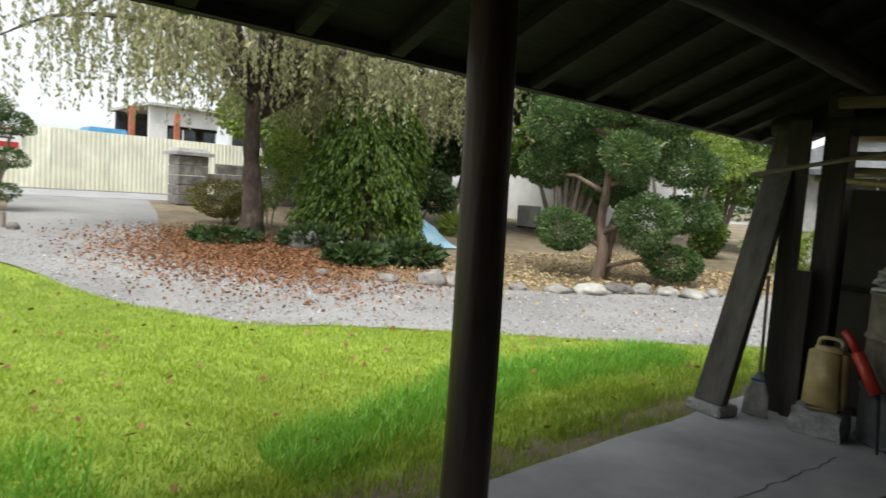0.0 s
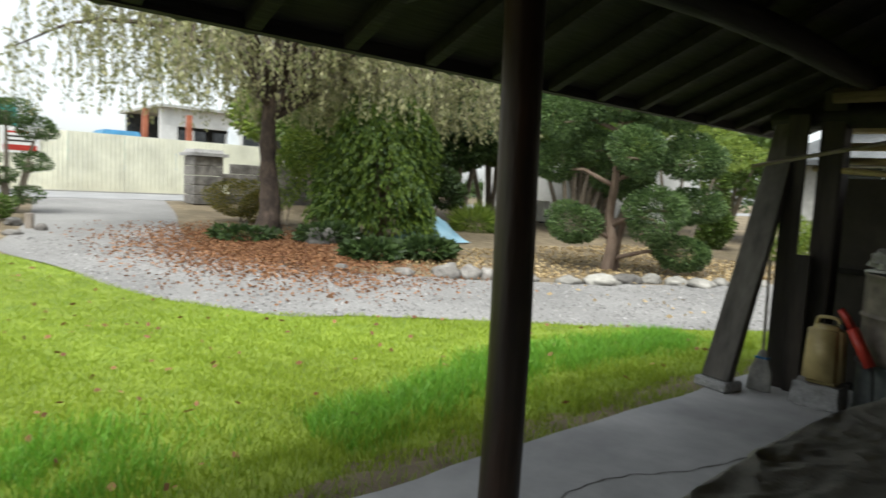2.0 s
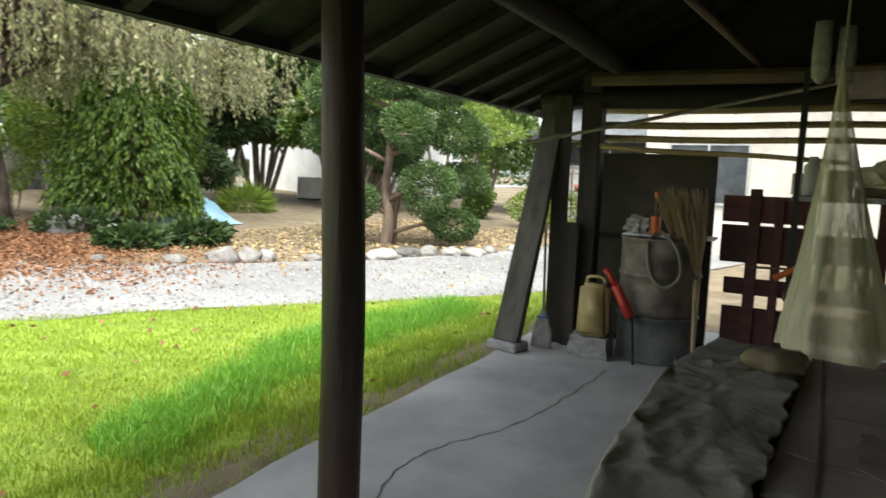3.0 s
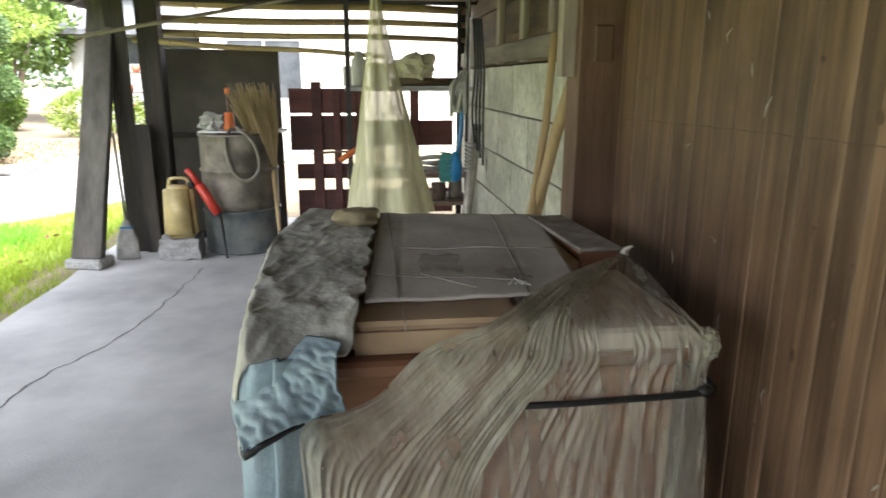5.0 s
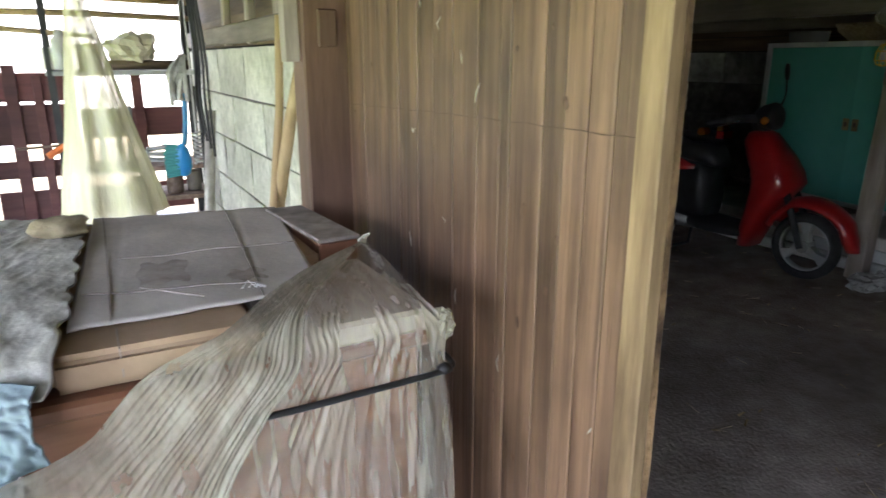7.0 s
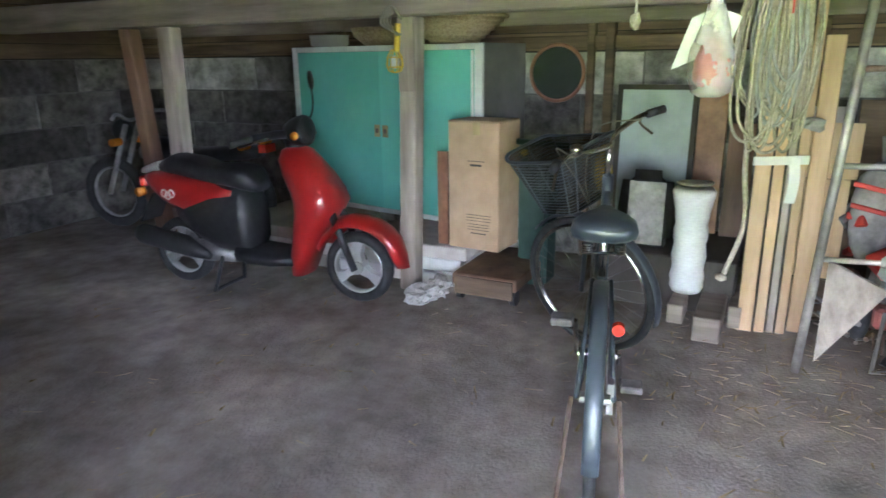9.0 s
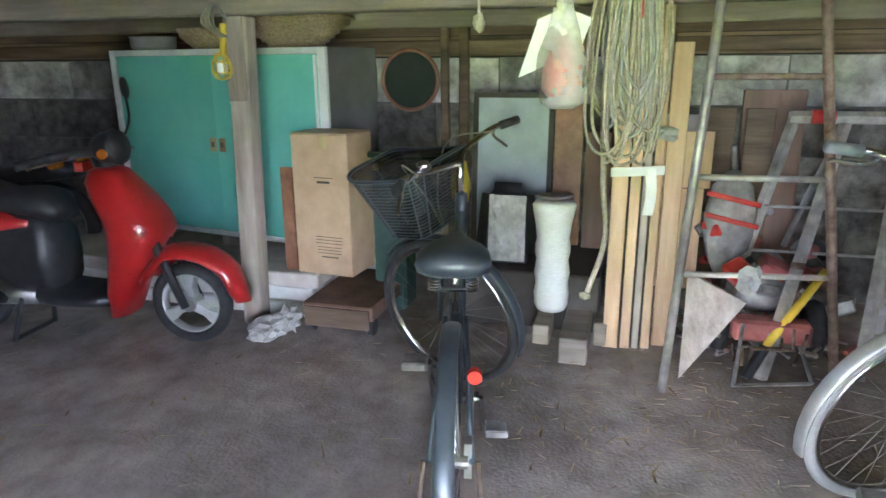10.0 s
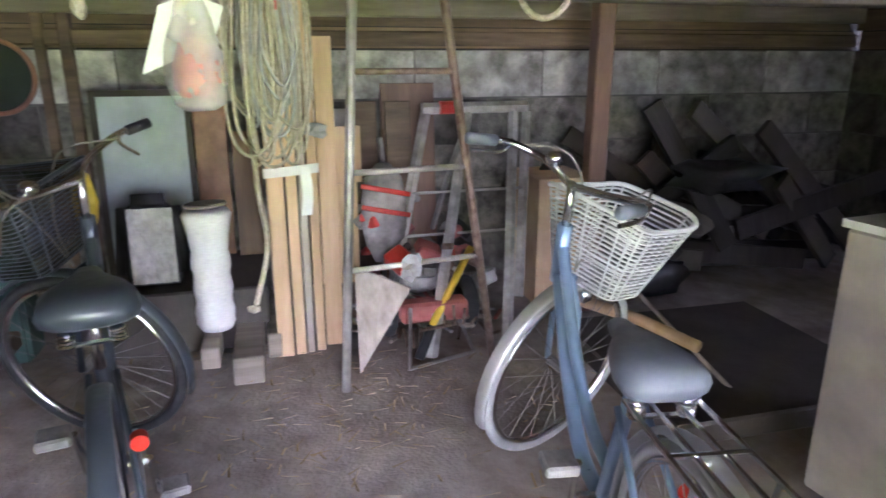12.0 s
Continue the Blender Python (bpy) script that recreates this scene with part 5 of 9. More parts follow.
post(4.225, 1.705, 4.325, 1.81, 1.535, "grey square wooden post with a work lamp", -0.05)
bm = bm_new()
box(bm, 4.208, 1.665, 1.15, 4.224, 1.765, 1.535)
bevel(bm, 0.004)
solid("post_splice", bm, M["grey_wood"], "grey board spliced to the post", "board", kind="structure")
post(4.17, 3.44, 4.27, 3.56, 1.535, "pale brown square wooden post", -0.03)
post(4.17, 3.67, 4.27, 3.77, 1.535, "brown square wooden post", 0.12, "frame_wood")
post(4.56, -1.695, 4.65, -1.60, 1.98, "brown square wooden post", 0.0, "frame_wood")
for y, w in ((0.985, 0.05), (0.86, 0.06), (2.9, 0.06), (-0.3, 0.06)):
    upright("wall_stud", 5.33, y, 5.39, y + w, 0.0, 2.0, M["brown_beam"], "brown stud against the stone wall")
upright("wall_rail", 5.34, -3.9, 5.40, 5.1, 1.37, 1.45, M["brown_beam"], "brown rail along the wall")
upright("wall_rail", 5.30, -3.9, 5.37, 5.1, 1.52, 1.62, M["grey_beam"], "grey rail along the wall")


# ---- store: scooter ----
def side_ring(x, z0, z1, w, n=12, lean=0.0, power=2.6):
    """A rounded ring across the length of a vehicle, at x."""
    out = []
    for j in range(n):
        a = 2 * math.pi * j / n
        ca, sa = math.cos(a), math.sin(a)
        y = abs(ca) ** (2 / power) * (1 if ca >= 0 else -1) * w
        k = abs(sa) ** (2 / power) * (1 if sa >= 0 else -1)
        z = (z0 + z1) / 2 + k * (z1 - z0) / 2
        out.append(Vector((x + lean * k, y, z)))
    return out


def scooter(m):
    t = thing("motor_scooter", m, "red and black motor scooter on its stand", "scooter")

    def wheel(x, name, width):
        bm = bm_new()
        torus(bm, (x, 0, 0.205), 0.174, 0.031, (0, 1, 0), 44, 10, width * 1.35)
        w = part(name, bm, M["rubber"], t, "black tyre with cast wheel", True)
        bm = bm_new()
        torus(bm, (x, 0, 0.205), 0.145, 0.009, (0, 1, 0), 40, 8, 3.2)
        part("rim", bm, M["silver"], w, "silver cast rim", True)
        bm = bm_new()
        rod(bm, [(x, -0.045, 0.205), (x, 0.045, 0.205)], 0.036, 16)
        part("hub", bm, M["silver"], w)
        for k in range(3):
            a = radians(90 + 120 * k)
            d = Vector((math.cos(a), 0, math.sin(a)))
            s = Vector((-math.sin(a), 0, math.cos(a)))
            bm = bm_new()
            c = Vector((x, 0, 0.205))
            loft(bm, [[c + d * r + s * q + Vector((0, y, 0)) for q, y in ((-w0, -0.026), (w0, -0.026), (w0, 0.026), (-w0, 0.026))] for r, w0 in ((0.03, 0.026), (0.085, 0.017), (0.142, 0.034))])
            part("spoke", bm, M["silver"], w)
    wheel(0.6, "front_wheel", 1.0)
    wheel(-0.6, "rear_wheel", 1.15)
    bm = bm_new()
    for s in (-1, 1):
        rod(bm, [(0.6, 0.07 * s, 0.2), (0.50, 0.065 * s, 0.45), (0.42, 0.03 * s, 0.6)], [0.02, 0.022, 0.025], 10)
    part("fork", bm, M["black"], t, "", True)
    bm = bm_new()
    rows = []
    for i in range(11):
        k = i / 10
        a = radians(155 - 150 * k)
        c = Vector((0.6 + 0.245 * math.cos(a) * (1.0 if k < 0.5 else 1.12), 0, 0.205 + 0.245 * math.sin(a) + (0.03 if 0.2 < k < 0.9 else 0.0)))
        w = 0.085 * (0.75 + 0.45 * math.sin(math.pi * (1 - k) * 0.8)) * (0.55 if i == 10 else 1)
        up = Vector((math.cos(a), 0, math.sin(a)))
        rows.append([c + Vector((0, w * math.cos(b), 0)) + up * (0.05 * math.sin(b) - 0.02) for b in [math.pi * j / 8 for j in range(9)]]
                    + [c + Vector((0, w * 0.93 * math.cos(b), 0)) + up * (0.045 * math.sin(b) - 0.03) for b in [math.pi * j / 8 for j in range(8, -1, -1)]])
    loft(bm, rows)
    part("front_fender", bm, M["scooter_red"], t, "", True)
    bm = bm_new()
    rings = []
    for z, x0, x1, w in ((0.14, 0.19, 0.29, 0.10), (0.26, 0.205, 0.335, 0.135), (0.40, 0.235, 0.40, 0.155), (0.50, 0.245, 0.485, 0.165), (0.57, 0.24, 0.525, 0.165), (0.63, 0.225, 0.505, 0.16), (0.72, 0.18, 0.445, 0.145), (0.80, 0.15, 0.375, 0.115), (0.85, 0.17, 0.33, 0.085), (0.865, 0.2, 0.3, 0.05)):
        ring = []
        for j in range(16):
            a = 2 * math.pi * j / 16
            ca, sa = math.cos(a), math.sin(a)
            ring.append(Vector(((x0 + x1) / 2 + (x1 - x0) / 2 * abs(ca) ** 0.8 * (1 if ca > 0 else -1), w * abs(sa) ** 0.75 * (1 if sa > 0 else -1), z)))
        rings.append(ring)
    loft(bm, rings)
    part("leg_shield", bm, M["scooter_red"], t, "", True)
    bm = bm_new()
    loft(bm, [side_ring(x, z0, z1, w) for x, z0, z1, w in ((0.24, 0.19, 0.27, 0.13), (0.1, 0.18, 0.27, 0.16), (-0.05, 0.18, 0.28, 0.16), (-0.14, 0.19, 0.3, 0.14))])
    part("footboard", bm, M["black"], t, "", True)
    bm = bm_new()
    loft(bm, [side_ring(x, z0, z1, w) for x, z0, z1, w in ((-0.05, 0.24, 0.60, 0.12), (-0.12, 0.22, 0.66, 0.14), (-0.28, 0.24, 0.66, 0.145), (-0.42, 0.3, 0.62, 0.14), (-0.55, 0.4, 0.6, 0.11))])
    part("under_seat_body", bm, M["black"], t, "", True)
    bm = bm_new()
    loft(bm, [side_ring(x, z0, z1, w) for x, z0, z1, w in ((-0.14, 0.57, 0.62, 0.125), (-0.3, 0.52, 0.655, 0.155), (-0.5, 0.45, 0.685, 0.165), (-0.68, 0.50, 0.70, 0.15), (-0.80, 0.58, 0.70, 0.12), (-0.87, 0.62, 0.68, 0.08))])
    part("tail_cowl", bm, M["scooter_red"], t, "", True)
    bm = bm_new()
    loft(bm, [side_ring(x, z0, z1, w) for x, z0, z1, w in ((0.0, 0.60, 0.68, 0.08), (-0.05, 0.6, 0.745, 0.12), (-0.15, 0.62, 0.76, 0.135), (-0.3, 0.64, 0.75, 0.14), (-0.45, 0.66, 0.785, 0.14), (-0.62, 0.68, 0.80, 0.125), (-0.72, 0.69, 0.76, 0.09))])
    part("seat", bm, M["black"], t, "black vinyl seat", True)
    bm = bm_new()
    loft(bm, [side_ring(x, z0, z1, w) for x, z0, z1, w in ((-0.70, 0.70, 0.765, 0.085), (-0.80, 0.69, 0.745, 0.095), (-0.9, 0.67, 0.715, 0.07))])
    part("grab_rail", bm, M["silver"], t, "", True)
    bm = bm_new()
    rod(bm, [(-0.30, -0.16, 0.23), (-0.42, -0.17, 0.26), (-0.48, -0.17, 0.28), (-0.84, -0.175, 0.33), (-0.88, -0.175, 0.335)], [0.025, 0.05, 0.062, 0.062, 0.045], 14)
    part("muffler", bm, M["black"], t, "", True)
    bm = bm_new()
    loft(bm, [side_ring(x, z0, z1, w) for x, z0, z1, w in ((-0.15, 0.17, 0.27, 0.1), (-0.4, 0.16, 0.3, 0.12), (-0.68, 0.2, 0.29, 0.09))])
    part("engine_case", bm, M["steel"], t, "", True)
    bm = bm_new()
    loft(bm, [[(-0.80, -0.08, 0.56), (-0.80, 0.08, 0.56), (-0.82, 0.08, 0.56), (-0.82, -0.08, 0.56)], [(-0.93, -0.09, 0.38), (-0.93, 0.09, 0.38), (-0.95, 0.09, 0.38), (-0.95, -0.09, 0.38)]])
    part("rear_mudguard", bm, M["black"], t)
    bm = bm_new()
    box(bm, -0.915, -0.09, 0.60, -0.86, 0.09, 0.66)
    bevel(bm, 0.01)
    part("tail_light", bm, M["red_lens"], t, "red tail lamp")
    for s in (-1, 1):
        bm = bm_new()
        rod(bm, [(-0.86, 0.1 * s, 0.58), (-0.87, 0.155 * s, 0.575)], 0.028, 12)
        part("indicator", bm, M["amber"], t, "amber indicator lens", True)
    bm = bm_new()
    rod(bm, [(0.25, 0, 0.82), (0.21, 0, 0.94)], 0.05, 10)
    for s in (-1, 1):
        rod(bm, curve([(0.21, 0, 0.93), (0.2, 0.12 * s, 0.94), (0.15, 0.26 * s, 0.93)], 4), 0.024, 8)
    part("handlebar", bm, M["black"], t, "", True)
    for s in (-1, 1):
        bm = bm_new()
        rod(bm, [(0.14, 0.24 * s, 0.93), (0.08, 0.36 * s, 0.91)], 0.02, 10)
        g = part("grip", bm, M["rubber"], t, "", True)
        bm = bm_new()
        rod(bm, curve([(0.2, 0.2 * s, 0.93), (0.19, 0.28 * s, 0.92), (0.14, 0.37 * s, 0.9)], 4), 0.007, 6)
        part("brake_lever", bm, M["chrome"], g, "chrome lever")
    bm = bm_new()
    lathe(bm, [(0.0, -0.09), (0.05, -0.08), (0.075, -0.03), (0.085, 0.03), (0.08, 0.045), (0.0, 0.05)], 18, pose(0.275, 0.0, 0.95, 0, 82, 0))
    h = part("headlight_shell", bm, M["black"], t, "", True)
    bm = bm_new()
    lathe(bm, [(0.0, 0.075), (0.05, 0.068), (0.078, 0.05), (0.078, 0.045)], 18, pose(0.275, 0.0, 0.95, 0, 82, 0))
    part("headlight_lens", bm, M["black"], h, "", True)
    for s in (-1, 1):
        bm = bm_new()
        rod(bm, [(0.29, 0.075 * s, 0.935), (0.295, 0.1 * s, 0.93)], 0.022, 10)
        part("indicator", bm, M["amber"], t, "amber indicator lens", True)
    bm = bm_new()
    rod(bm, curve([(0.18, 0.2, 0.93), (0.2, 0.27, 1.05), (0.18, 0.3, 1.18)], 4), 0.006, 6)
    mi = part("mirror_stalk", bm, M["black"], t)
    bm = bm_new()
    lathe(bm, [(0.0, -0.012), (0.05, -0.01), (0.055, 0.0), (0.05, 0.006), (0.0, 0.006)], 16, pose(0.17, 0.31, 1.21, 0, -95, 20))
    part("mirror_glass", bm, M["black"], mi, "", True)
    bm = bm_new()
    rod(bm, [(-0.25, -0.1, 0.22), (-0.3, -0.14, 0.0)], 0.012, 8)
    rod(bm, [(-0.25, 0.1, 0.22), (-0.3, 0.14, 0.0)], 0.012, 8)
    rod(bm, [(-0.3, -0.14, 0.008), (-0.3, 0.14, 0.008)], 0.012, 8)
    part("stand", bm, M["black"], t)
    bm = bm_new()
    for k in range(3):
        torus(bm, (-0.62 + 0.03 * k, -0.171, 0.585 - 0.012 * (k % 2)), 0.022, 0.005, (0, 1, 0), 14, 5)
    part("side_badge", bm, M["white"], t, "small white swirl badge")
    for ob in t.children:
        if ob.name.split(".")[0] in ("tail_cowl", "seat", "grab_rail", "muffler", "rear_mudguard", "tail_light", "indicator", "side_badge"):
            for v in ob.data.vertices:
                if v.co.x < -0.3:
                    v.co.x = -0.3 + (v.co.x + 0.3) * 0.86
                    v.co.y *= 0.92


scooter(pose(3.89, 2.50, 0.0, 0, 0, -83.5))

# dark motorcycle behind the scooter
t = thing("motorcycle", pose(4.72, 4.15, 0.0, 0, 0, 100), "black motorcycle with orange indicators in the corner", "motorcycle")
for x, nm in ((0.6, "front_wheel"), (-0.6, "rear_wheel")):
    bm = bm_new()
    torus(bm, (x, 0, 0.29), 0.25, 0.042, (0, 1, 0), 36, 8)
    w = part(nm, bm, M["rubber"], t, "", True)
    bm = bm_new()
    torus(bm, (x, 0, 0.29), 0.205, 0.01, (0, 1, 0), 32, 6, 1.6)
    part("rim", bm, M["steel"], w, "", True)
bm = bm_new()
loft(bm, [side_ring(x, z0, z1, w) for x, z0, z1, w in ((0.28, 0.58, 0.68, 0.05), (0.15, 0.55, 0.76, 0.13), (-0.05, 0.55, 0.75, 0.13), (-0.2, 0.56, 0.68, 0.09))])
part("tank", bm, M["black"], t, "", True)
bm = bm_new()
loft(bm, [side_ring(x, z0, z1, w) for x, z0, z1, w in ((-0.18, 0.58, 0.68, 0.1), (-0.4, 0.58, 0.69, 0.12), (-0.7, 0.6, 0.72, 0.11), (-0.8, 0.62, 0.7, 0.07))])
part("seat", bm, M["black"], t, "", True)
bm = bm_new()
loft(bm, [side_ring(x, z0, z1, w) for x, z0, z1, w in ((0.25, 0.2, 0.5, 0.08), (0.05, 0.18, 0.54, 0.13), (-0.2, 0.22, 0.5, 0.11))])
part("engine", bm, M["rust"], t)
bm = bm_new()
rod(bm, [(0.6, 0.07, 0.29), (0.35, 0.07, 0.85)], 0.02, 8)
rod(bm, [(0.6, -0.07, 0.29), (0.35, -0.07, 0.85)], 0.02, 8)
rod(bm, curve([(0.2, -0.36, 0.92), (0.3, -0.2, 0.94), (0.35, 0, 0.88), (0.3, 0.2, 0.94), (0.2, 0.36, 0.92)], 5), 0.014, 8)
part("handlebar_fork", bm, M["steel"], t, "", True)
bm = bm_new()
blob(bm, (0.45, 0, 0.8), (0.08, 0.09, 0.09), 0.05, 2)
part("headlight", bm, M["black"], t, "", True)
for x, s in ((0.4, 1), (0.4, -1), (-0.75, 1), (-0.75, -1)):
    bm = bm_new()
    rod(bm, [(x, 0.1 * s, 0.72), (x, 0.19 * s, 0.72)], 0.03, 10)
    part("indicator", bm, M["amber"], t, "orange indicator")
bm = bm_new()
box(bm, -0.88, -0.07, 0.66, -0.82, 0.07, 0.72)
part("tail_light", bm, M["red_lens"], t, "red tail lamp")
bm = bm_new()
rod(bm, [(-0.1, 0.12, 0.25), (-0.18, 0.26, 0.0)], 0.012, 6)
part("stand", bm, M["rust"], t)

# ---- store: teal cupboard on planks ----
t = thing("teal_cupboard", pose(4.682, 1.469, 0.305, 0, 0, -9.2), "teal two-door cupboard with white frame, raised on planks", "cupboard")
W, H, D = 1.61, 1.10, 0.50
bm = bm_new()
box(bm, 0.012, 0.0, 0.0, D, W, H)
part("carcass", bm, M["cabinet_side"], t)
for y0, z0, y1, z1 in ((0.0, 0.0, 0.055, H), (W - 0.045, 0.0, W, H), (0.055, H - 0.035, W - 0.045, H), (0.055, 0.0, W - 0.045, 0.03)):
    bm = bm_new()
    box(bm, -0.012, y0, z0, 0.011, y1, z1)
    bevel(bm, 0.003)
    part("face_frame", bm, M["white"], t, "white frame edge")
for y0, y1, x, hy in ((0.057, 0.80, 0.0, 0.735), (0.755, W - 0.047, 0.006, 0.81)):
    bm = bm_new()
    box(bm, x - 0.008, y0, 0.032, x + 0.004, y1, H - 0.037)
    d = part("sliding_door", bm, M["teal_door"], t, "teal door panel")
    bm = bm_new()
    box(bm, x - 0.014, hy, 0.515, x - 0.009, hy + 0.05, 0.595)
    bevel(bm, 0.003)
    hd = part("handle", bm, M["canister"], d, "cream recessed handle")
    bm = bm_new()
    box(bm, x - 0.0165, hy + 0.014, 0.54, x - 0.0145, hy + 0.036, 0.57)
    part("finger_pull", bm, M["rust"], hd)
bm = bm_new()
box(bm, -0.018, 0.06, 0.03, 0.0, 0.075, H - 0.04)
part("trim_strip", bm, M["white"], t)
for y in (1.62, 2.25, 2.85):
    bm = bm_new()
    box(bm, 4.70 + 0.16 * (y - 1.47), y - 0.06, 0.242, 5.2, y + 0.06, 0.3045)
    bevel(bm, 0.006)
    solid("wood_block", bm, M["grey_wood"], "short wood block under the cupboard", "block")
for i, (z, x) in enumerate(((0.0, 4.38), (0.081, 4.40), (0.161, 4.40))):
    bm = bm_new()
    box(bm, x, 1.455 + 0.03 * (i % 2), z, 5.3, 3.35, z + 0.08)
    bevel(bm, 0.008)
    solid("plank_base", bm, M["white"] if i < 2 else M["dusty_carton"], "whitewashed thick plank platform under the cupboard", "plank")
pot("enamel_basin", pose(5.0, 2.78, 1.408), [(0, 0), (0.11, 0), (0.13, 0.01), (0.135, 0.07), (0.142, 0.075), (0.13, 0.072), (0.12, 0.02), (0, 0.015)], M["cabinet_side"], "pale green round tin on the cupboard", "tin", 28)
bm = bm_new()
lathe(bm, [(0, 0), (0.13, 0), (0.2, 0.06), (0.22, 0.11), (0.21, 0.11), (0.12, 0.02), (0, 0.015)], 24, pose(4.95, 2.30, 1.408))
solid("wicker_bowl", bm, M["wicker"], "brown wicker basket on the cupboard", "basket", smooth=True)
bm = bm_new()
for i in range(7):
    s = 0.15 + 0.03 * i
    torus(bm, (4.95, 1.78, 1.423 + 0.024 * i), s, 0.013, (0, 0, 1), 30, 6)
lathe(bm, [(0, 1.408), (0.14, 1.408), (0.325, 1.56), (0.315, 1.56), (0.13, 1.41), (0, 1.405)], 30, pose(4.95, 1.78, 0))
solid("wicker_tray", bm, M["wicker"], "woven pale wicker tray on the cupboard", "basket", smooth=True)


# ---- store: carton, trolley and small things ----
t = thing("tall_carton", pose(4.40, 1.25, 0.243, 0, 0, -5.2), "tall tan cardboard carton with printed lines", "carton")
bm = bm_new()
box(bm, 0.0, 0.0, 0.0, 0.26, 0.328, 0.735)
bevel(bm, 0.004)
part("box", bm, M["carton"], t)
for y0, y1, tilt in ((0.0, 0.164, -8), (0.164, 0.328, 6)):
    bm = bm_new()
    box(bm, 0.0, y0 + 0.002, 0.737, 0.26, y1 - 0.002, 0.741)
    part("flap", bm, M["carton"], t)
for y0, y1, z, hgt in ((0.09, 0.2, 0.515, 0.004), (0.11, 0.185, 0.488, 0.012), (0.05, 0.21, 0.205, 0.003), (0.05, 0.21, 0.188, 0.003), (0.05, 0.21, 0.171, 0.003), (0.06, 0.2, 0.15, 0.003), (0.06, 0.2, 0.134, 0.003), (0.06, 0.2, 0.118, 0.003), (0.08, 0.18, 0.095, 0.006)):
    bm = bm_new()
    box(bm, -0.0015, y0, z, -0.0003, y1, z + hgt)
    part("print", bm, M["panel"], t)
bm = bm_new()
box(bm, -0.002, 0.12, 0.665, -0.0004, 0.165, 0.735)
part("tape", bm, M["canister"], t, "strip of yellow tape")
bm = bm_new()
box(bm, 4.45, 1.595, 0.2425, 4.47, 1.66, 0.80)
solid("brown_plank", bm, M["red_brown"], "red-brown plank standing behind the carton", "plank")
t = thing("platform_trolley", pose(4.19, 1.06, 0), "old brown wooden platform trolley on casters", "trolley")
bm = bm_new()
box(bm, 0.0, 0.0, 0.092, 0.62, 0.385, 0.165)
bevel(bm, 0.008)
part("deck", bm, M["frame_wood"], t)
bm = bm_new()
box(bm, -0.012, 0.02, 0.05, 0.0, 0.365, 0.15)
part("front_board", bm, M["brown_beam"], t)
for x, y in ((0.06, 0.03), (0.06, 0.355), (0.56, 0.03), (0.56, 0.355)):
    bm = bm_new()
    rod(bm, [(x, y - 0.015, 0.045), (x, y + 0.015, 0.045)], 0.045, 16)
    part("caster", bm, M["rubber"], t)
bm = bm_new()
blob(bm, (4.10, 1.60, 0.04), (0.11, 0.08, 0.05), 0.7, 3, 2.2, 4.0, 0.0)
blob(bm, (4.20, 1.54, 0.06), (0.08, 0.06, 0.06), 0.8, 3, 2.6, 7.0, 0.0)
solid("crumpled_newspaper", bm, M["rag"], "crumpled newspaper on the earth floor", "newspaper")
t = thing("work_lamp", pose(0, 0, 0), "yellow caged work lamp hanging on the post", "lamp")
bm = bm_new()
rod(bm, [(4.17, 1.735, 1.50), (4.165, 1.745, 1.36)], 0.016, 10)
part("handle", bm, M["yellow"], t, "yellow handle")
bm = bm_new()
for k in range(8):
    a = 2 * math.pi * k / 8
    rod(bm, [(4.16 + 0.045 * r * math.cos(a), 1.755 + 0.045 * r * math.sin(a), z) for z, r in ((1.37, 0.4), (1.33, 0.9), (1.29, 1.0), (1.26, 0.75), (1.25, 0.1))], 0.003, 4)
for z, r in ((1.33, 0.041), (1.28, 0.044)):
    torus(bm, (4.16, 1.755, z), r, 0.003, (0, 0, 1), 18, 4)
part("cage", bm, M["yellow"], t, "yellow wire cage")
bm = bm_new()
blob(bm, (4.16, 1.755, 1.305), (0.025, 0.025, 0.035), 0.02, 2)
part("bulb", bm, M["white_plastic"], t, "", True)
bm = bm_new()
for k in range(4):
    rod(bm, curve([(4.18, 1.72, 1.52), (4.13 - 0.01 * k, 1.74, 1.58), (4.1, 1.74 + 0.02 * k, 1.50), (4.14, 1.73 - 0.01 * k, 1.44)], 5), 0.006, 6)
part("cable", bm, M["hose"], t, "looped grey cable")

# standing pump, panels and bags along the wall
t = thing("garden_pump", pose(4.70, 1.12, 0), "dark green hand-operated machine by the carton", "machine")
bm = bm_new()
box(bm, -0.1, -0.09, 0.0, 0.1, 0.09, 0.72)
bevel(bm, 0.02, 2)
part("case", bm, M["green_dark"], t)
bm = bm_new()
rod(bm, [(-0.1, 0.1, 0.86), (-0.1, -0.30, 0.84)], 0.018, 8)
rod(bm, [(-0.1, 0.05, 0.7), (-0.1, 0.05, 0.86)], 0.015, 8)
part("bar", bm, M["green_dark"], t, "", True)
bm = bm_new()
rod(bm, [(-0.105, 0.05, 0.80), (-0.13, 0.05, 0.80)], 0.02, 8)
part("clamp", bm, M["yellow"], t)
t = thing("round_mirror", pose(5.29, 1.21, 1.22, 0, -90, 0), "round dark mirror in an orange-brown wooden rim", "mirror")
bm = bm_new()
torus(bm, (0, 0, 0.01), 0.175, 0.012, (0, 0, 1), 40, 8)
part("rim", bm, M["red_brown"], t, "", True)
bm = bm_new()
lathe(bm, [(0.0, 0.0), (0.172, 0.0), (0.172, 0.008), (0.0, 0.008)], 36)
part("glass", bm, M["mirror"], t)
t = thing("metal_door_leaf", pose(5.06, 0.35, 0.0, 0, 4, 0), "pale blue sheet metal door leaf leaning on the wall", "door leaf")
bm = bm_new()
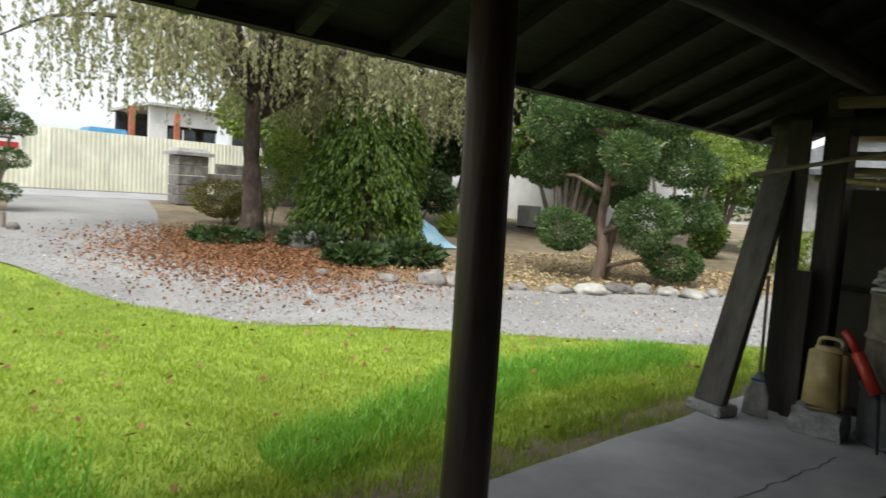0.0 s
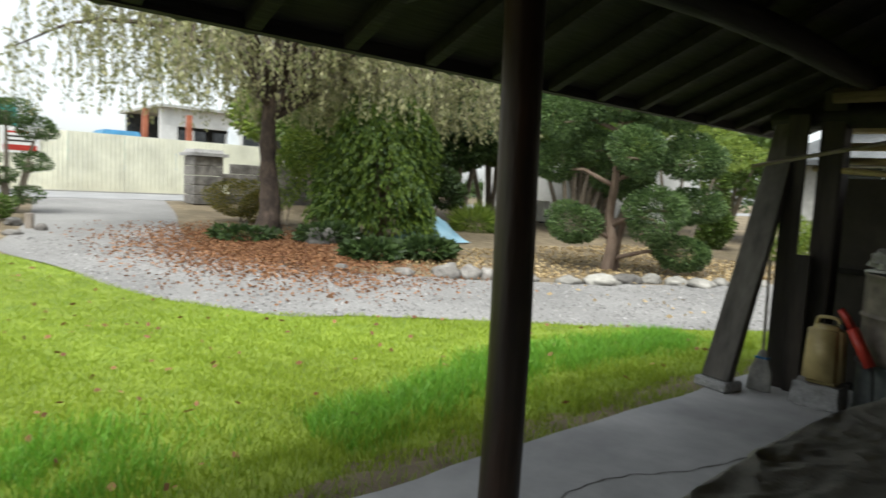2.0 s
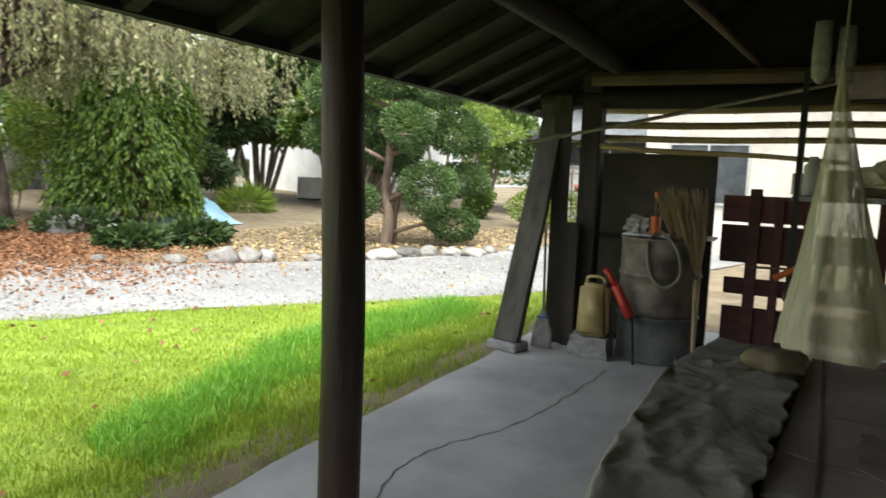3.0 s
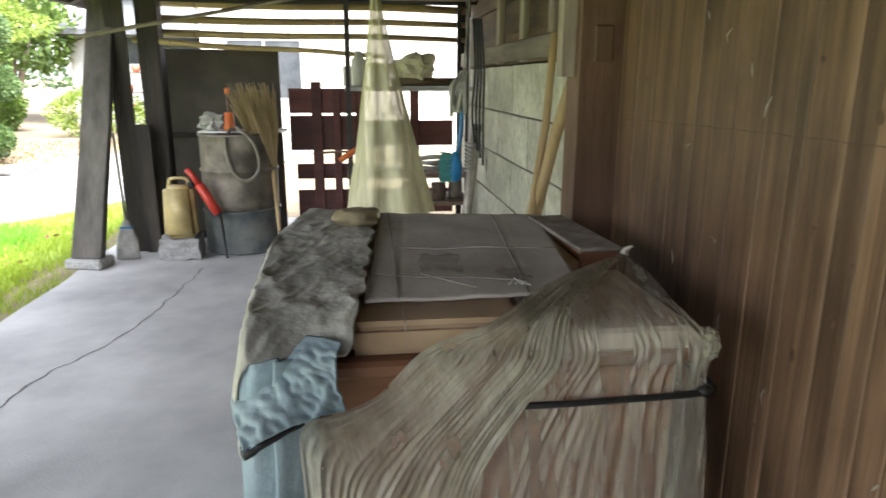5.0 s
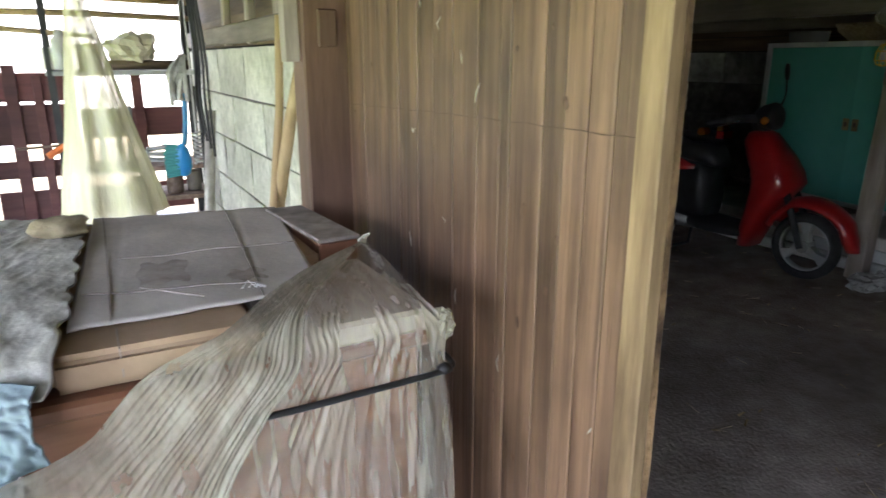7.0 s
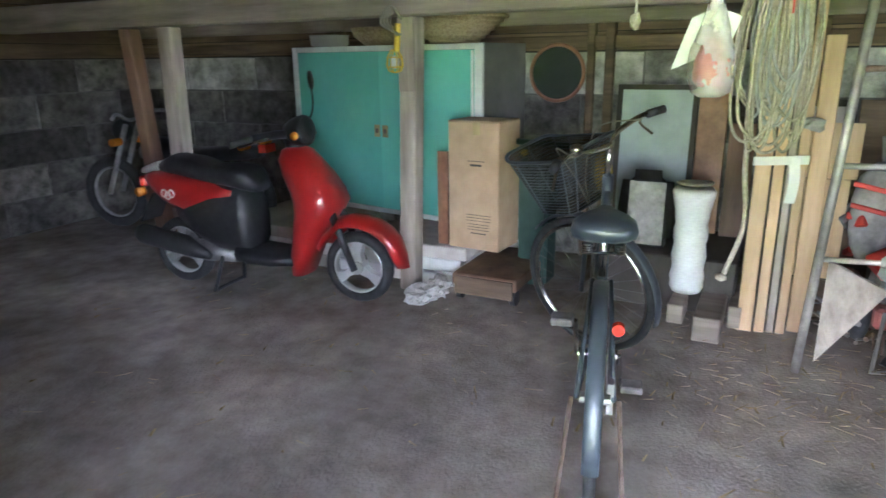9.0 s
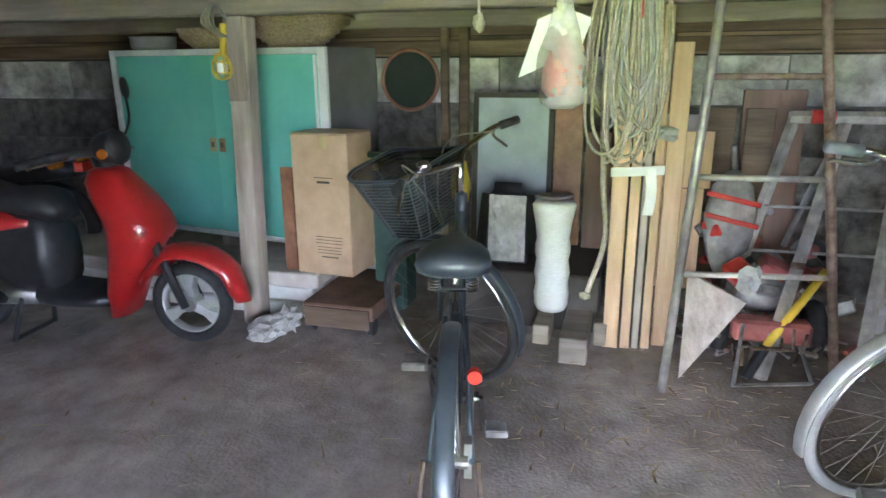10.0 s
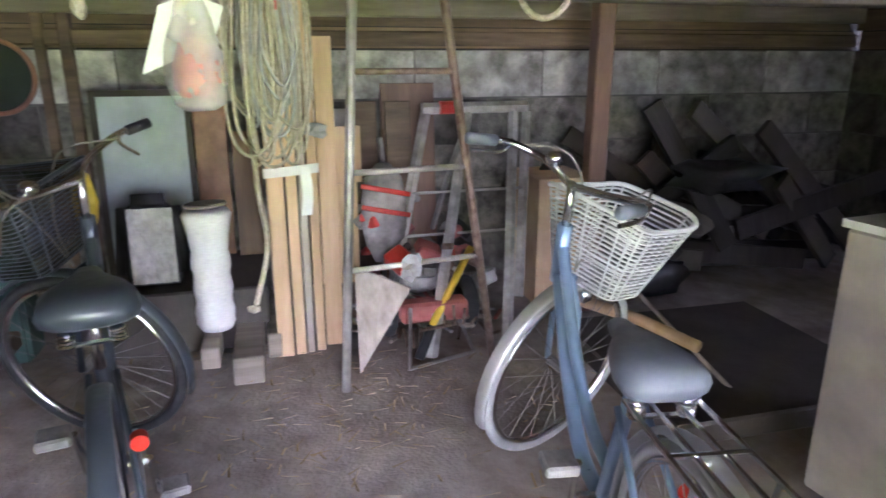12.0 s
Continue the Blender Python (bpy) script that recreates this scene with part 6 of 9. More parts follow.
box(bm, 0.0, 0.0, 0.02, 0.02, 0.40, 1.13)
part("sheet", bm, M["panel_blue"], t)
for y0, z0, y1, z1 in ((-0.03, 0.0, -0.001, 1.16), (0.401, 0.0, 0.43, 1.16), (-0.001, 1.131, 0.401, 1.16)):
    bm = bm_new()
    box(bm, -0.006, y0, z0, 0.026, y1, z1)
    part("edge_strip", bm, M["panel"], t)
for i, (y, w, hgt, c) in enumerate(((0.16, 0.16, 1.12, "red_brown"), (0.0, 0.14, 0.95, "frame_wood"), (-0.17, 0.15, 1.3, "panel"), (-0.46, 0.2, 1.05, "dusty_carton"), (-0.62, 0.14, 1.09, "brown_beam"), (-0.80, 0.14, 1.09, "brown_beam"), (-0.95, 0.3, 1.18, "frame_wood"))):
    bm = bm_new()
    box(bm, 0.0, 0.0, 0.0, 0.025, w, hgt)
    bevel(bm, 0.003)
    solid("leaning_board", bm, M[c], "dusty brown board leaning on the stone wall", "board", pose(5.10 - 0.04 * (i % 3), y, 0.0, 0, 5, 0), "boards along the wall")
t = thing("tool_bag", pose(4.62, 0.33, 0.30), "black bag wrapped in whitish plastic", "bag")
bm = bm_new()
box(bm, 0.0, 0.0, 0.0, 0.22, 0.34, 0.42, None, 0.04)
bevel(bm, 0.06, 3)
part("body", bm, M["black"], t, "", True)
bm = bm_new()
sheet(bm, 10, 10, lambda u, v: (-0.006 + 0.012 * noise.noise(Vector((u * 6, v * 6, 0))) + 0.03 * v, 0.06 + u * 0.19, 0.03 + v * 0.34))
thicken(part("wrapping", bm, M["rag"], t, "whitish plastic wrapping"), 0.006)
# plain dark block added in place of the dark clutter here
bm = bm_new()
box(bm, 4.55, 0.0, 0.0, 5.2, 0.75, 0.298)
bevel(bm, 0.01)
solid("low_crate", bm, M["panel"], "low dark brown block standing in for clutter by the wall", "crate")
bm = bm_new()
blob(bm, (4.60, 0.72, 0.72), (0.03, 0.05, 0.13), 0.3, 2, 2.0, 5.0)
solid("yellow_bag", bm, M["yellow"], "crumpled yellow plastic bag", "bag")

# roll of white netting on a block
t = thing("netting_roll", pose(4.52, 0.235, 0.13), "standing roll of white netting", "net roll")
bm = bm_new()
lathe(bm, [(0.0, 0.0), (0.07, 0.0), (0.085, 0.03)] + [(0.083 + 0.005 * math.sin(i * 1.9), 0.05 + i * 0.035) for i in range(12)] + [(0.1, 0.50), (0.105, 0.53), (0.09, 0.55), (0.0, 0.545)], 28)
part("roll", bm, M["net"], t, "", True)
bm = bm_new()
for i in range(5):
    torus(bm, (0, 0, 0.56 + 0.003 * i), 0.02 + 0.016 * i, 0.007, (0.05, 0.03, 1), 22, 5)
part("rolled_end", bm, M["hose"], t, "greyish rolled end")
for x, y0, y1, hh, x1 in ((4.165, 0.03, 0.155, 0.125, 4.95), (4.40, -0.05, 0.015, 0.12, 5.0), (4.35, 0.22, 0.30, 0.1, 5.0)):
    bm = bm_new()
    box(bm, x, y0, 0.0, x1, y1, hh)
    bevel(bm, 0.006)
    solid("square_beam", bm, M["grey_beam"], "grey square beam lying on the floor", "beam offcut", pose(0, 0, 0, 0, 0, 0))

# bundle of boards with hanging ropes
for i, (y, w, x, hh, c, tilt) in enumerate(((-0.10, 0.075, 4.40, 1.95, "new_wood", 1.5), (-0.155, 0.05, 4.41, 2.0, "new_wood", 1.5), (-0.195, 0.036, 4.42, 1.9, "grey_wood", 1.8), (-0.245, 0.045, 4.43, 2.0, "new_wood", 1.4), (-0.335, 0.085, 4.48, 1.4, "new_wood", 1.0))):
    bm = bm_new()
    box(bm, 0.0, 0.0, 0.0, 0.028, w - 0.004, hh)
    bevel(bm, 0.003)
    solid("pine_board", bm, M[c], "fresh orange pine board standing in a tied bundle", "board", pose(x, y, 0.0, 0, tilt, 0), "bundle of pine boards")
t = thing("tie_strip", pose(0, 0, 0), "white plastic strip tied round the boards", "strip")
bm = bm_new()
sheet(bm, 12, 2, lambda u, v: (4.392 - 0.008 * math.sin(u * 3), -0.02 - u * 0.23, 0.825 + v * 0.04 + 0.018 * u))
thicken(part("band", bm, M["white_plastic"], t), 0.004)
bm = bm_new()
sheet(bm, 4, 10, lambda u, v: (4.385, -0.165 - u * 0.045 - 0.012 * math.sin(v * 3), 0.87 - v * 0.21))
thicken(part("loose_end", bm, M["white_plastic"], t), 0.004)
for k, (y, z) in enumerate(((-0.06, 1.08), (-0.24, 1.02))):
    bm = bm_new()
    blob(bm, (4.38, y, z), (0.02, 0.05, 0.03), 0.6, 2, 2.2, k * 3.0)
    solid("white_rag", bm, M["rag"], "knotted whitish rag tied to the boards", "rag")
for i, (y, w, z0, z1) in enumerate(((-0.475, 0.235, 0.732, 1.0), (-0.45, 0.215, 0.222, 0.728))):
    bm = bm_new()
    box(bm, 4.72, y, z0, 4.74, y + w, z1)
    solid("plywood_sheet", bm, M["new_wood"], "tan plywood sheet standing behind the boards", "plywood")
bm = bm_new()
box(bm, 4.70, -0.46, 0.0, 4.9, -0.23, 0.221)
solid("wood_crate", bm, M["brown_beam"], "small brown crate under the plywood", "crate")

rr = random.Random(11)
hook = [(4.12, -0.02), (4.12, -0.12), (4.12, -0.22)]
for k in range(26):
    y0 = 0.0 - 0.17 * rr.random()
    w = 0.025 + 0.05 * rr.random()
    bot = 1.18 - 0.28 * rr.random() + (0.12 if k % 3 == 0 else 0)
    x = 4.05 - 0.10 * rr.random()
    bm = bm_new()
    pts = [(x + 0.03, y0 + w * 0.3, 1.70), (x, y0 + w, 1.45), (x - 0.01, y0 + w * 1.05, bot + 0.1), (x - 0.01, y0, bot), (x - 0.01, y0 - w, bot + 0.11), (x, y0 - w * 0.9, 1.45), (x + 0.03, y0 - w * 0.3, 1.70)]
    rod(bm, curve([(p[0], p[1] + rr.uniform(-0.01, 0.01), p[2]) for p in pts], 7), 0.006, 6)
    solid("rope_loop", bm, M["rope"] if k % 3 else M["rag"], "hanging loop of old pale rope", "rope", group="ropes hung from the beam", smooth=True)
bm = bm_new()
rod(bm, curve([(4.1, -0.03, 1.6), (4.06, 0.0, 1.2), (4.12, 0.0, 0.85), (4.15, -0.02, 0.6), (4.15, 0.04, 0.36)], 8), 0.012, 7)
blob(bm, (4.15, 0.05, 0.34), (0.02, 0.03, 0.02), 0.3, 1)
solid("long_rope", bm, M["rope"], "long pale rope hanging with a knotted end", "rope", smooth=True)
bm = bm_new()
rod(bm, [(4.0, -0.1, 1.47), (4.0, -0.1, 1.62)], 0.014, 8)
solid("red_handle", bm, M["red"], "red handle hanging among the ropes", "handle")
t = thing("shopping_bag", pose(0, 0, 0), "white plastic shopping bag with red print, hung up", "bag")
bm = bm_new()
rings = []
for z, w, d in ((1.20, 0.03, 0.02), (1.215, 0.055, 0.04), (1.27, 0.068, 0.05), (1.34, 0.06, 0.045), (1.40, 0.04, 0.03), (1.47, 0.022, 0.015), (1.54, 0.008, 0.006)):
    rings.append([(3.2 + d * math.sin(a) * (1 + 0.2 * math.sin(3 * a + z * 20)), 0.09 + w * math.cos(a) * (1 + 0.12 * math.sin(5 * a + z * 30)), z) for a in [2 * math.pi * j / 20 for j in range(20)]])
loft(bm, rings)
part("bag", bm, M["bag_white"], t, "", True)
bm = bm_new()
rings = []
for z, w, d in ((1.225, 0.03, 0.022), (1.25, 0.052, 0.038), (1.30, 0.05, 0.036), (1.36, 0.03, 0.025), (1.385, 0.01, 0.01)):
    rings.append([(3.2 + d * math.sin(a), 0.09 + w * math.cos(a) * (1 + 0.15 * math.sin(3 * a)), z) for a in [2 * math.pi * j / 14 for j in range(14)]])
loft(bm, rings)
part("contents", bm, M["bag_red"], t, "red printed packets inside", True)
bm = bm_new()
sheet(bm, 6, 6, lambda u, v: (3.235, 0.115 + (u - 0.5) * 0.14 - 0.05 * (v - 0.5), 1.31 + v * 0.15 - 0.06 * abs(u - 0.5)))
thicken(part("paper", bm, M["white_plastic"], t, "cream paper behind the bag"), 0.003)
bm = bm_new()
rod(bm, [(3.2, 0.09, 1.53), (3.2, 0.09, 2.0)], 0.004, 5)
part("string", bm, M["rope"], t)
bm = bm_new()
rod(bm, [(3.4, 0.36, 1.46), (3.4, 0.36, 2.0)], 0.005, 6)
blob(bm, (3.4, 0.36, 1.435), (0.014, 0.018, 0.03), 0.3, 2)
solid("hanging_cord", bm, M["rope"], "short yellowish cord end hanging from the loft", "cord", smooth=True)
bm = bm_new()
torus(bm, (3.9, -1.05, 1.56), 0.11, 0.012, (1, 0.2, 0.1), 30, 7)
solid("hose_ring", bm, M["rope"], "yellowish hose ring hanging from the loft", "hose", smooth=True)

# tall pipe trestle
t = thing("pipe_trestle", pose(0, 0, 0), "tall narrow pipe trestle of rusty and grey tubes", "trestle")
for a, b, c, nm in (((4.01, -0.29, 0.0), (4.06, -0.40, 1.96), "pipe", "leg"), ((4.14, -0.965, 0.0), (4.02, -0.64, 1.96), "rust", "leg")):
    bm = bm_new()
    rod(bm, [a, b], 0.018, 10)
    part(nm, bm, M[c], t, "", True)
for z, c in ((0.51, "pipe"), (0.895, "pipe"), (1.265, "rust"), (1.62, "rust")):
    k = z / 1.96
    bm = bm_new()
    rod(bm, [(4.01 + 0.05 * k, -0.29 - 0.11 * k, z), (4.14 - 0.12 * k, -0.965 + 0.325 * k, z)], 0.012, 8)
    part("rung", bm, M[c], t, "", True)
bm = bm_new()
blob(bm, (4.045, -0.58, 0.50), (0.03, 0.045, 0.055), 0.6, 2, 2.4, 9.0)
part("tied_rag", bm, M["rag"], t, "greyish knotted rag")

# aluminium ramp frame leaning behind it
t = thing("loading_ramp", pose(0, 0, 0), "grey aluminium ladder-like loading ramp leaning on the wall", "ramp")
for top, bot in (((4.96, -0.85, 1.045), (4.38, -0.52, 0.12)), ((4.97, -1.08, 1.045), (4.22, -0.70, 0.0)), ((4.98, -1.34, 1.045), (4.32, -1.10, 0.0)), ((4.99, -1.42, 1.03), (4.5, -1.22, 0.15))):
    bm = bm_new()
    rod(bm, [bot, top], 0.027, 4, flat=(0, 1, 0))
    part("rail", bm, M["alu"], t)
for k in (0.0, 0.42, 0.62):
    a = Vector((4.96, -0.83, 1.055)).lerp(Vector((4.38, -0.52, 0.12)), k)
    b = Vector((4.99, -1.42, 1.055)).lerp(Vector((4.45, -1.18, 0.1)), k)
    bm = bm_new()
    rod(bm, [a, b], 0.008 if k else 0.032, 6)
    part("crossbar", bm, M["alu"], t)
bm = bm_new()
rod(bm, [(4.94, -0.92, 1.06), (4.945, -1.02, 1.06)], 0.034, 10)
part("red_tape", bm, M["red"], t, "red tape wound on the top bar")

# red tiller and scrap heaped behind the trestle
t = thing("garden_tiller", pose(4.72, -0.75, 0.0), "dusty red garden tiller among scrap", "tiller")
bm = bm_new()
loft(bm, [side_ring(x, z0, z1, w) for x, z0, z1, w in ((-0.12, 0.2, 0.32, 0.08), (-0.02, 0.14, 0.38, 0.13), (0.12, 0.14, 0.42, 0.14), (0.25, 0.2, 0.38, 0.1))])
part("hood", bm, M["dusty_metal"], t, "dusty grey engine hood", True)
tiller = t
bm = bm_new()
box(bm, -0.38, -0.16, 0.12, -0.28, 0.16, 0.22)
bevel(bm, 0.015)
part("frame", bm, M["old_paint"], t)
for s in (-1, 1):
    bm = bm_new()
    torus(bm, (-0.2, 0.2 * s, 0.14), 0.1, 0.038, (0, 1, 0), 24, 8)
    part("wheel", bm, M["rubber"], t, "", True)
    bm = bm_new()
    rod(bm, curve([(0.1, 0.1 * s, 0.45), (0.0, 0.16 * s, 0.75), (-0.1, 0.2 * s, 0.95)], 4), 0.014, 8)
    part("handle", bm, M["steel"], t, "", True)
for k in range(10):
    a = 2 * math.pi * k / 10
    bm = bm_new()
    rod(bm, [(-0.42, -0.2 + 0.04 * k, 0.12), (-0.42 - 0.09 * math.cos(a), -0.2 + 0.04 * k, 0.12 + 0.09 * math.sin(a))], 0.007, 5)
    part("tine", bm, M["rust"], t)
bm = bm_new()
loft(bm, [[(4.6 + w * 0.4 * math.cos(a), -0.56 + w * math.sin(a), z) for a in [2 * math.pi * j / 14 for j in range(14)]] for z, w in ((0.36, 0.05), (0.44, 0.09), (0.54, 0.11), (0.66, 0.11), (0.77, 0.09), (0.84, 0.03))])
t = solid("fertiliser_sack", bm, M["dusty_metal"], "dusty grey sack with red stripes hung on the tiller", "sack", smooth=True)
for z0 in (0.62, 0.72):
    bm = bm_new()
    rod(bm, [(4.565, -0.45, z0 + 0.02), (4.54, -0.56, z0), (4.565, -0.68, z0 - 0.03)], 0.012, 6, flat=(0, 0, 1))
    part("stripe", bm, M["red"], t, "red stripe")
for k in range(34):
    x, y = rr.uniform(4.45, 4.85), rr.uniform(-1.12, -0.45)
    z, sz = rr.uniform(0.05, 0.62), rr.uniform(0.025, 0.07)
    bm = bm_new()
    if k % 3:
        box(bm, -sz, -sz * 0.8, -sz * 0.5, sz, sz * 0.8, sz * 0.5)
        bevel(bm, sz * 0.15)
    else:
        rod(bm, [(0, -sz, 0), (0, sz, 0)], sz * 0.6, 12)
    ob = part("engine_piece", bm, M[rr.choice(["dusty_metal", "rust", "steel", "red", "old_paint", "black"])], tiller)
    ob.matrix_local = pose(x - 4.72, y + 0.75, z, rr.uniform(-40, 40), rr.uniform(-40, 40), rr.uniform(0, 180))
for k in range(70):
    x, y = rr.uniform(4.35, 4.95), rr.uniform(-1.15, -0.4)
    a = rr.uniform(0, math.pi)
    ln = rr.uniform(0.08, 0.25)
    z = rr.uniform(0.01, 0.12)
    bm = bm_new()
    rod(bm, [(x, y, z), (x + ln * math.cos(a), y + ln * math.sin(a), z + rr.uniform(-0.01, 0.08))], rr.uniform(0.005, 0.014), 6)
    solid("scrap_rod", bm, M[rr.choice(["rust", "steel", "old_paint", "rust", "grey_wood"])], "rusty scrap rod on the heap", "scrap", group="scrap heap")
bm = bm_new()
v = [bm.verts.new(c) for c in ((4.10, -0.36, 0.02), (4.28, -0.62, 0.32), (4.35, -0.38, 0.42), (4.12, -0.365, 0.02), (4.30, -0.625, 0.32), (4.37, -0.385, 0.42))]
bm.faces.new(v[:3])
bm.faces.new(v[5:2:-1])
for i in range(3):
    bm.faces.new((v[i], v[(i + 1) % 3], v[3 + (i + 1) % 3], v[3 + i]))
solid("board_wedge", bm, M["grey_wood"], "grey triangular plywood offcut leaning on scrap", "offcut")
t = thing("yellow_jack_bar", pose(0, 0, 0), "yellow bar with black end leaning on the heap", "bar")
bm = bm_new()
rod(bm, [(4.30, -0.72, 0.12), (4.52, -0.97, 0.42)], 0.018, 10)
part("bar", bm, M["yellow"], t, "", True)
bm = bm_new()
rod(bm, [(4.22, -0.64, 0.0), (4.30, -0.72, 0.12)], 0.024, 10)
part("foot", bm, M["black"], t)
for a, b in (((4.12, -0.58, 0.0), (4.3, -0.62, 0.22)), ((4.12, -0.58, 0.01), (4.22, -0.9, 0.01)), ((4.22, -0.9, 0.01), (4.5, -0.85, 0.2))):
    bm = bm_new()
    rod(bm, [a, b], 0.009, 6)
    solid("bent_rod", bm, M["steel"], "thin bent grey steel rod", "scrap", group="scrap heap")
t = thing("open_carton", pose(4.72, -1.72, 0.0), "brown carton box with small print", "carton")
bm = bm_new()
box(bm, 0.0, 0.0, 0.0, 0.4, 0.32, 0.7)
bevel(bm, 0.004)
part("box", bm, M["carton"], t)
for z in (0.35, 0.42, 0.5):
    bm = bm_new()
    box(bm, -0.002, 0.08, z, -0.0003, 0.24, z + 0.02)
    part("print", bm, M["panel"], t)

# dark heap of boards and firewood, south-east corner; the colours include its shade
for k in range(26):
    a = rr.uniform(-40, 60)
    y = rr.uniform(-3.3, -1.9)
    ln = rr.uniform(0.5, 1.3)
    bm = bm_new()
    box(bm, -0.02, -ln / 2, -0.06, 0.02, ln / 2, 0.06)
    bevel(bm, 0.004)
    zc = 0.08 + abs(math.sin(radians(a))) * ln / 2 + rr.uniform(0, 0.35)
    solid("old_board", bm, M[rr.choice(["dark_beam", "dark_wood", "panel"])], "old board in a leaning heap, corner shade in its dark colour", "board", pose(rr.uniform(4.6, 5.2), y, zc, a, 8, rr.uniform(-12, 12)), "heap of old boards")
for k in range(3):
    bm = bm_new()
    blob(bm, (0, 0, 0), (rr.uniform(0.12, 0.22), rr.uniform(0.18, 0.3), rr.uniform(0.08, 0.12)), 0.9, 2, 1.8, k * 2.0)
    solid("stuffed_sack", bm, M["panel"] if k % 2 else M["black"], "dusty stuffed sack, corner shade in its dark colour", "sack", pose(rr.uniform(4.4, 5.0), -1.95 - 0.22 * k, 0.2 + 0.25 * (k % 3)), "sacks in the corner", smooth=True)
bm = bm_new()
rod(bm, [(4.35, -1.55, 0.42), (3.35, -1.75, 0.02)], 0.01, 6)
solid("thin_lath", bm, M["grey_wood"], "thin pale lath slanting to the floor", "lath")
bm = bm_new()
rod(bm, [(3.9, -1.25, 0.35), (3.75, -1.45, 0.3), (3.5, -1.55, 0.28)], 0.025, 8)
solid("orange_branch", bm, M["new_wood"], "orange-brown bent dry branch", "branch", smooth=True)
bm = bm_new()
box(bm, 3.3, -2.4, 0.0, 4.3, -1.35, 0.09)
bevel(bm, 0.01)
solid("black_slab", bm, M["panel"], "low dark board platform on the earth floor", "platform")
t = thing("cream_cabinet", pose(2.62, -2.17, 0.0, 0, 0, 8), "cream painted metal cabinet with rusty foot", "cabinet")
bm = bm_new()
box(bm, 0.0, 0.0, 0.02, 0.46, 0.5, 0.86)
bevel(bm, 0.01)
part("body", bm, M["dusty_carton"], t)
bm = bm_new()
box(bm, -0.01, -0.01, 0.862, 0.47, 0.51, 0.885)
part("top", bm, M["white"], t)
bm = bm_new()
box(bm, 0.463, 0.05, 0.08, 0.475, 0.45, 0.8)
part("door", bm, M["white"], t)
bm = bm_new()
blob(bm, (2.85, -1.92, 0.94), (0.16, 0.14, 0.05), 0.6, 2, 2.2, 6.0, 0.887)
solid("rag_heap", bm, M["wicker"], "brown heap of rags on the cabinet", "rags")


# ---- store: bicycles ----
def spokes(bm, c, r, axis, n=28):
    c, ax = Vector(c), Vector(axis).normalized()
    u = ax.orthogonal().normalized()
    w = ax.cross(u)
    for i in range(n):
        a = 2 * math.pi * i / n
        b = a + (0.5 if i % 2 else -0.5)
        rod(bm, [c + (u * math.cos(b) + w * math.sin(b)) * 0.025 + ax * (0.025 if i % 2 else -0.025), c + (u * math.cos(a) + w * math.sin(a)) * r], 0.0013, 3, False)


def fender(bm, c, r, a0, a1, m, w=0.023):
    rows = []
    n = 18
    for i in range(n + 1):
        a = radians(a0 + (a1 - a0) * i / n)
        d = Vector((math.cos(a), 0, math.sin(a)))
        o = [Vector(c) + d * (r + 0.008 * math.sin(b)) + Vector((0, w * math.cos(b), 0)) for b in [math.pi * j / 6 for j in range(7)]]
        rows.append([m @ q for q in o] + [m @ (q - d * 0.003) for q in o[::-1]])
    loft(bm, rows)


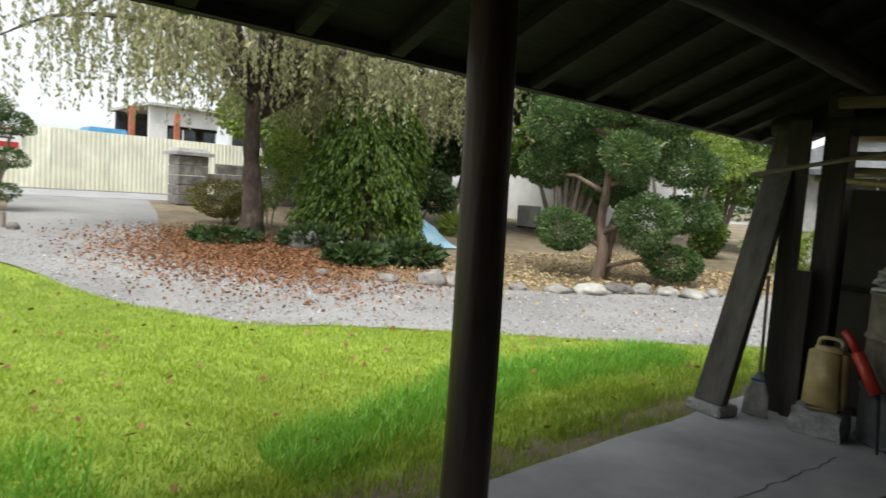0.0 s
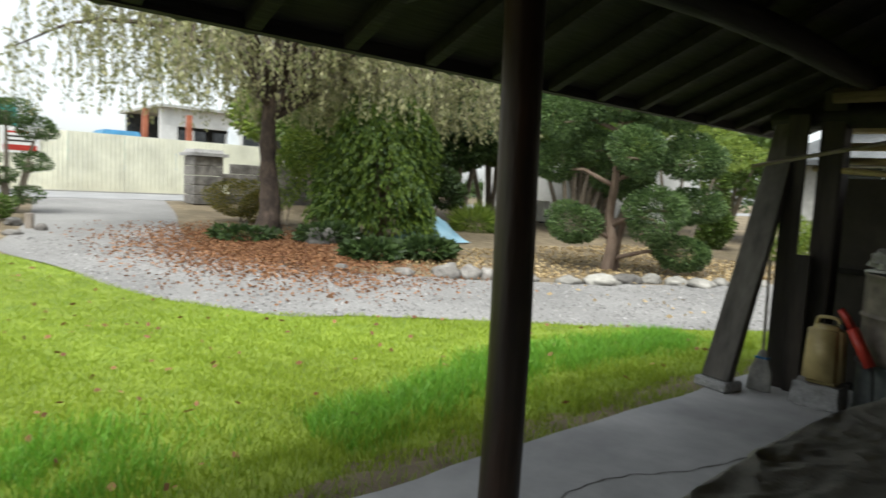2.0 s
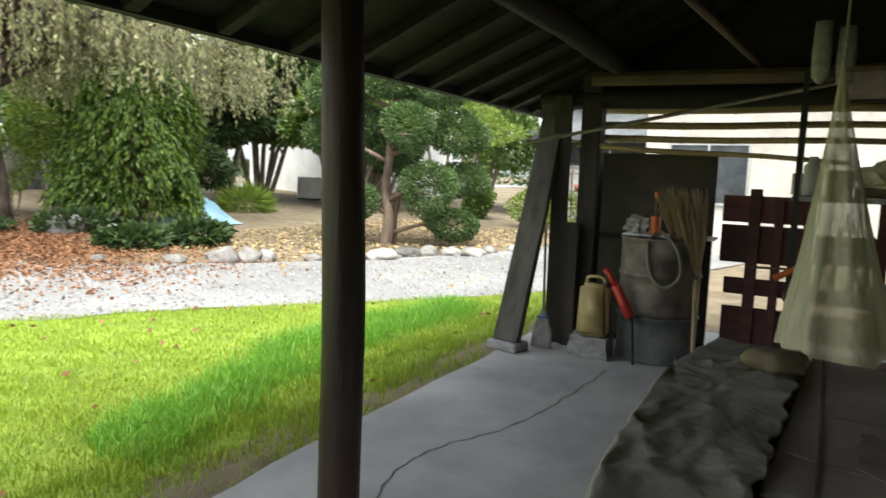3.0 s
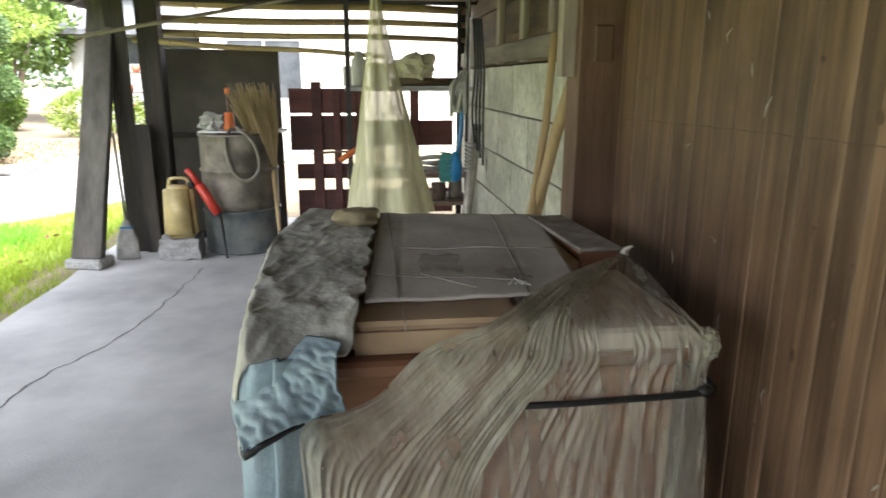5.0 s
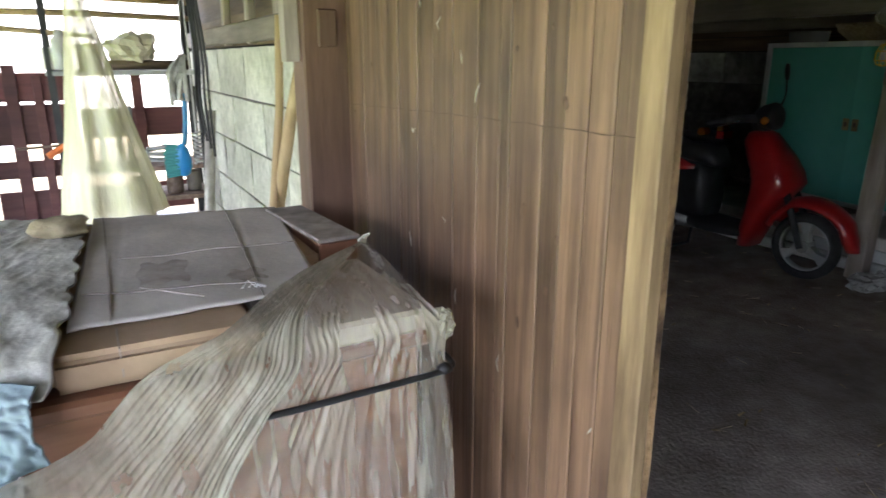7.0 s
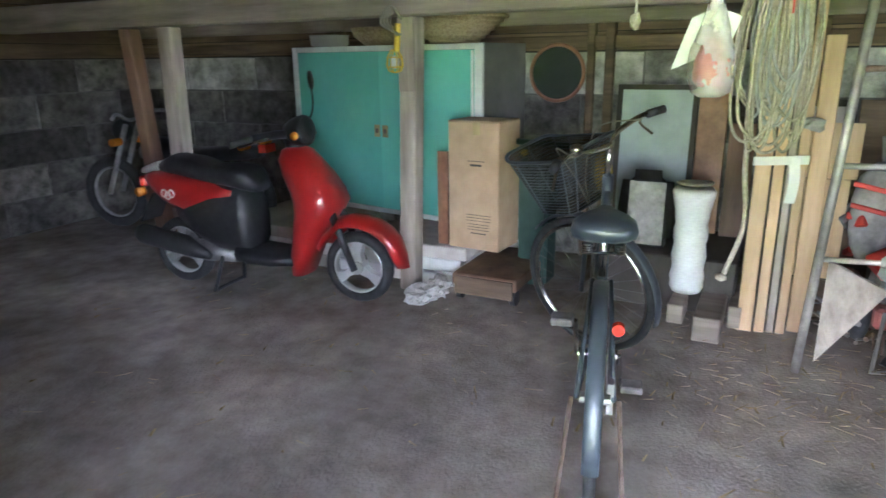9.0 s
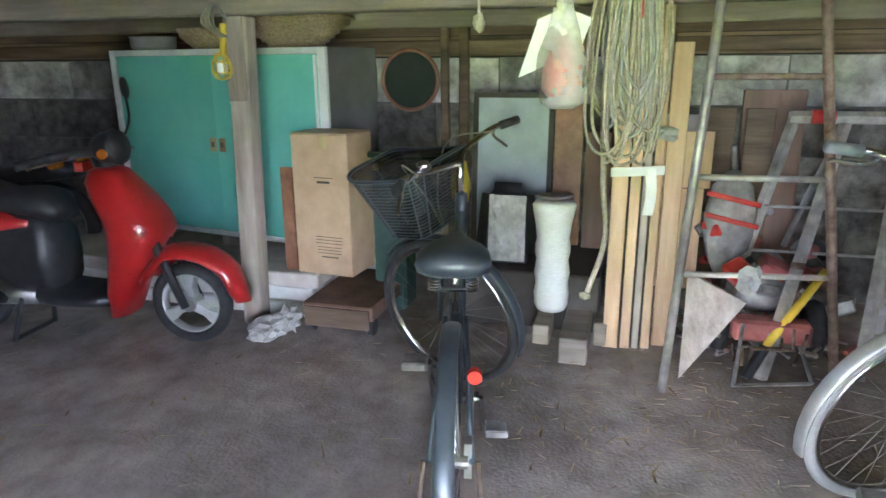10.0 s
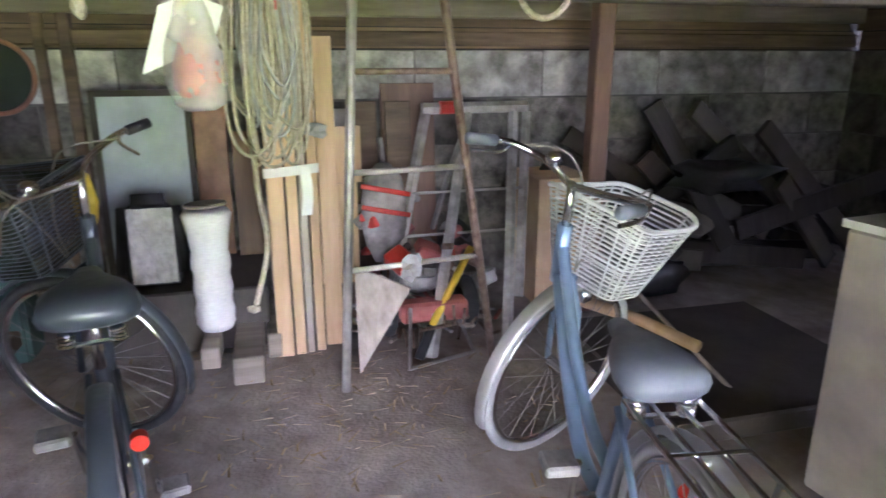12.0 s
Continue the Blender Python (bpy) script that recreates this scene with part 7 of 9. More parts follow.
def bicycle(m, label, paint, fender_mat, basket_mat, saddle_mat, steer, tyre_mat, rack=True, r=0.335, lift=0.0, swept=1.0, lift_basket=0.0, basket_back=0.0, wide=1.0):
    t = thing("bicycle", m, label, "bicycle")
    L = 1.10
    head = Vector((0.90, 0, 0.80))
    S = Matrix.Translation(head) @ Matrix.Rotation(radians(steer), 4, Vector((-0.26, 0, 0.96))) @ Matrix.Translation(-head)
    ident = Matrix()

    def wheel(c, mm, nm):
        axis = mm.to_3x3() @ Vector((0, 1, 0))
        cc = mm @ Vector(c)
        bm = bm_new()
        torus(bm, cc, r - 0.017, 0.017, axis, 52, 8)
        w = part(nm, bm, tyre_mat, t, "thin tyre on a spoked wheel", True)
        bm = bm_new()
        torus(bm, cc, r - 0.04, 0.009, axis, 48, 6, 1.4)
        part("rim", bm, M["chrome"], w, "chrome rim", True)
        bm = bm_new()
        spokes(bm, cc, r - 0.042, axis)
        part("spokes", bm, M["dusty_metal"], w)
        bm = bm_new()
        rod(bm, [cc - axis * 0.045, cc + axis * 0.045], 0.018, 10)
        part("hub", bm, M["steel"], w)
    wheel((0, 0, r), ident, "rear_wheel")
    wheel((L, 0, r), S, "front_wheel")
    bm = bm_new()
    fender(bm, (0, 0, r), r + 0.015, -5, 185, ident)
    part("rear_fender", bm, fender_mat, t, "", True)
    bm = bm_new()
    fender(bm, (L, 0, r), r + 0.015, 50, 205, S)
    part("front_fender", bm, fender_mat, t, "", True)
    bb = (0.46, 0, 0.27)
    bm = bm_new()
    rod(bm, curve([head + Vector((0.02, 0, -0.10)), (0.78, 0, 0.45), (0.64, 0, 0.30), bb], 6), 0.021, 10)
    rod(bm, curve([head + Vector((0.0, 0, 0.0)), (0.74, 0, 0.56), (0.58, 0, 0.42), (0.42, 0, 0.38)], 6), 0.017, 10)
    rod(bm, [bb, (0.32, 0, 0.66)], 0.017, 10)
    for s in (-1, 1):
        rod(bm, [(0, 0.055 * s, r), (0.40, 0.04 * s, 0.28)], 0.009, 8)
        rod(bm, [(0, 0.055 * s, r), (0.33, 0.03 * s, 0.6)], 0.008, 8)
    rod(bm, [head + Vector((-0.015, 0, 0.06)), head + Vector((0.035, 0, -0.12))], 0.023, 10)
    part("frame", bm, paint, t, "", True)
    bm = bm_new()
    for s in (-1, 1):
        rod(bm, [S @ Vector(p) for p in ((L, 0.055 * s, r), (L - 0.08, 0.05 * s, 0.58), (L - 0.13, 0.02 * s, 0.69))], 0.011, 8)
    rod(bm, [S @ Vector((L - 0.13, -0.03, 0.69)), S @ Vector((L - 0.13, 0.03, 0.69))], 0.016, 8)
    part("fork", bm, paint, t, "", True)
    bm = bm_new()
    rod(bm, [(0.32, 0, 0.62), (0.295, 0, 0.73 + lift)], 0.013, 8)
    part("seat_post", bm, M["chrome"], t, "", True)
    bm = bm_new()
    loft(bm, [side_ring(x, z0, z1, w, 14) for x, z0, z1, w in ((0.15, 0.73, 0.77, 0.06), (0.175, 0.715, 0.79, 0.088), (0.24, 0.715, 0.795, 0.088), (0.31, 0.73, 0.79, 0.07), (0.38, 0.74, 0.785, 0.034), (0.44, 0.745, 0.78, 0.024))])
    for q in bm.verts:
        q.co.z += lift
        q.co.y *= wide
    sa = part("saddle", bm, saddle_mat, t, "smooth vinyl saddle", True)
    bm = bm_new()
    for s in (-1, 1):
        lathe(bm, [(0.0, 0.0)] + [(0.016 + 0.003 * (i % 2), 0.004 * i) for i in range(9)] + [(0.0, 0.04)], 10, Matrix.Translation((0.19, 0.05 * s, 0.678 + lift)))
    rod(bm, [(0.19, -0.06, 0.68 + lift), (0.19, 0.06, 0.68 + lift)], 0.006, 6)
    part("saddle_spring", bm, M["chrome"], sa)
    bar = [(0.90, 0, 0.82), (0.85, 0, 0.99)]
    bm = bm_new()
    rod(bm, [S @ Vector(p) for p in bar], 0.013, 8)
    for s in (-1, 1):
        rod(bm, [S @ Vector(p) for p in curve([(L - 0.25, 0, 0.98), (L - 0.20, 0.09 * s, 0.985), (L - 0.19, 0.17 * s, 1.0), (L - 0.21 - 0.05 * swept, (0.29 - 0.04 * swept) * s, 1.02), (L - 0.24 - 0.14 * swept, (0.36 - 0.09 * swept) * s, 1.02)], 6)], 0.011, 8)
    part("handlebar", bm, M["chrome"], t, "", True)
    for s in (-1, 1):
        bm = bm_new()
        rod(bm, [S @ Vector((L - 0.22 - 0.09 * swept, (0.32 - 0.057 * swept) * s, 1.02)), S @ Vector((L - 0.25 - 0.16 * swept, (0.40 - 0.126 * swept) * s, 1.02))], 0.017, 10)
        g = part("grip", bm, M["black"] if paint is not M["bike_blue"] else M["saddle_grey"], t, "", True)
        bm = bm_new()
        rod(bm, [S @ Vector(p) for p in curve([(L - 0.25, 0.25 * s, 1.03), (L - 0.20 - 0.08 * swept, (0.29 - 0.035 * swept) * s, 0.99), (L - 0.19 - 0.2 * swept, (0.36 - 0.09 * swept) * s, 0.985 - 0.07 * (1 - swept))], 4)], 0.006, 6)
        part("brake_lever", bm, M["chrome"], g, "chrome lever")
        bm = bm_new()
        rod(bm, [S @ Vector(p) for p in curve([(L - 0.25, 0.24 * s, 1.02), (L - 0.1, 0.14 * s, 1.02), (L - 0.08, 0.03 * s, 0.85), (L - 0.1, 0.0, 0.7)], 6)], 0.0035, 5)
        part("brake_cable", bm, M["hose"], g)
    bm = bm_new()
    blob(bm, S @ Vector((L - 0.19, 0.13, 1.015)), (0.028, 0.028, 0.022), 0.02, 2)
    part("bell", bm, M["chrome"], t, "", True)
    # basket: real slats with gaps
    x0, x1, z0, z1 = L - 0.06 - basket_back, L + 0.23 - basket_back, 0.60 + lift_basket, 0.85 + lift_basket

    def ringpts(k, n=9):
        a, b, w = x0 + 0.05 * (1 - k) - 0.03 * k, x1 - 0.06 * (1 - k) + 0.04 * k, 0.125 + 0.06 * k
        z = z0 + (z1 - z0) * k + (0.0)
        out = []
        for i in range(4 * n):
            q = 2 * math.pi * i / (4 * n)
            c, s = math.cos(q), math.sin(q)
            out.append(Vector(((a + b) / 2 + (b - a) / 2 * math.copysign(abs(c) ** 0.36, c), w * math.copysign(abs(s) ** 0.36, s), z + 0.025 * k * (c * c))))
        return out
    rows = 18
    thick = 0.0036 if basket_mat is M["white_plastic"] else 0.0016
    bm = bm_new()
    pts = [S @ p for p in ringpts(1.0)]
    rod(bm, pts + [pts[0]], 0.008, 6, False)
    basket = part("basket", bm, basket_mat, t, "slatted front basket")
    for i in range(rows):
        bm = bm_new()
        pts = [S @ p for p in ringpts(i / rows)]
        rod(bm, pts + [pts[0]], thick, 4, False)
        part("slat", bm, basket_mat, basket)
    a, b = ringpts(0.0), ringpts(1.0)
    if basket_mat is not M["white_plastic"]:
        bm = bm_new()
        loft(bm, [[S @ p for p in ringpts(0.02)], [S @ p for p in ringpts(0.98)]])
        part("fine_mesh", bm, M["fine_mesh"], basket, "fine smoke-grey wire mesh")
    for i in range(0, 36, 2 if basket_mat is M["white_plastic"] else 4):
        bm = bm_new()
        rod(bm, [S @ a[i], S @ b[i]], 0.0035, 4, False)
        part("upright", bm, basket_mat, basket)
    for i in range(2, 17, 2):
        bm = bm_new()
        rod(bm, [S @ a[i], S @ a[36 - i]], 0.004, 4, False)
        part("base_bar", bm, basket_mat, basket)
    bm = bm_new()
    blob(bm, S @ Vector((L - 0.02, 0.0, 0.62)), (0.045, 0.035, 0.035), 0.02, 2)
    part("headlamp", bm, M["chrome"], t, "", True)
    bm = bm_new()
    rod(bm, [(0.46, -0.07, 0.27), (0.46, 0.07, 0.27)], 0.02, 10)
    rod(bm, [(0.46, -0.075, 0.27), (0.52, -0.085, 0.12)], 0.01, 8)
    rod(bm, [(0.46, 0.075, 0.27), (0.40, 0.085, 0.42)], 0.01, 8)
    cr = part("crank", bm, M["chrome"], t)
    for s, c in ((-1, (0.52, -0.13, 0.12)), (1, (0.40, 0.13, 0.42))):
        bm = bm_new()
        box(bm, c[0] - 0.04, c[1] - 0.04, c[2] - 0.014, c[0] + 0.04, c[1] + 0.04, c[2] + 0.014)
        bevel(bm, 0.006)
        part("pedal", bm, M["dusty_metal"], cr, "dull grey pedal")
    bm = bm_new()
    loft(bm, [[(x, y, z) for y, z in ((-0.035, zc - h), (-0.035, zc + h), (-0.055, zc + h), (-0.055, zc - h))] for x, zc, h in ((0.0, r, 0.05), (0.2, 0.315, 0.06), (0.46, 0.28, 0.085), (0.53, 0.27, 0.05))])
    part("chain_guard", bm, M["steel"], t)
    bm = bm_new()
    for s in (-1, 1):
        rod(bm, [(0.0, 0.07 * s, r), (-0.12, 0.1 * s, 0.012)], 0.008, 6)
    rod(bm, [(-0.12, -0.1, 0.01), (-0.12, 0.1, 0.01)], 0.008, 6)
    part("stand", bm, M["rust"], t)
    if rack:
        bm = bm_new()
        rod(bm, [(0.20, -0.07, 0.69), (-0.24, -0.07, 0.705), (-0.26, -0.05, 0.705), (-0.26, 0.05, 0.705), (-0.24, 0.07, 0.705), (0.20, 0.07, 0.69)], 0.006, 6)
        rk = part("rear_rack", bm, M["chrome"], t, "chrome wire luggage rack")
        bars = [((0.20, y, 0.69), (-0.25, y, 0.705)) for y in (-0.025, 0.025)] + [((x, -0.07, 0.70), (x, 0.07, 0.70)) for x in (0.18, 0.0, -0.16)]
        for p0, p1 in bars + [((0.0, 0.065 * s, r), (-0.08, 0.07 * s, 0.695)) for s in (-1, 1)]:
            bm = bm_new()
            rod(bm, [p0, p1], 0.005, 6)
            part("rack_bar", bm, M["chrome"], rk)
    bm = bm_new()
    rod(bm, [(0.17, -0.06, 0.50), (0.14, -0.06, 0.50)], 0.02, 16)
    part("reflector", bm, M["red_lens"], t, "round red reflector")
    return t


bicycle(pose(2.806, 0.291, 0, 0, 0, 12.5), "dark grey-blue city bicycle on its stand", M["bike_dark"], M["bike_grey"], M["bike_dark"], M["bike_grey"], 58, M["rubber"], False, lift=0.055, swept=0.15, lift_basket=0.13, basket_back=0.09, wide=1.16)
bicycle(pose(2.35, -0.725, 0, 0, 0, -8.5), "light blue city bicycle with white slatted basket", M["bike_blue"], M["silver"], M["white_plastic"], M["saddle_grey"], -58, M["grey_plastic"], True, lift=-0.02, lift_basket=0.06, basket_back=0.06)
bm = bm_new()
sheet(bm, 16, 10, lambda u, v: (2.05 + 0.25 * u, -1.30 + 0.28 * v, 0.60 - 0.3 * u * u + 0.03 * noise.noise(Vector((u * 5, v * 5, 2)))))
thicken(solid("pink_cloth", bm, M["pink"], "faded pink cloth hanging beside the bicycle", "cloth", smooth=True), 0.006)

# straw litter on the earth floor
verts, faces = [], []
for k in range(560):
    x, y = rr.uniform(2.0, 4.5), rr.uniform(-1.6, 3.2)
    if k < 280:
        x, y = rr.gauss(3.9, 0.35), rr.gauss(-0.3, 0.5)
    a, ln, w = rr.uniform(0, math.pi), rr.uniform(0.01, 0.045), rr.uniform(0.0012, 0.005)
    d, s = Vector((math.cos(a), math.sin(a), 0)) * ln, Vector((-math.sin(a), math.cos(a), 0)) * w
    c = Vector((x, y, 0.014 + 0.006 * rr.random()))
    i = len(verts)
    verts += [tuple(c - d - s), tuple(c + d - s), tuple(c + d + s), tuple(c - d + s + Vector((0, 0, 0.006)))]
    faces.append((i, i + 1, i + 2, i + 3))
tagged(new("straw_litter", quads("straw_litter", verts, faces, M["straw"])), "scattered bits of straw and dry leaves", "straw", kind="stuff")


# ---- yard: plants ----
M["bark"] = mat("cherry_bark", (0.035, 0.024, 0.018), (0.12, 0.085, 0.065), 12, 0.9, 0.9, stretch=(1, 1, 0.5), stain=0.4, stain_scale=3)
M["twig"] = mat("grey_twig", (0.16, 0.13, 0.10), (0.3, 0.26, 0.21), 12, 0.9, 0.3)
M["pine_bark"] = mat("yew_bark", (0.10, 0.065, 0.045), (0.22, 0.16, 0.12), 14, 0.9, 0.8, stretch=UP)
M["leaf_weeping"] = leafy("weeping_leaf", (0.13, 0.16, 0.05), (0.52, 0.5, 0.27), 0.5, 0.5)
M["leaf_thread"] = leafy("thread_cypress_leaf", (0.02, 0.06, 0.012), (0.17, 0.25, 0.025))
M["leaf_cloud"] = leafy("yew_leaf", (0.022, 0.055, 0.015), (0.17, 0.26, 0.085))
M["leaf_dark"] = leafy("dark_leaf", (0.02, 0.042, 0.012), (0.08, 0.13, 0.035))
M["leaf_mid"] = leafy("mid_green_leaf", (0.045, 0.085, 0.015), (0.16, 0.24, 0.045))
M["leaf_light"] = leafy("light_green_leaf", (0.09, 0.16, 0.02), (0.29, 0.37, 0.06))
M["leaf_gold"] = leafy("golden_hedge_leaf", (0.06, 0.07, 0.012), (0.26, 0.22, 0.04))
M["leaf_dry"] = leafy("fallen_leaf", (0.13, 0.05, 0.022), (0.34, 0.17, 0.075), 0.8, 0.1)
M["grass"] = leafy("grass_blade", (0.2, 0.29, 0.018), (0.4, 0.5, 0.055), 0.6, 0.4)
M["grass_tall"] = leafy("tall_grass_blade", (0.11, 0.27, 0.02), (0.28, 0.56, 0.07), 0.5, 0.45)
M["rock"] = mat("garden_rock", (0.12, 0.11, 0.10), (0.27, 0.255, 0.235), 7, 0.9, 0.6, stain=0.3, vary=0.3)
M["rock_pale"] = mat("pale_garden_rock", (0.2, 0.19, 0.17), (0.36, 0.345, 0.31), 7, 0.9, 0.5, stain=0.3, vary=0.2)
M["fence_panel"] = mat("cream_steel_sheet", (0.68, 0.67, 0.54), (0.76, 0.75, 0.62), 3, 0.5, 0.05, stain=0.12)
M["wall_cream"] = mat("cream_render", (0.55, 0.51, 0.44), (0.66, 0.62, 0.55), 6, 0.85, 0.2, stain=0.15)
M["wall_grey"] = mat("pale_grey_siding", (0.42, 0.42, 0.40), (0.55, 0.55, 0.53), 6, 0.8, 0.2, stain=0.15)
M["wall_white"] = mat("white_siding", (0.7, 0.7, 0.68), (0.78, 0.78, 0.76), 6, 0.7, 0.1, stain=0.1)
M["window_dark"] = mat("dark_window_glass", (0.03, 0.035, 0.04), (0.07, 0.075, 0.08), 3, 0.12, 0.02)
M["tarp_sky"] = mat("sky_blue_tarp", (0.22, 0.42, 0.55), (0.36, 0.55, 0.66), 5, 0.6, 0.3, stain=0.2)
M["rust_red"] = mat("red_oxide_steel", (0.34, 0.10, 0.05), (0.45, 0.16, 0.09), 6, 0.6, 0.1, stain=0.2)
M["teal_truck"] = mat("teal_truck_paint", (0.05, 0.36, 0.33), (0.08, 0.42, 0.38), 4, 0.4, 0.03)
M["sky_blue"] = mat("blue_truck_paint", (0.08, 0.28, 0.5), (0.12, 0.34, 0.56), 4, 0.4, 0.03)

nr = np.random.RandomState(3)


def leaf_mesh(name, centres, dirs, length, width, material, jitter=0.35):
    """One leaf of two triangles folded along its middle for each centre, pointing along dirs."""
    n = len(centres)
    c = np.asarray(centres, float)
    d = np.asarray(dirs, float) + nr.normal(0, jitter, (n, 3))
    d /= np.linalg.norm(d, axis=1)[:, None] + 1e-9
    r = nr.normal(0, 1, (n, 3))
    s = np.cross(d, r)
    s /= np.linalg.norm(s, axis=1)[:, None] + 1e-9
    L = (length * nr.uniform(0.6, 1.35, n))[:, None]
    Wd = (width * nr.uniform(0.6, 1.3, n))[:, None]
    v = np.stack([c, c + d * L * 0.5 + s * Wd, c + d * L, c + d * L * 0.5 - s * Wd], 1).reshape(-1, 3)
    me = bpy.data.meshes.new(name)
    me.vertices.add(n * 4)
    me.vertices.foreach_set("co", v.ravel())
    me.loops.add(n * 4)
    me.loops.foreach_set("vertex_index", np.arange(n * 4))
    me.polygons.add(n)
    me.polygons.foreach_set("loop_start", np.arange(n) * 4)
    me.polygons.foreach_set("loop_total", np.full(n, 4))
    me.update(calc_edges=True)
    me.materials.append(material)
    return me


def cloud_points(c, size, n, hollow=0.55, lumps=7):
    """Points through an uneven clump, thicker towards its outside, gathered in lumps."""
    d = nr.normal(0, 1, (n, 3))
    d /= np.linalg.norm(d, axis=1)[:, None]
    k = nr.normal(0, 1, (lumps, 3))
    k /= np.linalg.norm(k, axis=1)[:, None]
    bump = 0.72 + 0.38 * np.max(np.clip(d @ k.T, 0, 1) ** 3, axis=1)
    r = (hollow + (1 - hollow) * nr.uniform(0, 1, n) ** 0.6) * bump
    return np.asarray(c) + d * r[:, None] * np.asarray(size), d


def crown_of(clumps, n, length, width, material, parent, droop=0.0, name="crown"):
    cs, ds = [], []
    vol = [s[0] * s[1] + s[2] * s[0] for _, s in clumps]
    for (c, s), w in zip(clumps, vol):
        p, d = cloud_points(c, s, max(20, int(n * w / sum(vol))))
        cs.append(p)
        ds.append(d + np.array((0, 0, -droop)))
    ob = new(name, leaf_mesh(name, np.concatenate(cs), np.concatenate(ds), length, width, material))
    ob.parent = parent
    return ob


def g_at(x, y):
    return ground_z(x, y) - 0.01


# weeping cherry by the drive
t = thing("weeping_cherry", pose(-12.0, 5.8, g_at(-12, 0)), "weeping cherry tree with grey-green autumn leaves", "tree")
bm = bm_new()
tr = curve([(0, 0, -0.05), (0.02, 0.04, 0.6), (-0.03, 0.0, 1.4), (0.03, -0.04, 2.3), (0.0, 0.05, 3.0)], 6)
rod(bm, tr, [0.30 - 0.10 * min(1, i / 8) - 0.06 * i / len(tr) for i in range(len(tr))], 14)
for v in bm.verts:
    v.co += Vector((1, 1, 0)) * 0.03 * noise.noise(v.co * 4)
limbs = []
lr = random.Random(21)
for k in range(34):
    a = 2 * math.pi * k / 22 + lr.uniform(-0.2, 0.2) if k < 22 else radians(lr.uniform(30, 100))
    rad = lr.uniform(2.2, 5.2) if k < 22 else lr.uniform(3.6, 6.2)
    z0 = lr.uniform(2.3, 3.0)
    top = z0 + lr.uniform(0.8, 2.2)
    pts = curve([(0, 0, z0), (0.35 * rad * math.cos(a), 0.35 * rad * math.sin(a), top), (0.75 * rad * math.cos(a + 0.1), 0.75 * rad * math.sin(a + 0.1), top + 0.15), (rad * math.cos(a + 0.2), rad * math.sin(a + 0.2), top - 0.5)], 6)
    rod(bm, pts, [0.085 * (1 - 0.85 * i / (len(pts) - 1)) for i in range(len(pts))], 7)
    limbs.append(pts)
part("trunk", bm, M["bark"], t, "dark ridged bark", True)
bm = bm_new()
lc, ld = [], []
for pts in limbs:
    for j in range(44):
        p = pts[lr.randrange(4, len(pts))].copy() + Vector((lr.gauss(0, 0.35), lr.gauss(0, 0.35), lr.gauss(0.05, 0.2)))
        ln = lr.uniform(0.6, 2.0)
        ln = min(ln, p.z - 2.05 - 0.5 * lr.random())
        if ln < 0.3:
            continue
        dx, dy = lr.gauss(0, 0.2), lr.gauss(0, 0.2)
        st = [p, p + Vector((dx * 0.5, dy * 0.5, -0.15 * ln)), p + Vector((dx, dy, -0.55 * ln)), p + Vector((dx * 1.1, dy * 1.1, -ln))]
        rod(bm, st, [0.006, 0.005, 0.004, 0.002], 3, False)
        for q in range(int(ln * 26)):
            s = lr.random()
            i = min(2, int(s * 3))
            b = st[i].lerp(st[i + 1], s * 3 - i)
            lc.append((b.x + lr.gauss(0, 0.02), b.y + lr.gauss(0, 0.02), b.z))
            ld.append((lr.gauss(0, 0.5), lr.gauss(0, 0.5), -1.0))
part("twig_fringe", bm, M["twig"], t)
ob = new("crown", leaf_mesh("crown", lc, ld, 0.105, 0.022, M["leaf_weeping"], 0.25))
ob.parent = t

# thread cypress bush
t = thing("thread_cypress", pose(-11.1, 7.85, g_at(-11, 0)), "broad dark green thread cypress with yellow-green tips", "bush")
bm = bm_new()
for k in range(5):
    a = k * 1.26
    rod(bm, curve([(0.1 * math.cos(a), 0.1 * math.sin(a), -0.05), (0.3 * math.cos(a), 0.3 * math.sin(a), 1.0), (0.5 * math.cos(a), 0.5 * math.sin(a), 2.0)], 4), [0.07] * 8 + [0.03], 7)
part("trunk", bm, M["pine_bark"], t)
cs, ds = [], []
for k in range(2500):
    a = lr.uniform(0, 2 * math.pi)
    z = 0.35 + 2.7 * lr.random()
    rmax = 1.2 * math.sqrt(max(0.02, 1 - ((z - 0.9) / 2.35) ** 2)) * (0.86 + 0.2 * math.sin(3 * a + z * 2))
    rr0 = rmax * (0.55 + 0.45 * lr.random() ** 0.5)
    base = np.array((rr0 * math.cos(a), rr0 * math.sin(a), z))
    for q in range(20):
        s = q / 20
        cs.append(base + np.array((math.cos(a) * 0.30 * s, math.sin(a) * 0.30 * s, 0.06 * s - 0.26 * s * s)) + nr.normal(0, 0.02, 3))
        ds.append((math.cos(a) * 0.6, math.sin(a) * 0.6, -0.2 - 1.2 * s))
ob = new("crown", leaf_mesh("crown", cs, ds, 0.11, 0.018, M["leaf_thread"], 0.3))
ob.parent = t

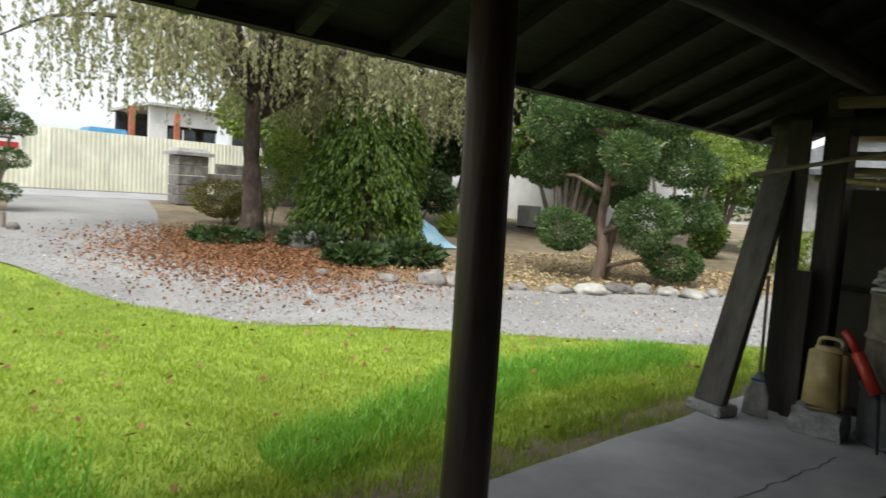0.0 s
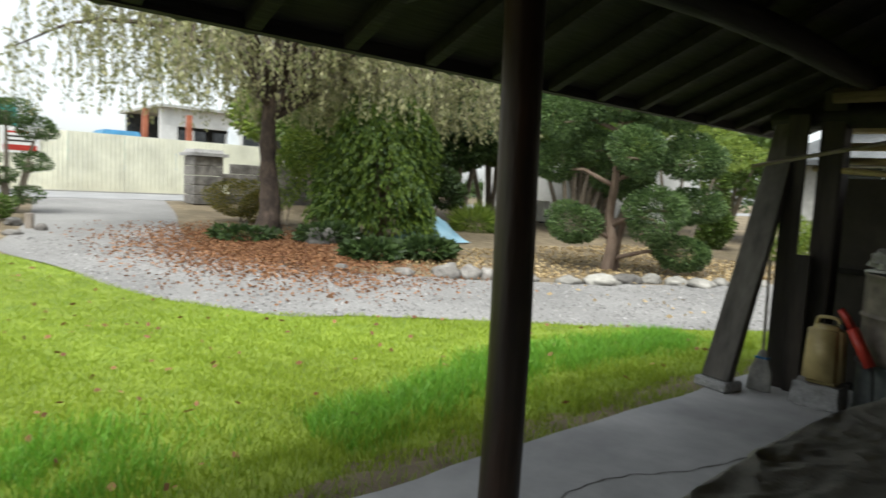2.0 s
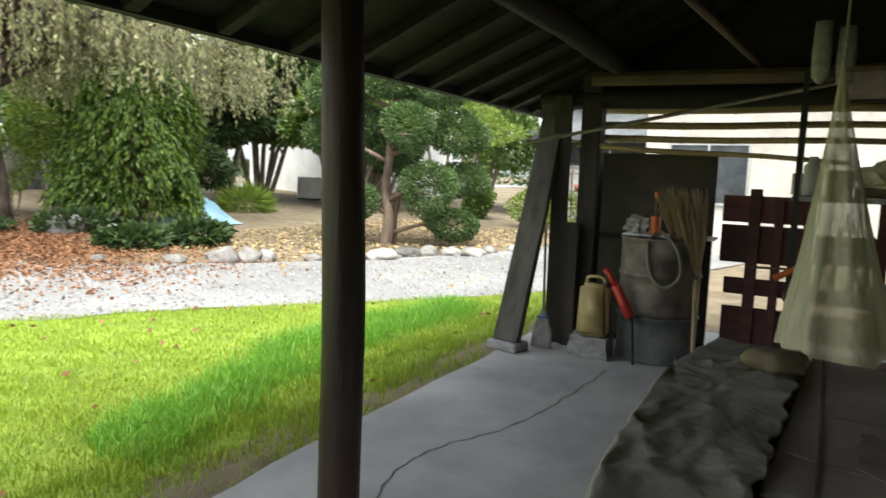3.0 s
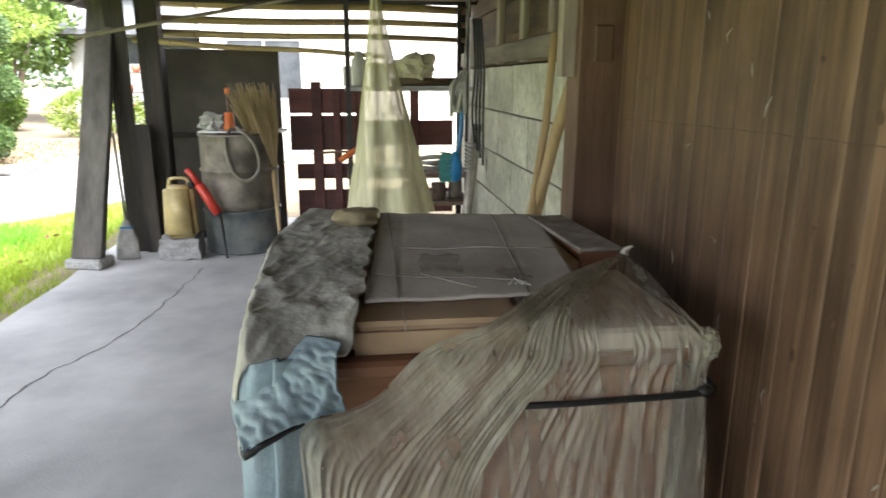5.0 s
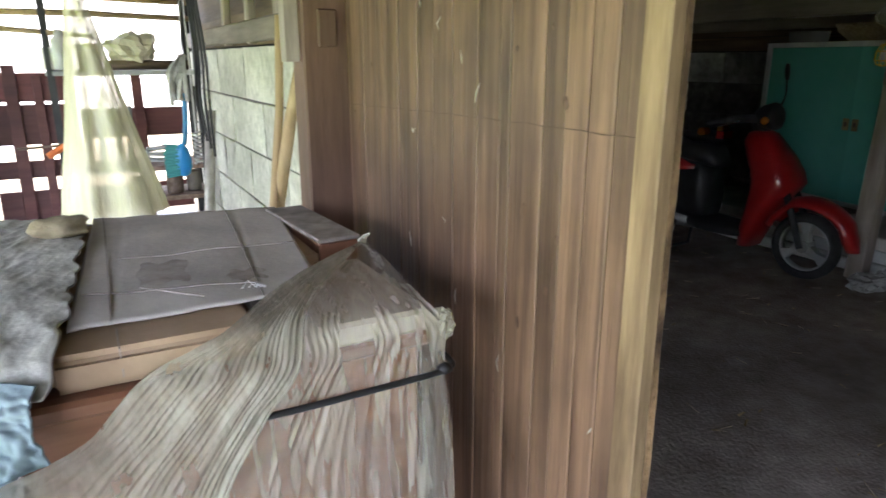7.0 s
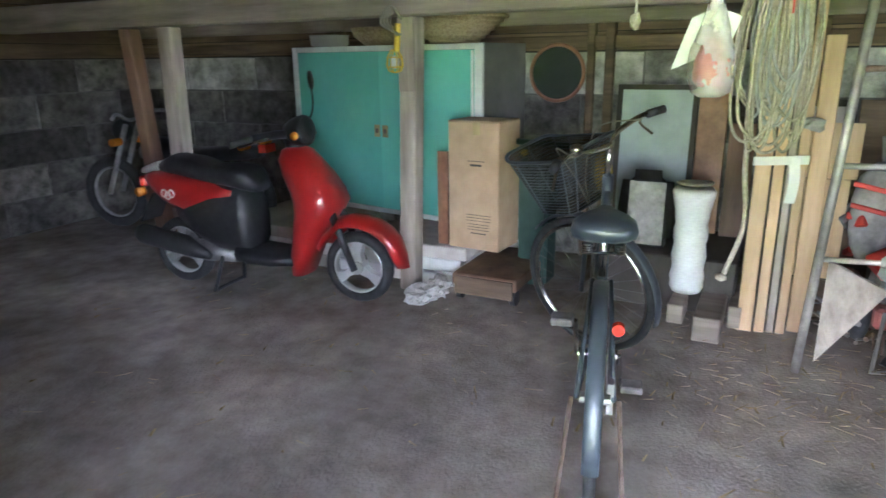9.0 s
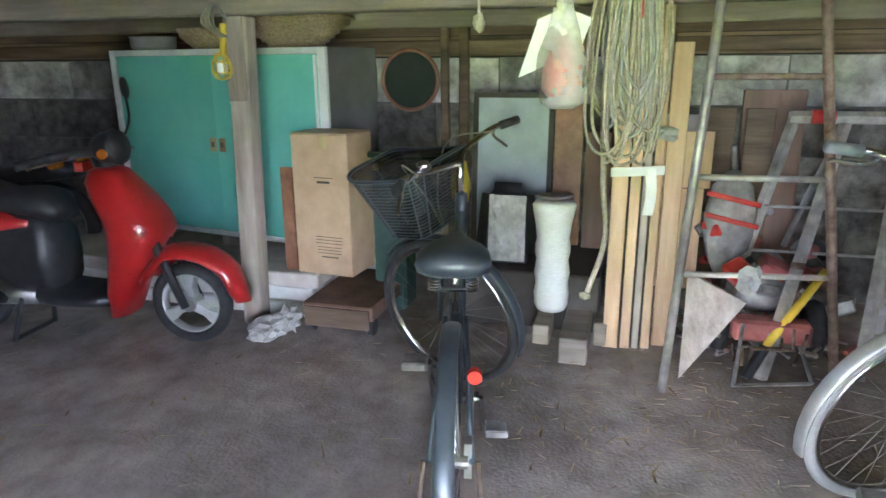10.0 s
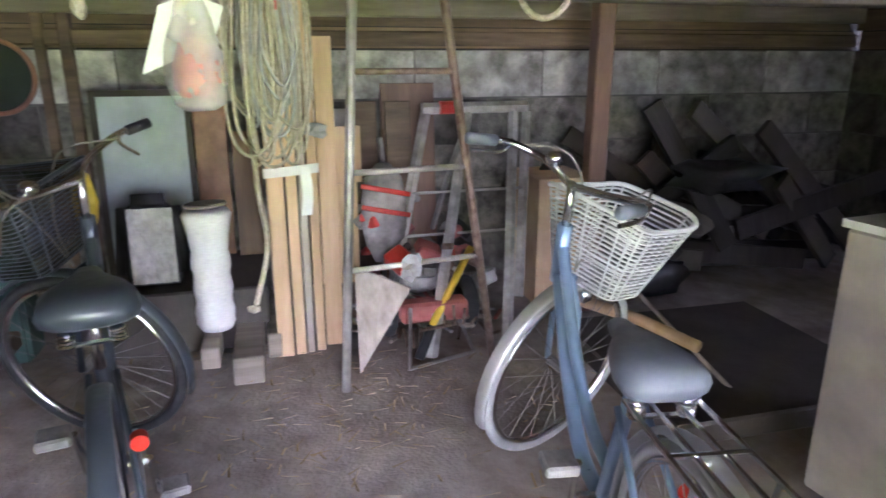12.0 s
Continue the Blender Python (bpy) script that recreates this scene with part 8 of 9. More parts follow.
# cloud-pruned yew
t = thing("cloud_pruned_yew", pose(-6.95, 10.2, g_at(-6.9, 0)), "cloud-pruned dark green yew with layered pads", "tree")
bm = bm_new()
tr = curve([(0, 0, -0.05), (0.05, 0.06, 0.5), (-0.08, 0.1, 1.0), (0.1, -0.05, 1.7), (0.0, 0.1, 2.5), (0.0, 0.1, 3.0)], 6)
rod(bm, tr, [0.13 * (1 - 0.75 * i / len(tr)) for i in range(len(tr))], 10)
pads = []
for across, z, back, w, h in ((0.42, 2.2, -0.5, 0.5, 0.42), (0.77, 1.15, -0.45, 0.5, 0.46), (-0.65, 0.85, -0.1, 0.45, 0.42), (1.35, 0.45, 0.0, 0.55, 0.28), (1.42, 2.15, 0.2, 0.6, 0.38), (1.5, 1.27, 0.35, 0.46, 0.33),
                              (-0.95, 2.85, 0.0, 0.52, 0.42), (-1.1, 2.0, 0.2, 0.42, 0.42), (0.0, 3.1, 0.0, 0.5, 0.34), (0.9, 3.0, 0.1, 0.66, 0.32), (0.05, 1.75, 0.5, 0.4, 0.3), (-0.35, 2.35, 0.45, 0.5, 0.35), (0.35, 3.6, 0.1, 0.55, 0.3)):
    pads.append(((across * 0.817 - back * 0.578, across * 0.578 + back * 0.817, z), (w, w, h)))
for c, s in pads:
    k = min(len(tr) - 1, max(3, int(c[2] / 3.0 * len(tr) * 0.85)))
    rod(bm, [tr[k], (tr[k] + Vector(c)) / 2 + Vector((0, 0, 0.08)), Vector(c) - Vector((0, 0, s[2] * 0.3))], [0.05, 0.035, 0.02], 7)
rod(bm, curve([(0.05, 0.25, -0.05), (0.0, 0.3, 0.5), (0.1, 0.35, 1.1)], 4), 0.07, 8)
part("trunk", bm, M["pine_bark"], t, "reddish brown bark", True)
crown_of([(c, (s[0] * 1.12, s[1] * 1.12, s[2] * 1.15)) for c, s in pads], 62000, 0.06, 0.018, M["leaf_cloud"], t)


def shrub(name, x, y, clumps, n, length, width, material, label, category="bush", stem=0.04, group=""):
    t = thing(name, pose(x, y, g_at(x, y)), label, category, group)
    bm = bm_new()
    low = min(c[2] - s[2] for c, s in clumps)
    for c, s in clumps:
        rod(bm, [(c[0] * 0.2, c[1] * 0.2, -0.05), (c[0] * 0.6, c[1] * 0.6, c[2] * 0.5), (c[0], c[1], c[2])], [stem, stem * 0.8, stem * 0.4], 6)
    part("trunk", bm, M["twig"], t)
    crown_of(clumps, n, length, width, material, t)
    return t


# hedges and shrubs along the garden
shrub("clipped_azalea", -14.2, 6.2, [((0, 0, 0.5), (0.6, 0.85, 0.5)), ((0.1, 0.4, 0.4), (0.5, 0.5, 0.42))], 9000, 0.05, 0.014, M["leaf_gold"], "rounded clipped azalea with bronze-yellow leaves")
shrub("round_camellia", -11.4, -0.05, [((0, 0, 0.68), (0.5, 0.56, 0.44))], 5200, 0.08, 0.026, M["leaf_dark"], "round dark green clipped camellia on one stem", stem=0.05)
shrub("golden_hedge", -13.4, -0.5, [((0, -0.3, 1.0), (0.8, 1.1, 0.95)), ((0.2, 0.6, 0.95), (0.6, 0.65, 0.85))], 11000, 0.055, 0.015, M["leaf_gold"], "large rounded golden-green hedge")
shrub("topiary_tree", -15.6, 1.85, [((0, 0.0, 2.05), (0.55, 0.5, 0.3)), ((0.1, -0.7, 1.75), (0.4, 0.4, 0.2)), ((0.0, 0.55, 1.75), (0.45, 0.42, 0.22)), ((0.1, -0.5, 1.1), (0.35, 0.4, 0.2)),
                                     ((0.1, 0.45, 1.05), (0.35, 0.36, 0.2)), ((0.0, -0.1, 0.75), (0.3, 0.3, 0.18)), ((0.1, 0.35, 0.4), (0.3, 0.32, 0.18))], 9000, 0.06, 0.016, M["leaf_cloud"], "small cloud-pruned topiary tree", "tree", 0.06)
shrub("low_shrub", -14.5, 0.9, [((0, -0.3, 0.3), (0.5, 0.6, 0.28)), ((0, 0.5, 0.25), (0.45, 0.5, 0.22))], 4000, 0.07, 0.02, M["leaf_mid"], "low mid-green shrub beside the topiary")
shrub("low_shrub", -13.3, 0.6, [((0, 0, 0.18), (0.45, 0.7, 0.2))], 2500, 0.08, 0.02, M["leaf_dark"], "low dark green ground shrub by the drive")
shrub("broadleaf_plant", -9.0, 6.8, [((0, -0.4, 0.14), (0.45, 0.6, 0.17)), ((0.2, 0.5, 0.16), (0.45, 0.6, 0.18))], 2000, 0.17, 0.055, M["leaf_dark"], "glossy dark broad-leaved plants by the tarpaulin", stem=0.015)
shrub("ground_ivy", -11.3, 5.6, [((0, -0.6, 0.12), (0.4, 0.7, 0.14)), ((0.5, 0.9, 0.16), (0.5, 0.7, 0.18))], 2200, 0.11, 0.035, M["leaf_dark"], "dark green low ivy round the cherry foot", stem=0.012)
shrub("grass_clump", -12.6, 12.2, [((0, 0, 0.18), (0.45, 0.7, 0.3))], 1800, 0.4, 0.012, M["leaf_light"], "light green grassy clump in the garden bed")
shrub("acuba_shrub", -13.4, 11.0, [((0, 0, 1.25), (0.8, 0.9, 0.5)), ((0, 0.6, 0.9), (0.6, 0.6, 0.4)), ((0, -0.5, 1.7), (0.7, 0.7, 0.5))], 7000, 0.11, 0.03, M["leaf_dark"], "dark leggy evergreen shrub in the garden")
shrub("sapling", -13.5, 6.9, [((0, 0, 1.1), (0.5, 0.5, 0.7)), ((0, 0.4, 1.7), (0.5, 0.5, 0.6))], 3500, 0.09, 0.02, M["leaf_light"], "light green young shrub behind the cherry", stem=0.02)
shrub("yellow_bush", -6.6, 17.0, [((0, 0, 0.6), (0.7, 0.9, 0.6)), ((0.5, 1.2, 0.5), (0.7, 0.8, 0.5))], 4500, 0.09, 0.022, M["leaf_light"], "light yellow-green flowering bush")
shrub("small_maple", -8.3, 15.0, [((0, 0, 2.9), (1.3, 1.4, 0.5)), ((0.6, 0.8, 2.5), (1.1, 1.2, 0.4)), ((-0.4, -0.8, 3.3), (1.1, 1.1, 0.45))], 9000, 0.08, 0.016, M["leaf_light"], "feathery light green maple beyond the yew", "tree", 0.05)
shrub("ivy_column", -8.7, 17.6, [((0, 0, 1.6), (0.35, 0.4, 1.5)), ((0, 0.1, 0.6), (0.5, 0.55, 0.6))], 6000, 0.10, 0.03, M["leaf_mid"], "post wrapped in green ivy")

# taller trees behind the garden
fr = random.Random(8)
for x, y, hh, w, c, lab in ((-16.5, 9.5, 4.6, 1.9, "leaf_mid", "mid-green garden tree behind the cypress"), (-17.5, 12.5, 6.0, 2.3, "leaf_dark", "tall dark evergreen tree at the garden back"),
                            (-15.5, 15.5, 5.5, 2.2, "leaf_mid", "mid-green leafy garden tree"), (-13.0, 18.5, 6.5, 2.4, "leaf_dark", "tall dark evergreen tree at the garden back"),
                            (-10.5, 21.5, 6.5, 2.4, "leaf_mid", "mid-green leafy garden tree"), (-14.6, 13.2, 4.2, 1.6, "leaf_dark", "dark evergreen tree behind the garden shrubs"), (-11.8, 15.2, 4.6, 1.7, "leaf_mid", "mid-green leafy tree near the house"), (-12.6, 17.0, 5.2, 1.9, "leaf_dark", "dark evergreen tree near the house"), (-6.0, 24.0, 6.0, 2.2, "leaf_light", "light green tree near the house"),
                            (-20.5, -3.0, 5.0, 2.0, "leaf_light", "light green roadside tree"), (-19.5, 10.5, 5.0, 2.0, "leaf_light", "light green tree by the gate pillar"), (-21.0, 14.5, 7.0, 2.8, "leaf_dark", "tall dark tree beyond the garden")):
    clumps = []
    for k in range(9):
        a = fr.uniform(0, 2 * math.pi)
        q = fr.uniform(0.2, 0.75) * w
        z = hh * fr.uniform(0.32, 0.9)
        clumps.append(((q * math.cos(a), q * math.sin(a), z), (w * fr.uniform(0.4, 0.6), w * fr.uniform(0.4, 0.6), w * fr.uniform(0.28, 0.45))))
    shrub("garden_tree", x, y, clumps, 13000, 0.2, 0.06, M[c], lab, "tree", 0.08)

# rocks edging the bed
for i, (x, y, sx, sy, sz, w) in enumerate(((-10.75, 6.35, 0.35, 0.42, 0.24, 0), (-10.3, 6.9, 0.25, 0.2, 0.13, 0), (-7.25, 6.5, 0.2, 0.23, 0.17, 0), (-7.1, 6.85, 0.17, 0.17, 0.15, 0), (-6.95, 7.1, 0.13, 0.13, 0.13, 0), (-7.6, 5.95, 0.18, 0.14, 0.09, 0),
                                           (-6.1, 8.05, 0.19, 0.22, 0.09, 1), (-5.8, 8.5, 0.25, 0.3, 0.13, 1), (-5.75, 9.1, 0.24, 0.28, 0.12, 0), (-5.6, 9.6, 0.16, 0.18, 0.11, 1), (-5.25, 9.75, 0.18, 0.2, 0.10, 1),
                                           (-4.95, 9.95, 0.22, 0.26, 0.11, 1), (-4.88, 10.5, 0.14, 0.15, 0.1, 1), (-6.5, 7.6, 0.14, 0.13, 0.08, 0), (-8.2, 5.2, 0.13, 0.11, 0.07, 0), (-12.8, 2.0, 0.14, 0.1, 0.1, 0),
                                           (-11.3, 0.7, 0.2, 0.22, 0.08, 1), (-13.6, 1.7, 0.16, 0.14, 0.1, 0), (-4.6, 11.2, 0.2, 0.2, 0.1, 1), (-12.3, 1.5, 0.12, 0.14, 0.07, 0))):
    bm = bm_new()
    blob(bm, (0, 0, sz * 0.35), (sx, sy, sz), 0.35, 3, 1.7, i * 3.3, -0.03)
    solid("garden_rock", bm, M["rock_pale"] if w else M["rock"], ("pale whitish edging rock half sunk in soil" if w else "grey rounded garden rock half sunk in soil"), "rock", pose(x, y, g_at(x, y)), "edging rocks", smooth=True)
bm = bm_new()
sheet(bm, 20, 14, lambda u, v: (0.9 * (u - 0.5), 1.8 * (v - 0.5), max(0.0, 0.55 * math.sin(math.pi * u) * math.sin(math.pi * v) * (1 + 0.5 * noise.noise(Vector((u * 5, v * 5, 0)))))))
solid("blue_tarpaulin", bm, M["tarp_sky"], "sky-blue tarpaulin thrown over a garden heap", "tarpaulin", pose(-10.9, 9.1, g_at(-11, 0)), smooth=True)
for k in range(3):
    bm = bm_new()
    rod(bm, [(0, 0, -0.05), (0, 0, 0.28)], 0.07, 10)
    solid("log_stub", bm, M["grey_wood"], "short weathered log stake by the drive", "stake", pose(-13.0 - 0.5 * k, 1.85 - 0.6 * k, g_at(-13, 0)), "log stakes")
bm = bm_new()
box(bm, -0.17, -0.15, 0, 0.17, 0.15, 0.06)
bevel(bm, 0.01)
solid("lawn_paver", bm, M["rust"], "brown square paver set in the lawn", "paver", pose(-9.6, 0.12, ground_z(-9.6) + 0.02, 0, 0, 12))

# ---- yard: gate, walls and beyond ----
t = thing("gate_pillar", pose(-18.5, 6.95, g_at(-18.5, 0)), "grey stone block gate pillar with a capstone", "pillar")
for k in range(5):
    w = 0.41
    for s in ((-1, 1) if k % 2 else (0,)):
        bm = bm_new()
        if s == 0:
            box(bm, -w, -w, k * 0.27 + 0.004, w, w, k * 0.27 + 0.262)
        else:
            box(bm, -w, 0.006 if s > 0 else -w, k * 0.27 + 0.004, w, w if s > 0 else -0.006, k * 0.27 + 0.262)
        bevel(bm, 0.015)
        part("stone_block", bm, M["rock"], t)
bm = bm_new()
box(bm, -0.52, -0.52, 1.352, 0.52, 0.52, 1.44)
box(bm, -0.44, -0.44, 1.44, 0.44, 0.44, 1.54, None, 0.06)
part("capstone", bm, M["block"], t, "dark weathered capstone")
wallm = block_mesh("garden_wall_block", 0.588, 0.18, 0.288, M["rock"], 2)
t = thing("garden_wall", pose(-18.3, -8.0, g_at(-18.3, 0)), "grey block garden wall along the road", "wall", kind="structure")
for r0 in range(5):
    for c in range(15):
        piece("block", wallm, t, pose(0, 0.3 + c * 0.6 + (0.3 if r0 % 2 else 0), r0 * 0.3 + 0.15, 0, 0, 90))
t = thing("garden_wall", pose(-18.9, 7.6, g_at(-18.5, 0)), "grey block garden wall beside the gate pillar", "wall", kind="structure")
for r0 in range(4):
    for c in range(9):
        piece("block", wallm, t, pose(0, 0.3 + c * 0.6 + (0.3 if r0 % 2 else 0), r0 * 0.3 + 0.15, 0, 0, 90))

t = thing("site_fence", pose(-25.3, -6.0, 0.48), "cream ribbed steel hoarding across the road", "fence")
bm = bm_new()
for i in range(12):
    y = i * 0.15
    loft(bm, [[(x, y + yy, z) for x, yy in ((0, 0), (0.0, 0.06), (0.035, 0.075), (0.035, 0.135), (0.0, 0.15), (-0.01, 0.15), (0.025, 0.135), (0.025, 0.075), (-0.01, 0.06), (-0.01, 0.0))] for z in (0.0, 2.05)])
panel = as_mesh("hoarding_panel", bm, M["fence_panel"])
for i in range(12):
    piece("hoarding_panel", panel, t, pose(0, i * 1.81, 0.03))
bm = bm_new()
box(bm, -0.05, -0.2, 0.0, 0.06, 22, 0.05)
part("base_rail", bm, M["block"], t)
t = thing("notice_sign", pose(-25.2, 2.9, 1.7), "white notice board with red print on the hoarding", "sign")
bm = bm_new()
box(bm, 0.0, 0.0, 0.0, 0.02, 1.1, 0.85)
part("board", bm, M["white"], t)
for z0, z1, y0, y1, c in ((0.08, 0.26, 0.08, 1.02, "red"), (0.36, 0.42, 0.12, 0.9, "panel"), (0.5, 0.56, 0.12, 0.95, "panel"), (0.64, 0.7, 0.2, 0.8, "red")):
    bm = bm_new()
    box(bm, 0.021, y0, z0, 0.025, y1, z1)
    part("print_bar", bm, M[c], t)

# works yard behind the hoarding
t = thing("works_shed", pose(-40, 12.5, 0.5), "white works building with dark open bays", "building")
for y0, y1, z0, z1 in ((0, 14, 3.6, 4.6), (0, 1.0, 0, 3.6), (5.0, 5.5, 0, 3.6), (9.5, 10, 0, 3.6), (13.3, 14, 0, 3.6)):
    bm = bm_new()
    box(bm, -0.3, y0, z0, 0.0, y1, z1)
    part("wall", bm, M["wall_white"], t)
bm = bm_new()
box(bm, -8, -0.2, 4.6, 0.6, 14.2, 4.75)
part("roof", bm, M["wall_grey"], t)
bm = bm_new()
box(bm, -7, 0, 0, -6.8, 14, 4.6)
part("back_wall", bm, M["window_dark"], t)
for k, y in enumerate((1.2, 3.2, 5.7, 7.7)):
    bm = bm_new()
    box(bm, -0.2, y, 2.0, -0.1, y + 1.5, 3.4)
    w = part("window", bm, M["window_dark"], t)
    bm = bm_new()
    box(bm, -0.09, y + 0.7, 2.0, -0.05, y + 0.78, 3.4)
    part("mullion", bm, M["wall_white"], w)
t = thing("open_shed", pose(-27.5, -11.6, 0.5), "open steel shed with red-oxide eave beam and saw-tooth roof lights", "building")
# roof takes the near-black beam colour to give the shade beneath it
bm = bm_new()
box(bm, -9, 0, 4.25, 0.0, 14.2, 4.5)
part("roof", bm, M["dark_beam"], t)
bm = bm_new()
box(bm, 0.001, 0, 4.3, 0.15, 14.4, 4.65)
part("eave_beam", bm, M["rust_red"], t, "red-oxide steel eave beam")
for y in (4.0, 9.0, 13.9):
    bm = bm_new()
    box(bm, -0.25, y, 0, 0.0, y + 0.25, 4.3)
    part("column", bm, M["black"], t)
bm = bm_new()
box(bm, -0.15, 0, 2.55, -0.05, 13.9, 2.75)
part("tie_beam", bm, M["black"], t)
for k in range(6):
    bm = bm_new()
    y = 3 + k * 2.0
    v = [bm.verts.new(c) for c in ((-1, y, 4.5), (-1, y + 1.3, 4.5), (-1, y, 5.3), (-8, y, 4.5), (-8, y + 1.3, 4.5), (-8, y, 5.3))]
    for f in ((0, 1, 2), (5, 4, 3), (0, 3, 4, 1), (1, 4, 5, 2), (2, 5, 3, 0)):
        bm.faces.new([v[i] for i in f])
    part("roof_light", bm, M["panel_blue"], t)
for y, z1 in ((8.2, 3.9), (10.0, 3.8)):
    bm = bm_new()
    box(bm, -28.7, y, 0.5, -28.5, y + 0.2, z1)
    solid("steel_post", bm, M["rust_red"], "red-oxide steel post behind the hoarding", "post")


def lorry(m, paint, label):
    t = thing("lorry", m, label, "lorry")
    bm = bm_new()
    box(bm, -1.0, 0.0, 0.6, 1.0, 1.7, 2.5, None, 0.12)
    bevel(bm, 0.06, 2)
    cab = part("cab", bm, paint, t)
    bm = bm_new()
    box(bm, 0.95, 0.3, 1.6, 1.0, 1.4, 2.25)
    part("side_window", bm, M["window_dark"], cab)
    bm = bm_new()
    box(bm, -1.0, 1.8, 0.9, 1.0, 6.0, 1.7)
    part("load_bed", bm, paint, t)
    for y in (0.8, 4.8):
        bm = bm_new()
        torus(bm, (0.9, y, 0.42), 0.3, 0.12, (1, 0, 0), 24, 8)
        part("wheel", bm, M["rubber"], t)


lorry(pose(-30.5, 2.4, 0.5) @ Matrix.Diagonal((1, 1, 1.25, 1)), M["teal_truck"], "teal lorry parked behind the hoarding")
lorry(pose(-31.0, 7.0, 0.5) @ Matrix.Diagonal((1, 1, 1.0, 1)), M["sky_blue"], "blue lorry parked behind the hoarding")
lorry(pose(-30.0, 12.6, 0.5) @ Matrix.Diagonal((0.8, 0.7, 1.25, 1)), M["wall_white"], "small white lorry parked behind the hoarding")


def house(name, x0, y0, x1, y1, z, hgt, wallmat, label, face, windows):
    """A house: walls, low roof, windows on the face towards the yard ('s' for -y, 'e' for +x)."""
    t = thing(name, pose(0, 0, 0), label, "house")
    bm = bm_new()
    box(bm, x0, y0, z, x1, y1, z + hgt)
    part("wall", bm, wallmat, t)
    bm = bm_new()
    box(bm, x0 - 0.6, y0 - 0.6, z + hgt, x1 + 0.6, y1 + 0.6, z + hgt + 0.15)
    r = box(bm, x0 - 0.5, y0 - 0.5, z + hgt + 0.15, x1 + 0.5, y1 + 0.5, z + hgt + 1.4)
    for q in r[4:]:
        q.co.x += (x0 + x1) / 2 * 0.6 - q.co.x * 0.6
        q.co.y += (y0 + y1) / 2 * 0.6 - q.co.y * 0.6
    part("roof", bm, M["tile"], t)
    for a, b, za, zb in windows:
        bm = bm_new()
        if face == "s":
            box(bm, a, y0 - 0.03, za, b, y0 - 0.005, zb)
        else:
            box(bm, x1 + 0.005, a, za, x1 + 0.03, b, zb)
        w = part("window", bm, M["window_dark"], t)
        bm = bm_new()
        for p0, p1, q0, q1 in ((a - 0.05, a, za - 0.05, zb + 0.05), (b, b + 0.05, za - 0.05, zb + 0.05), (a, b, zb, zb + 0.05), (a, b, za - 0.05, za), ((a + b) / 2 - 0.02, (a + b) / 2 + 0.02, za, zb)):
            if face == "s":
                box(bm, p0, y0 - 0.05, q0, p1, y0 - 0.031, q1)
            else:
                box(bm, x1 + 0.031, p0, q0, x1 + 0.05, p1, q1)
        part("window_frame", bm, M["silver"], w)
    return t


house("garden_house", -20, 19.5, -14.2, 26, 0.3, 4.8, M["wall_white"], "white house behind the garden trees", "e", [(20.5, 22, 1.4, 2.6)])
house("grey_house", -8.3, 21.0, -3.4, 28, -0.1, 2.6, M["wall_grey"], "pale grey house with a dark window band", "s", [(-7.2, -4.2, 1.7, 2.45)])
hs = house("cream_house", -2.9, 13.5, 6.0, 20, -0.1, 4.5, M["wall_cream"], "cream rendered house beyond the barn end", "s", [(-2.4, -1.0, 0.9, 2.0)])
bm = bm_new()
box(bm, 0.75, 13.36, 1.55, 1.0, 13.49, 1.8)
bevel(bm, 0.02)
part("meter_box", bm, M["white"], hs, "small white meter box")
t = thing("air_conditioner", pose(-14.7, 17.0, 0.28), "white outdoor air conditioner unit on feet", "air conditioner")
bm = bm_new()
box(bm, -0.4, -0.16, 0.05, 0.4, 0.16, 0.75)
bevel(bm, 0.02)
part("case", bm, M["white"], t)
bm = bm_new()
for k in range(6):
    torus(bm, (-0.1, -0.165, 0.4), 0.04 + 0.045 * k, 0.005, (0, 1, 0), 24, 4)
part("fan_grille", bm, M["grey_plastic"], t)
for x in (-0.3, 0.3):
    bm = bm_new()
    box(bm, x - 0.04, -0.18, 0.0, x + 0.04, 0.18, 0.05)
    part("foot", bm, M["black"], t)
t = thing("plant_stand", pose(-5.6, 18.5, -0.1), "rusty plant stand with pots beside the house", "stand")
for z in (0.5, 1.0, 1.5):
    bm = bm_new()
    box(bm, -0.5, -0.2, z, 0.5, 0.2, z + 0.03)
    part("shelf", bm, M["rust"], t)
for x in (-0.48, 0.48):
    bm = bm_new()
    box(bm, x - 0.02, -0.02, 0, x + 0.02, 0.02, 1.8)
    part("upright", bm, M["rust"], t)
for x, z in ((-0.3, 1.03), (0.1, 1.03), (-0.1, 1.53), (0.3, 0.53), (-0.25, 0.53)):
    bm = bm_new()
    lathe(bm, [(0, z), (0.08, z), (0.11, z + 0.18), (0.09, z + 0.18), (0.0, z + 0.15)], 14, Matrix.Translation((x, 0, 0)))
    part("pot", bm, M["rust_red"], t, "", True)
bm = bm_new()
rod(bm, [(-22, -30, 7.2), (-22, 0, 6.6), (-22, 30, 7.2)], 0.02, 4)
rod(bm, [(-22, -30, 7.6), (-22, 0, 7.0), (-22, 30, 7.6)], 0.02, 4)
solid("power_line", bm, M["black"], "black overhead power lines along the road", "cable", kind="structure")

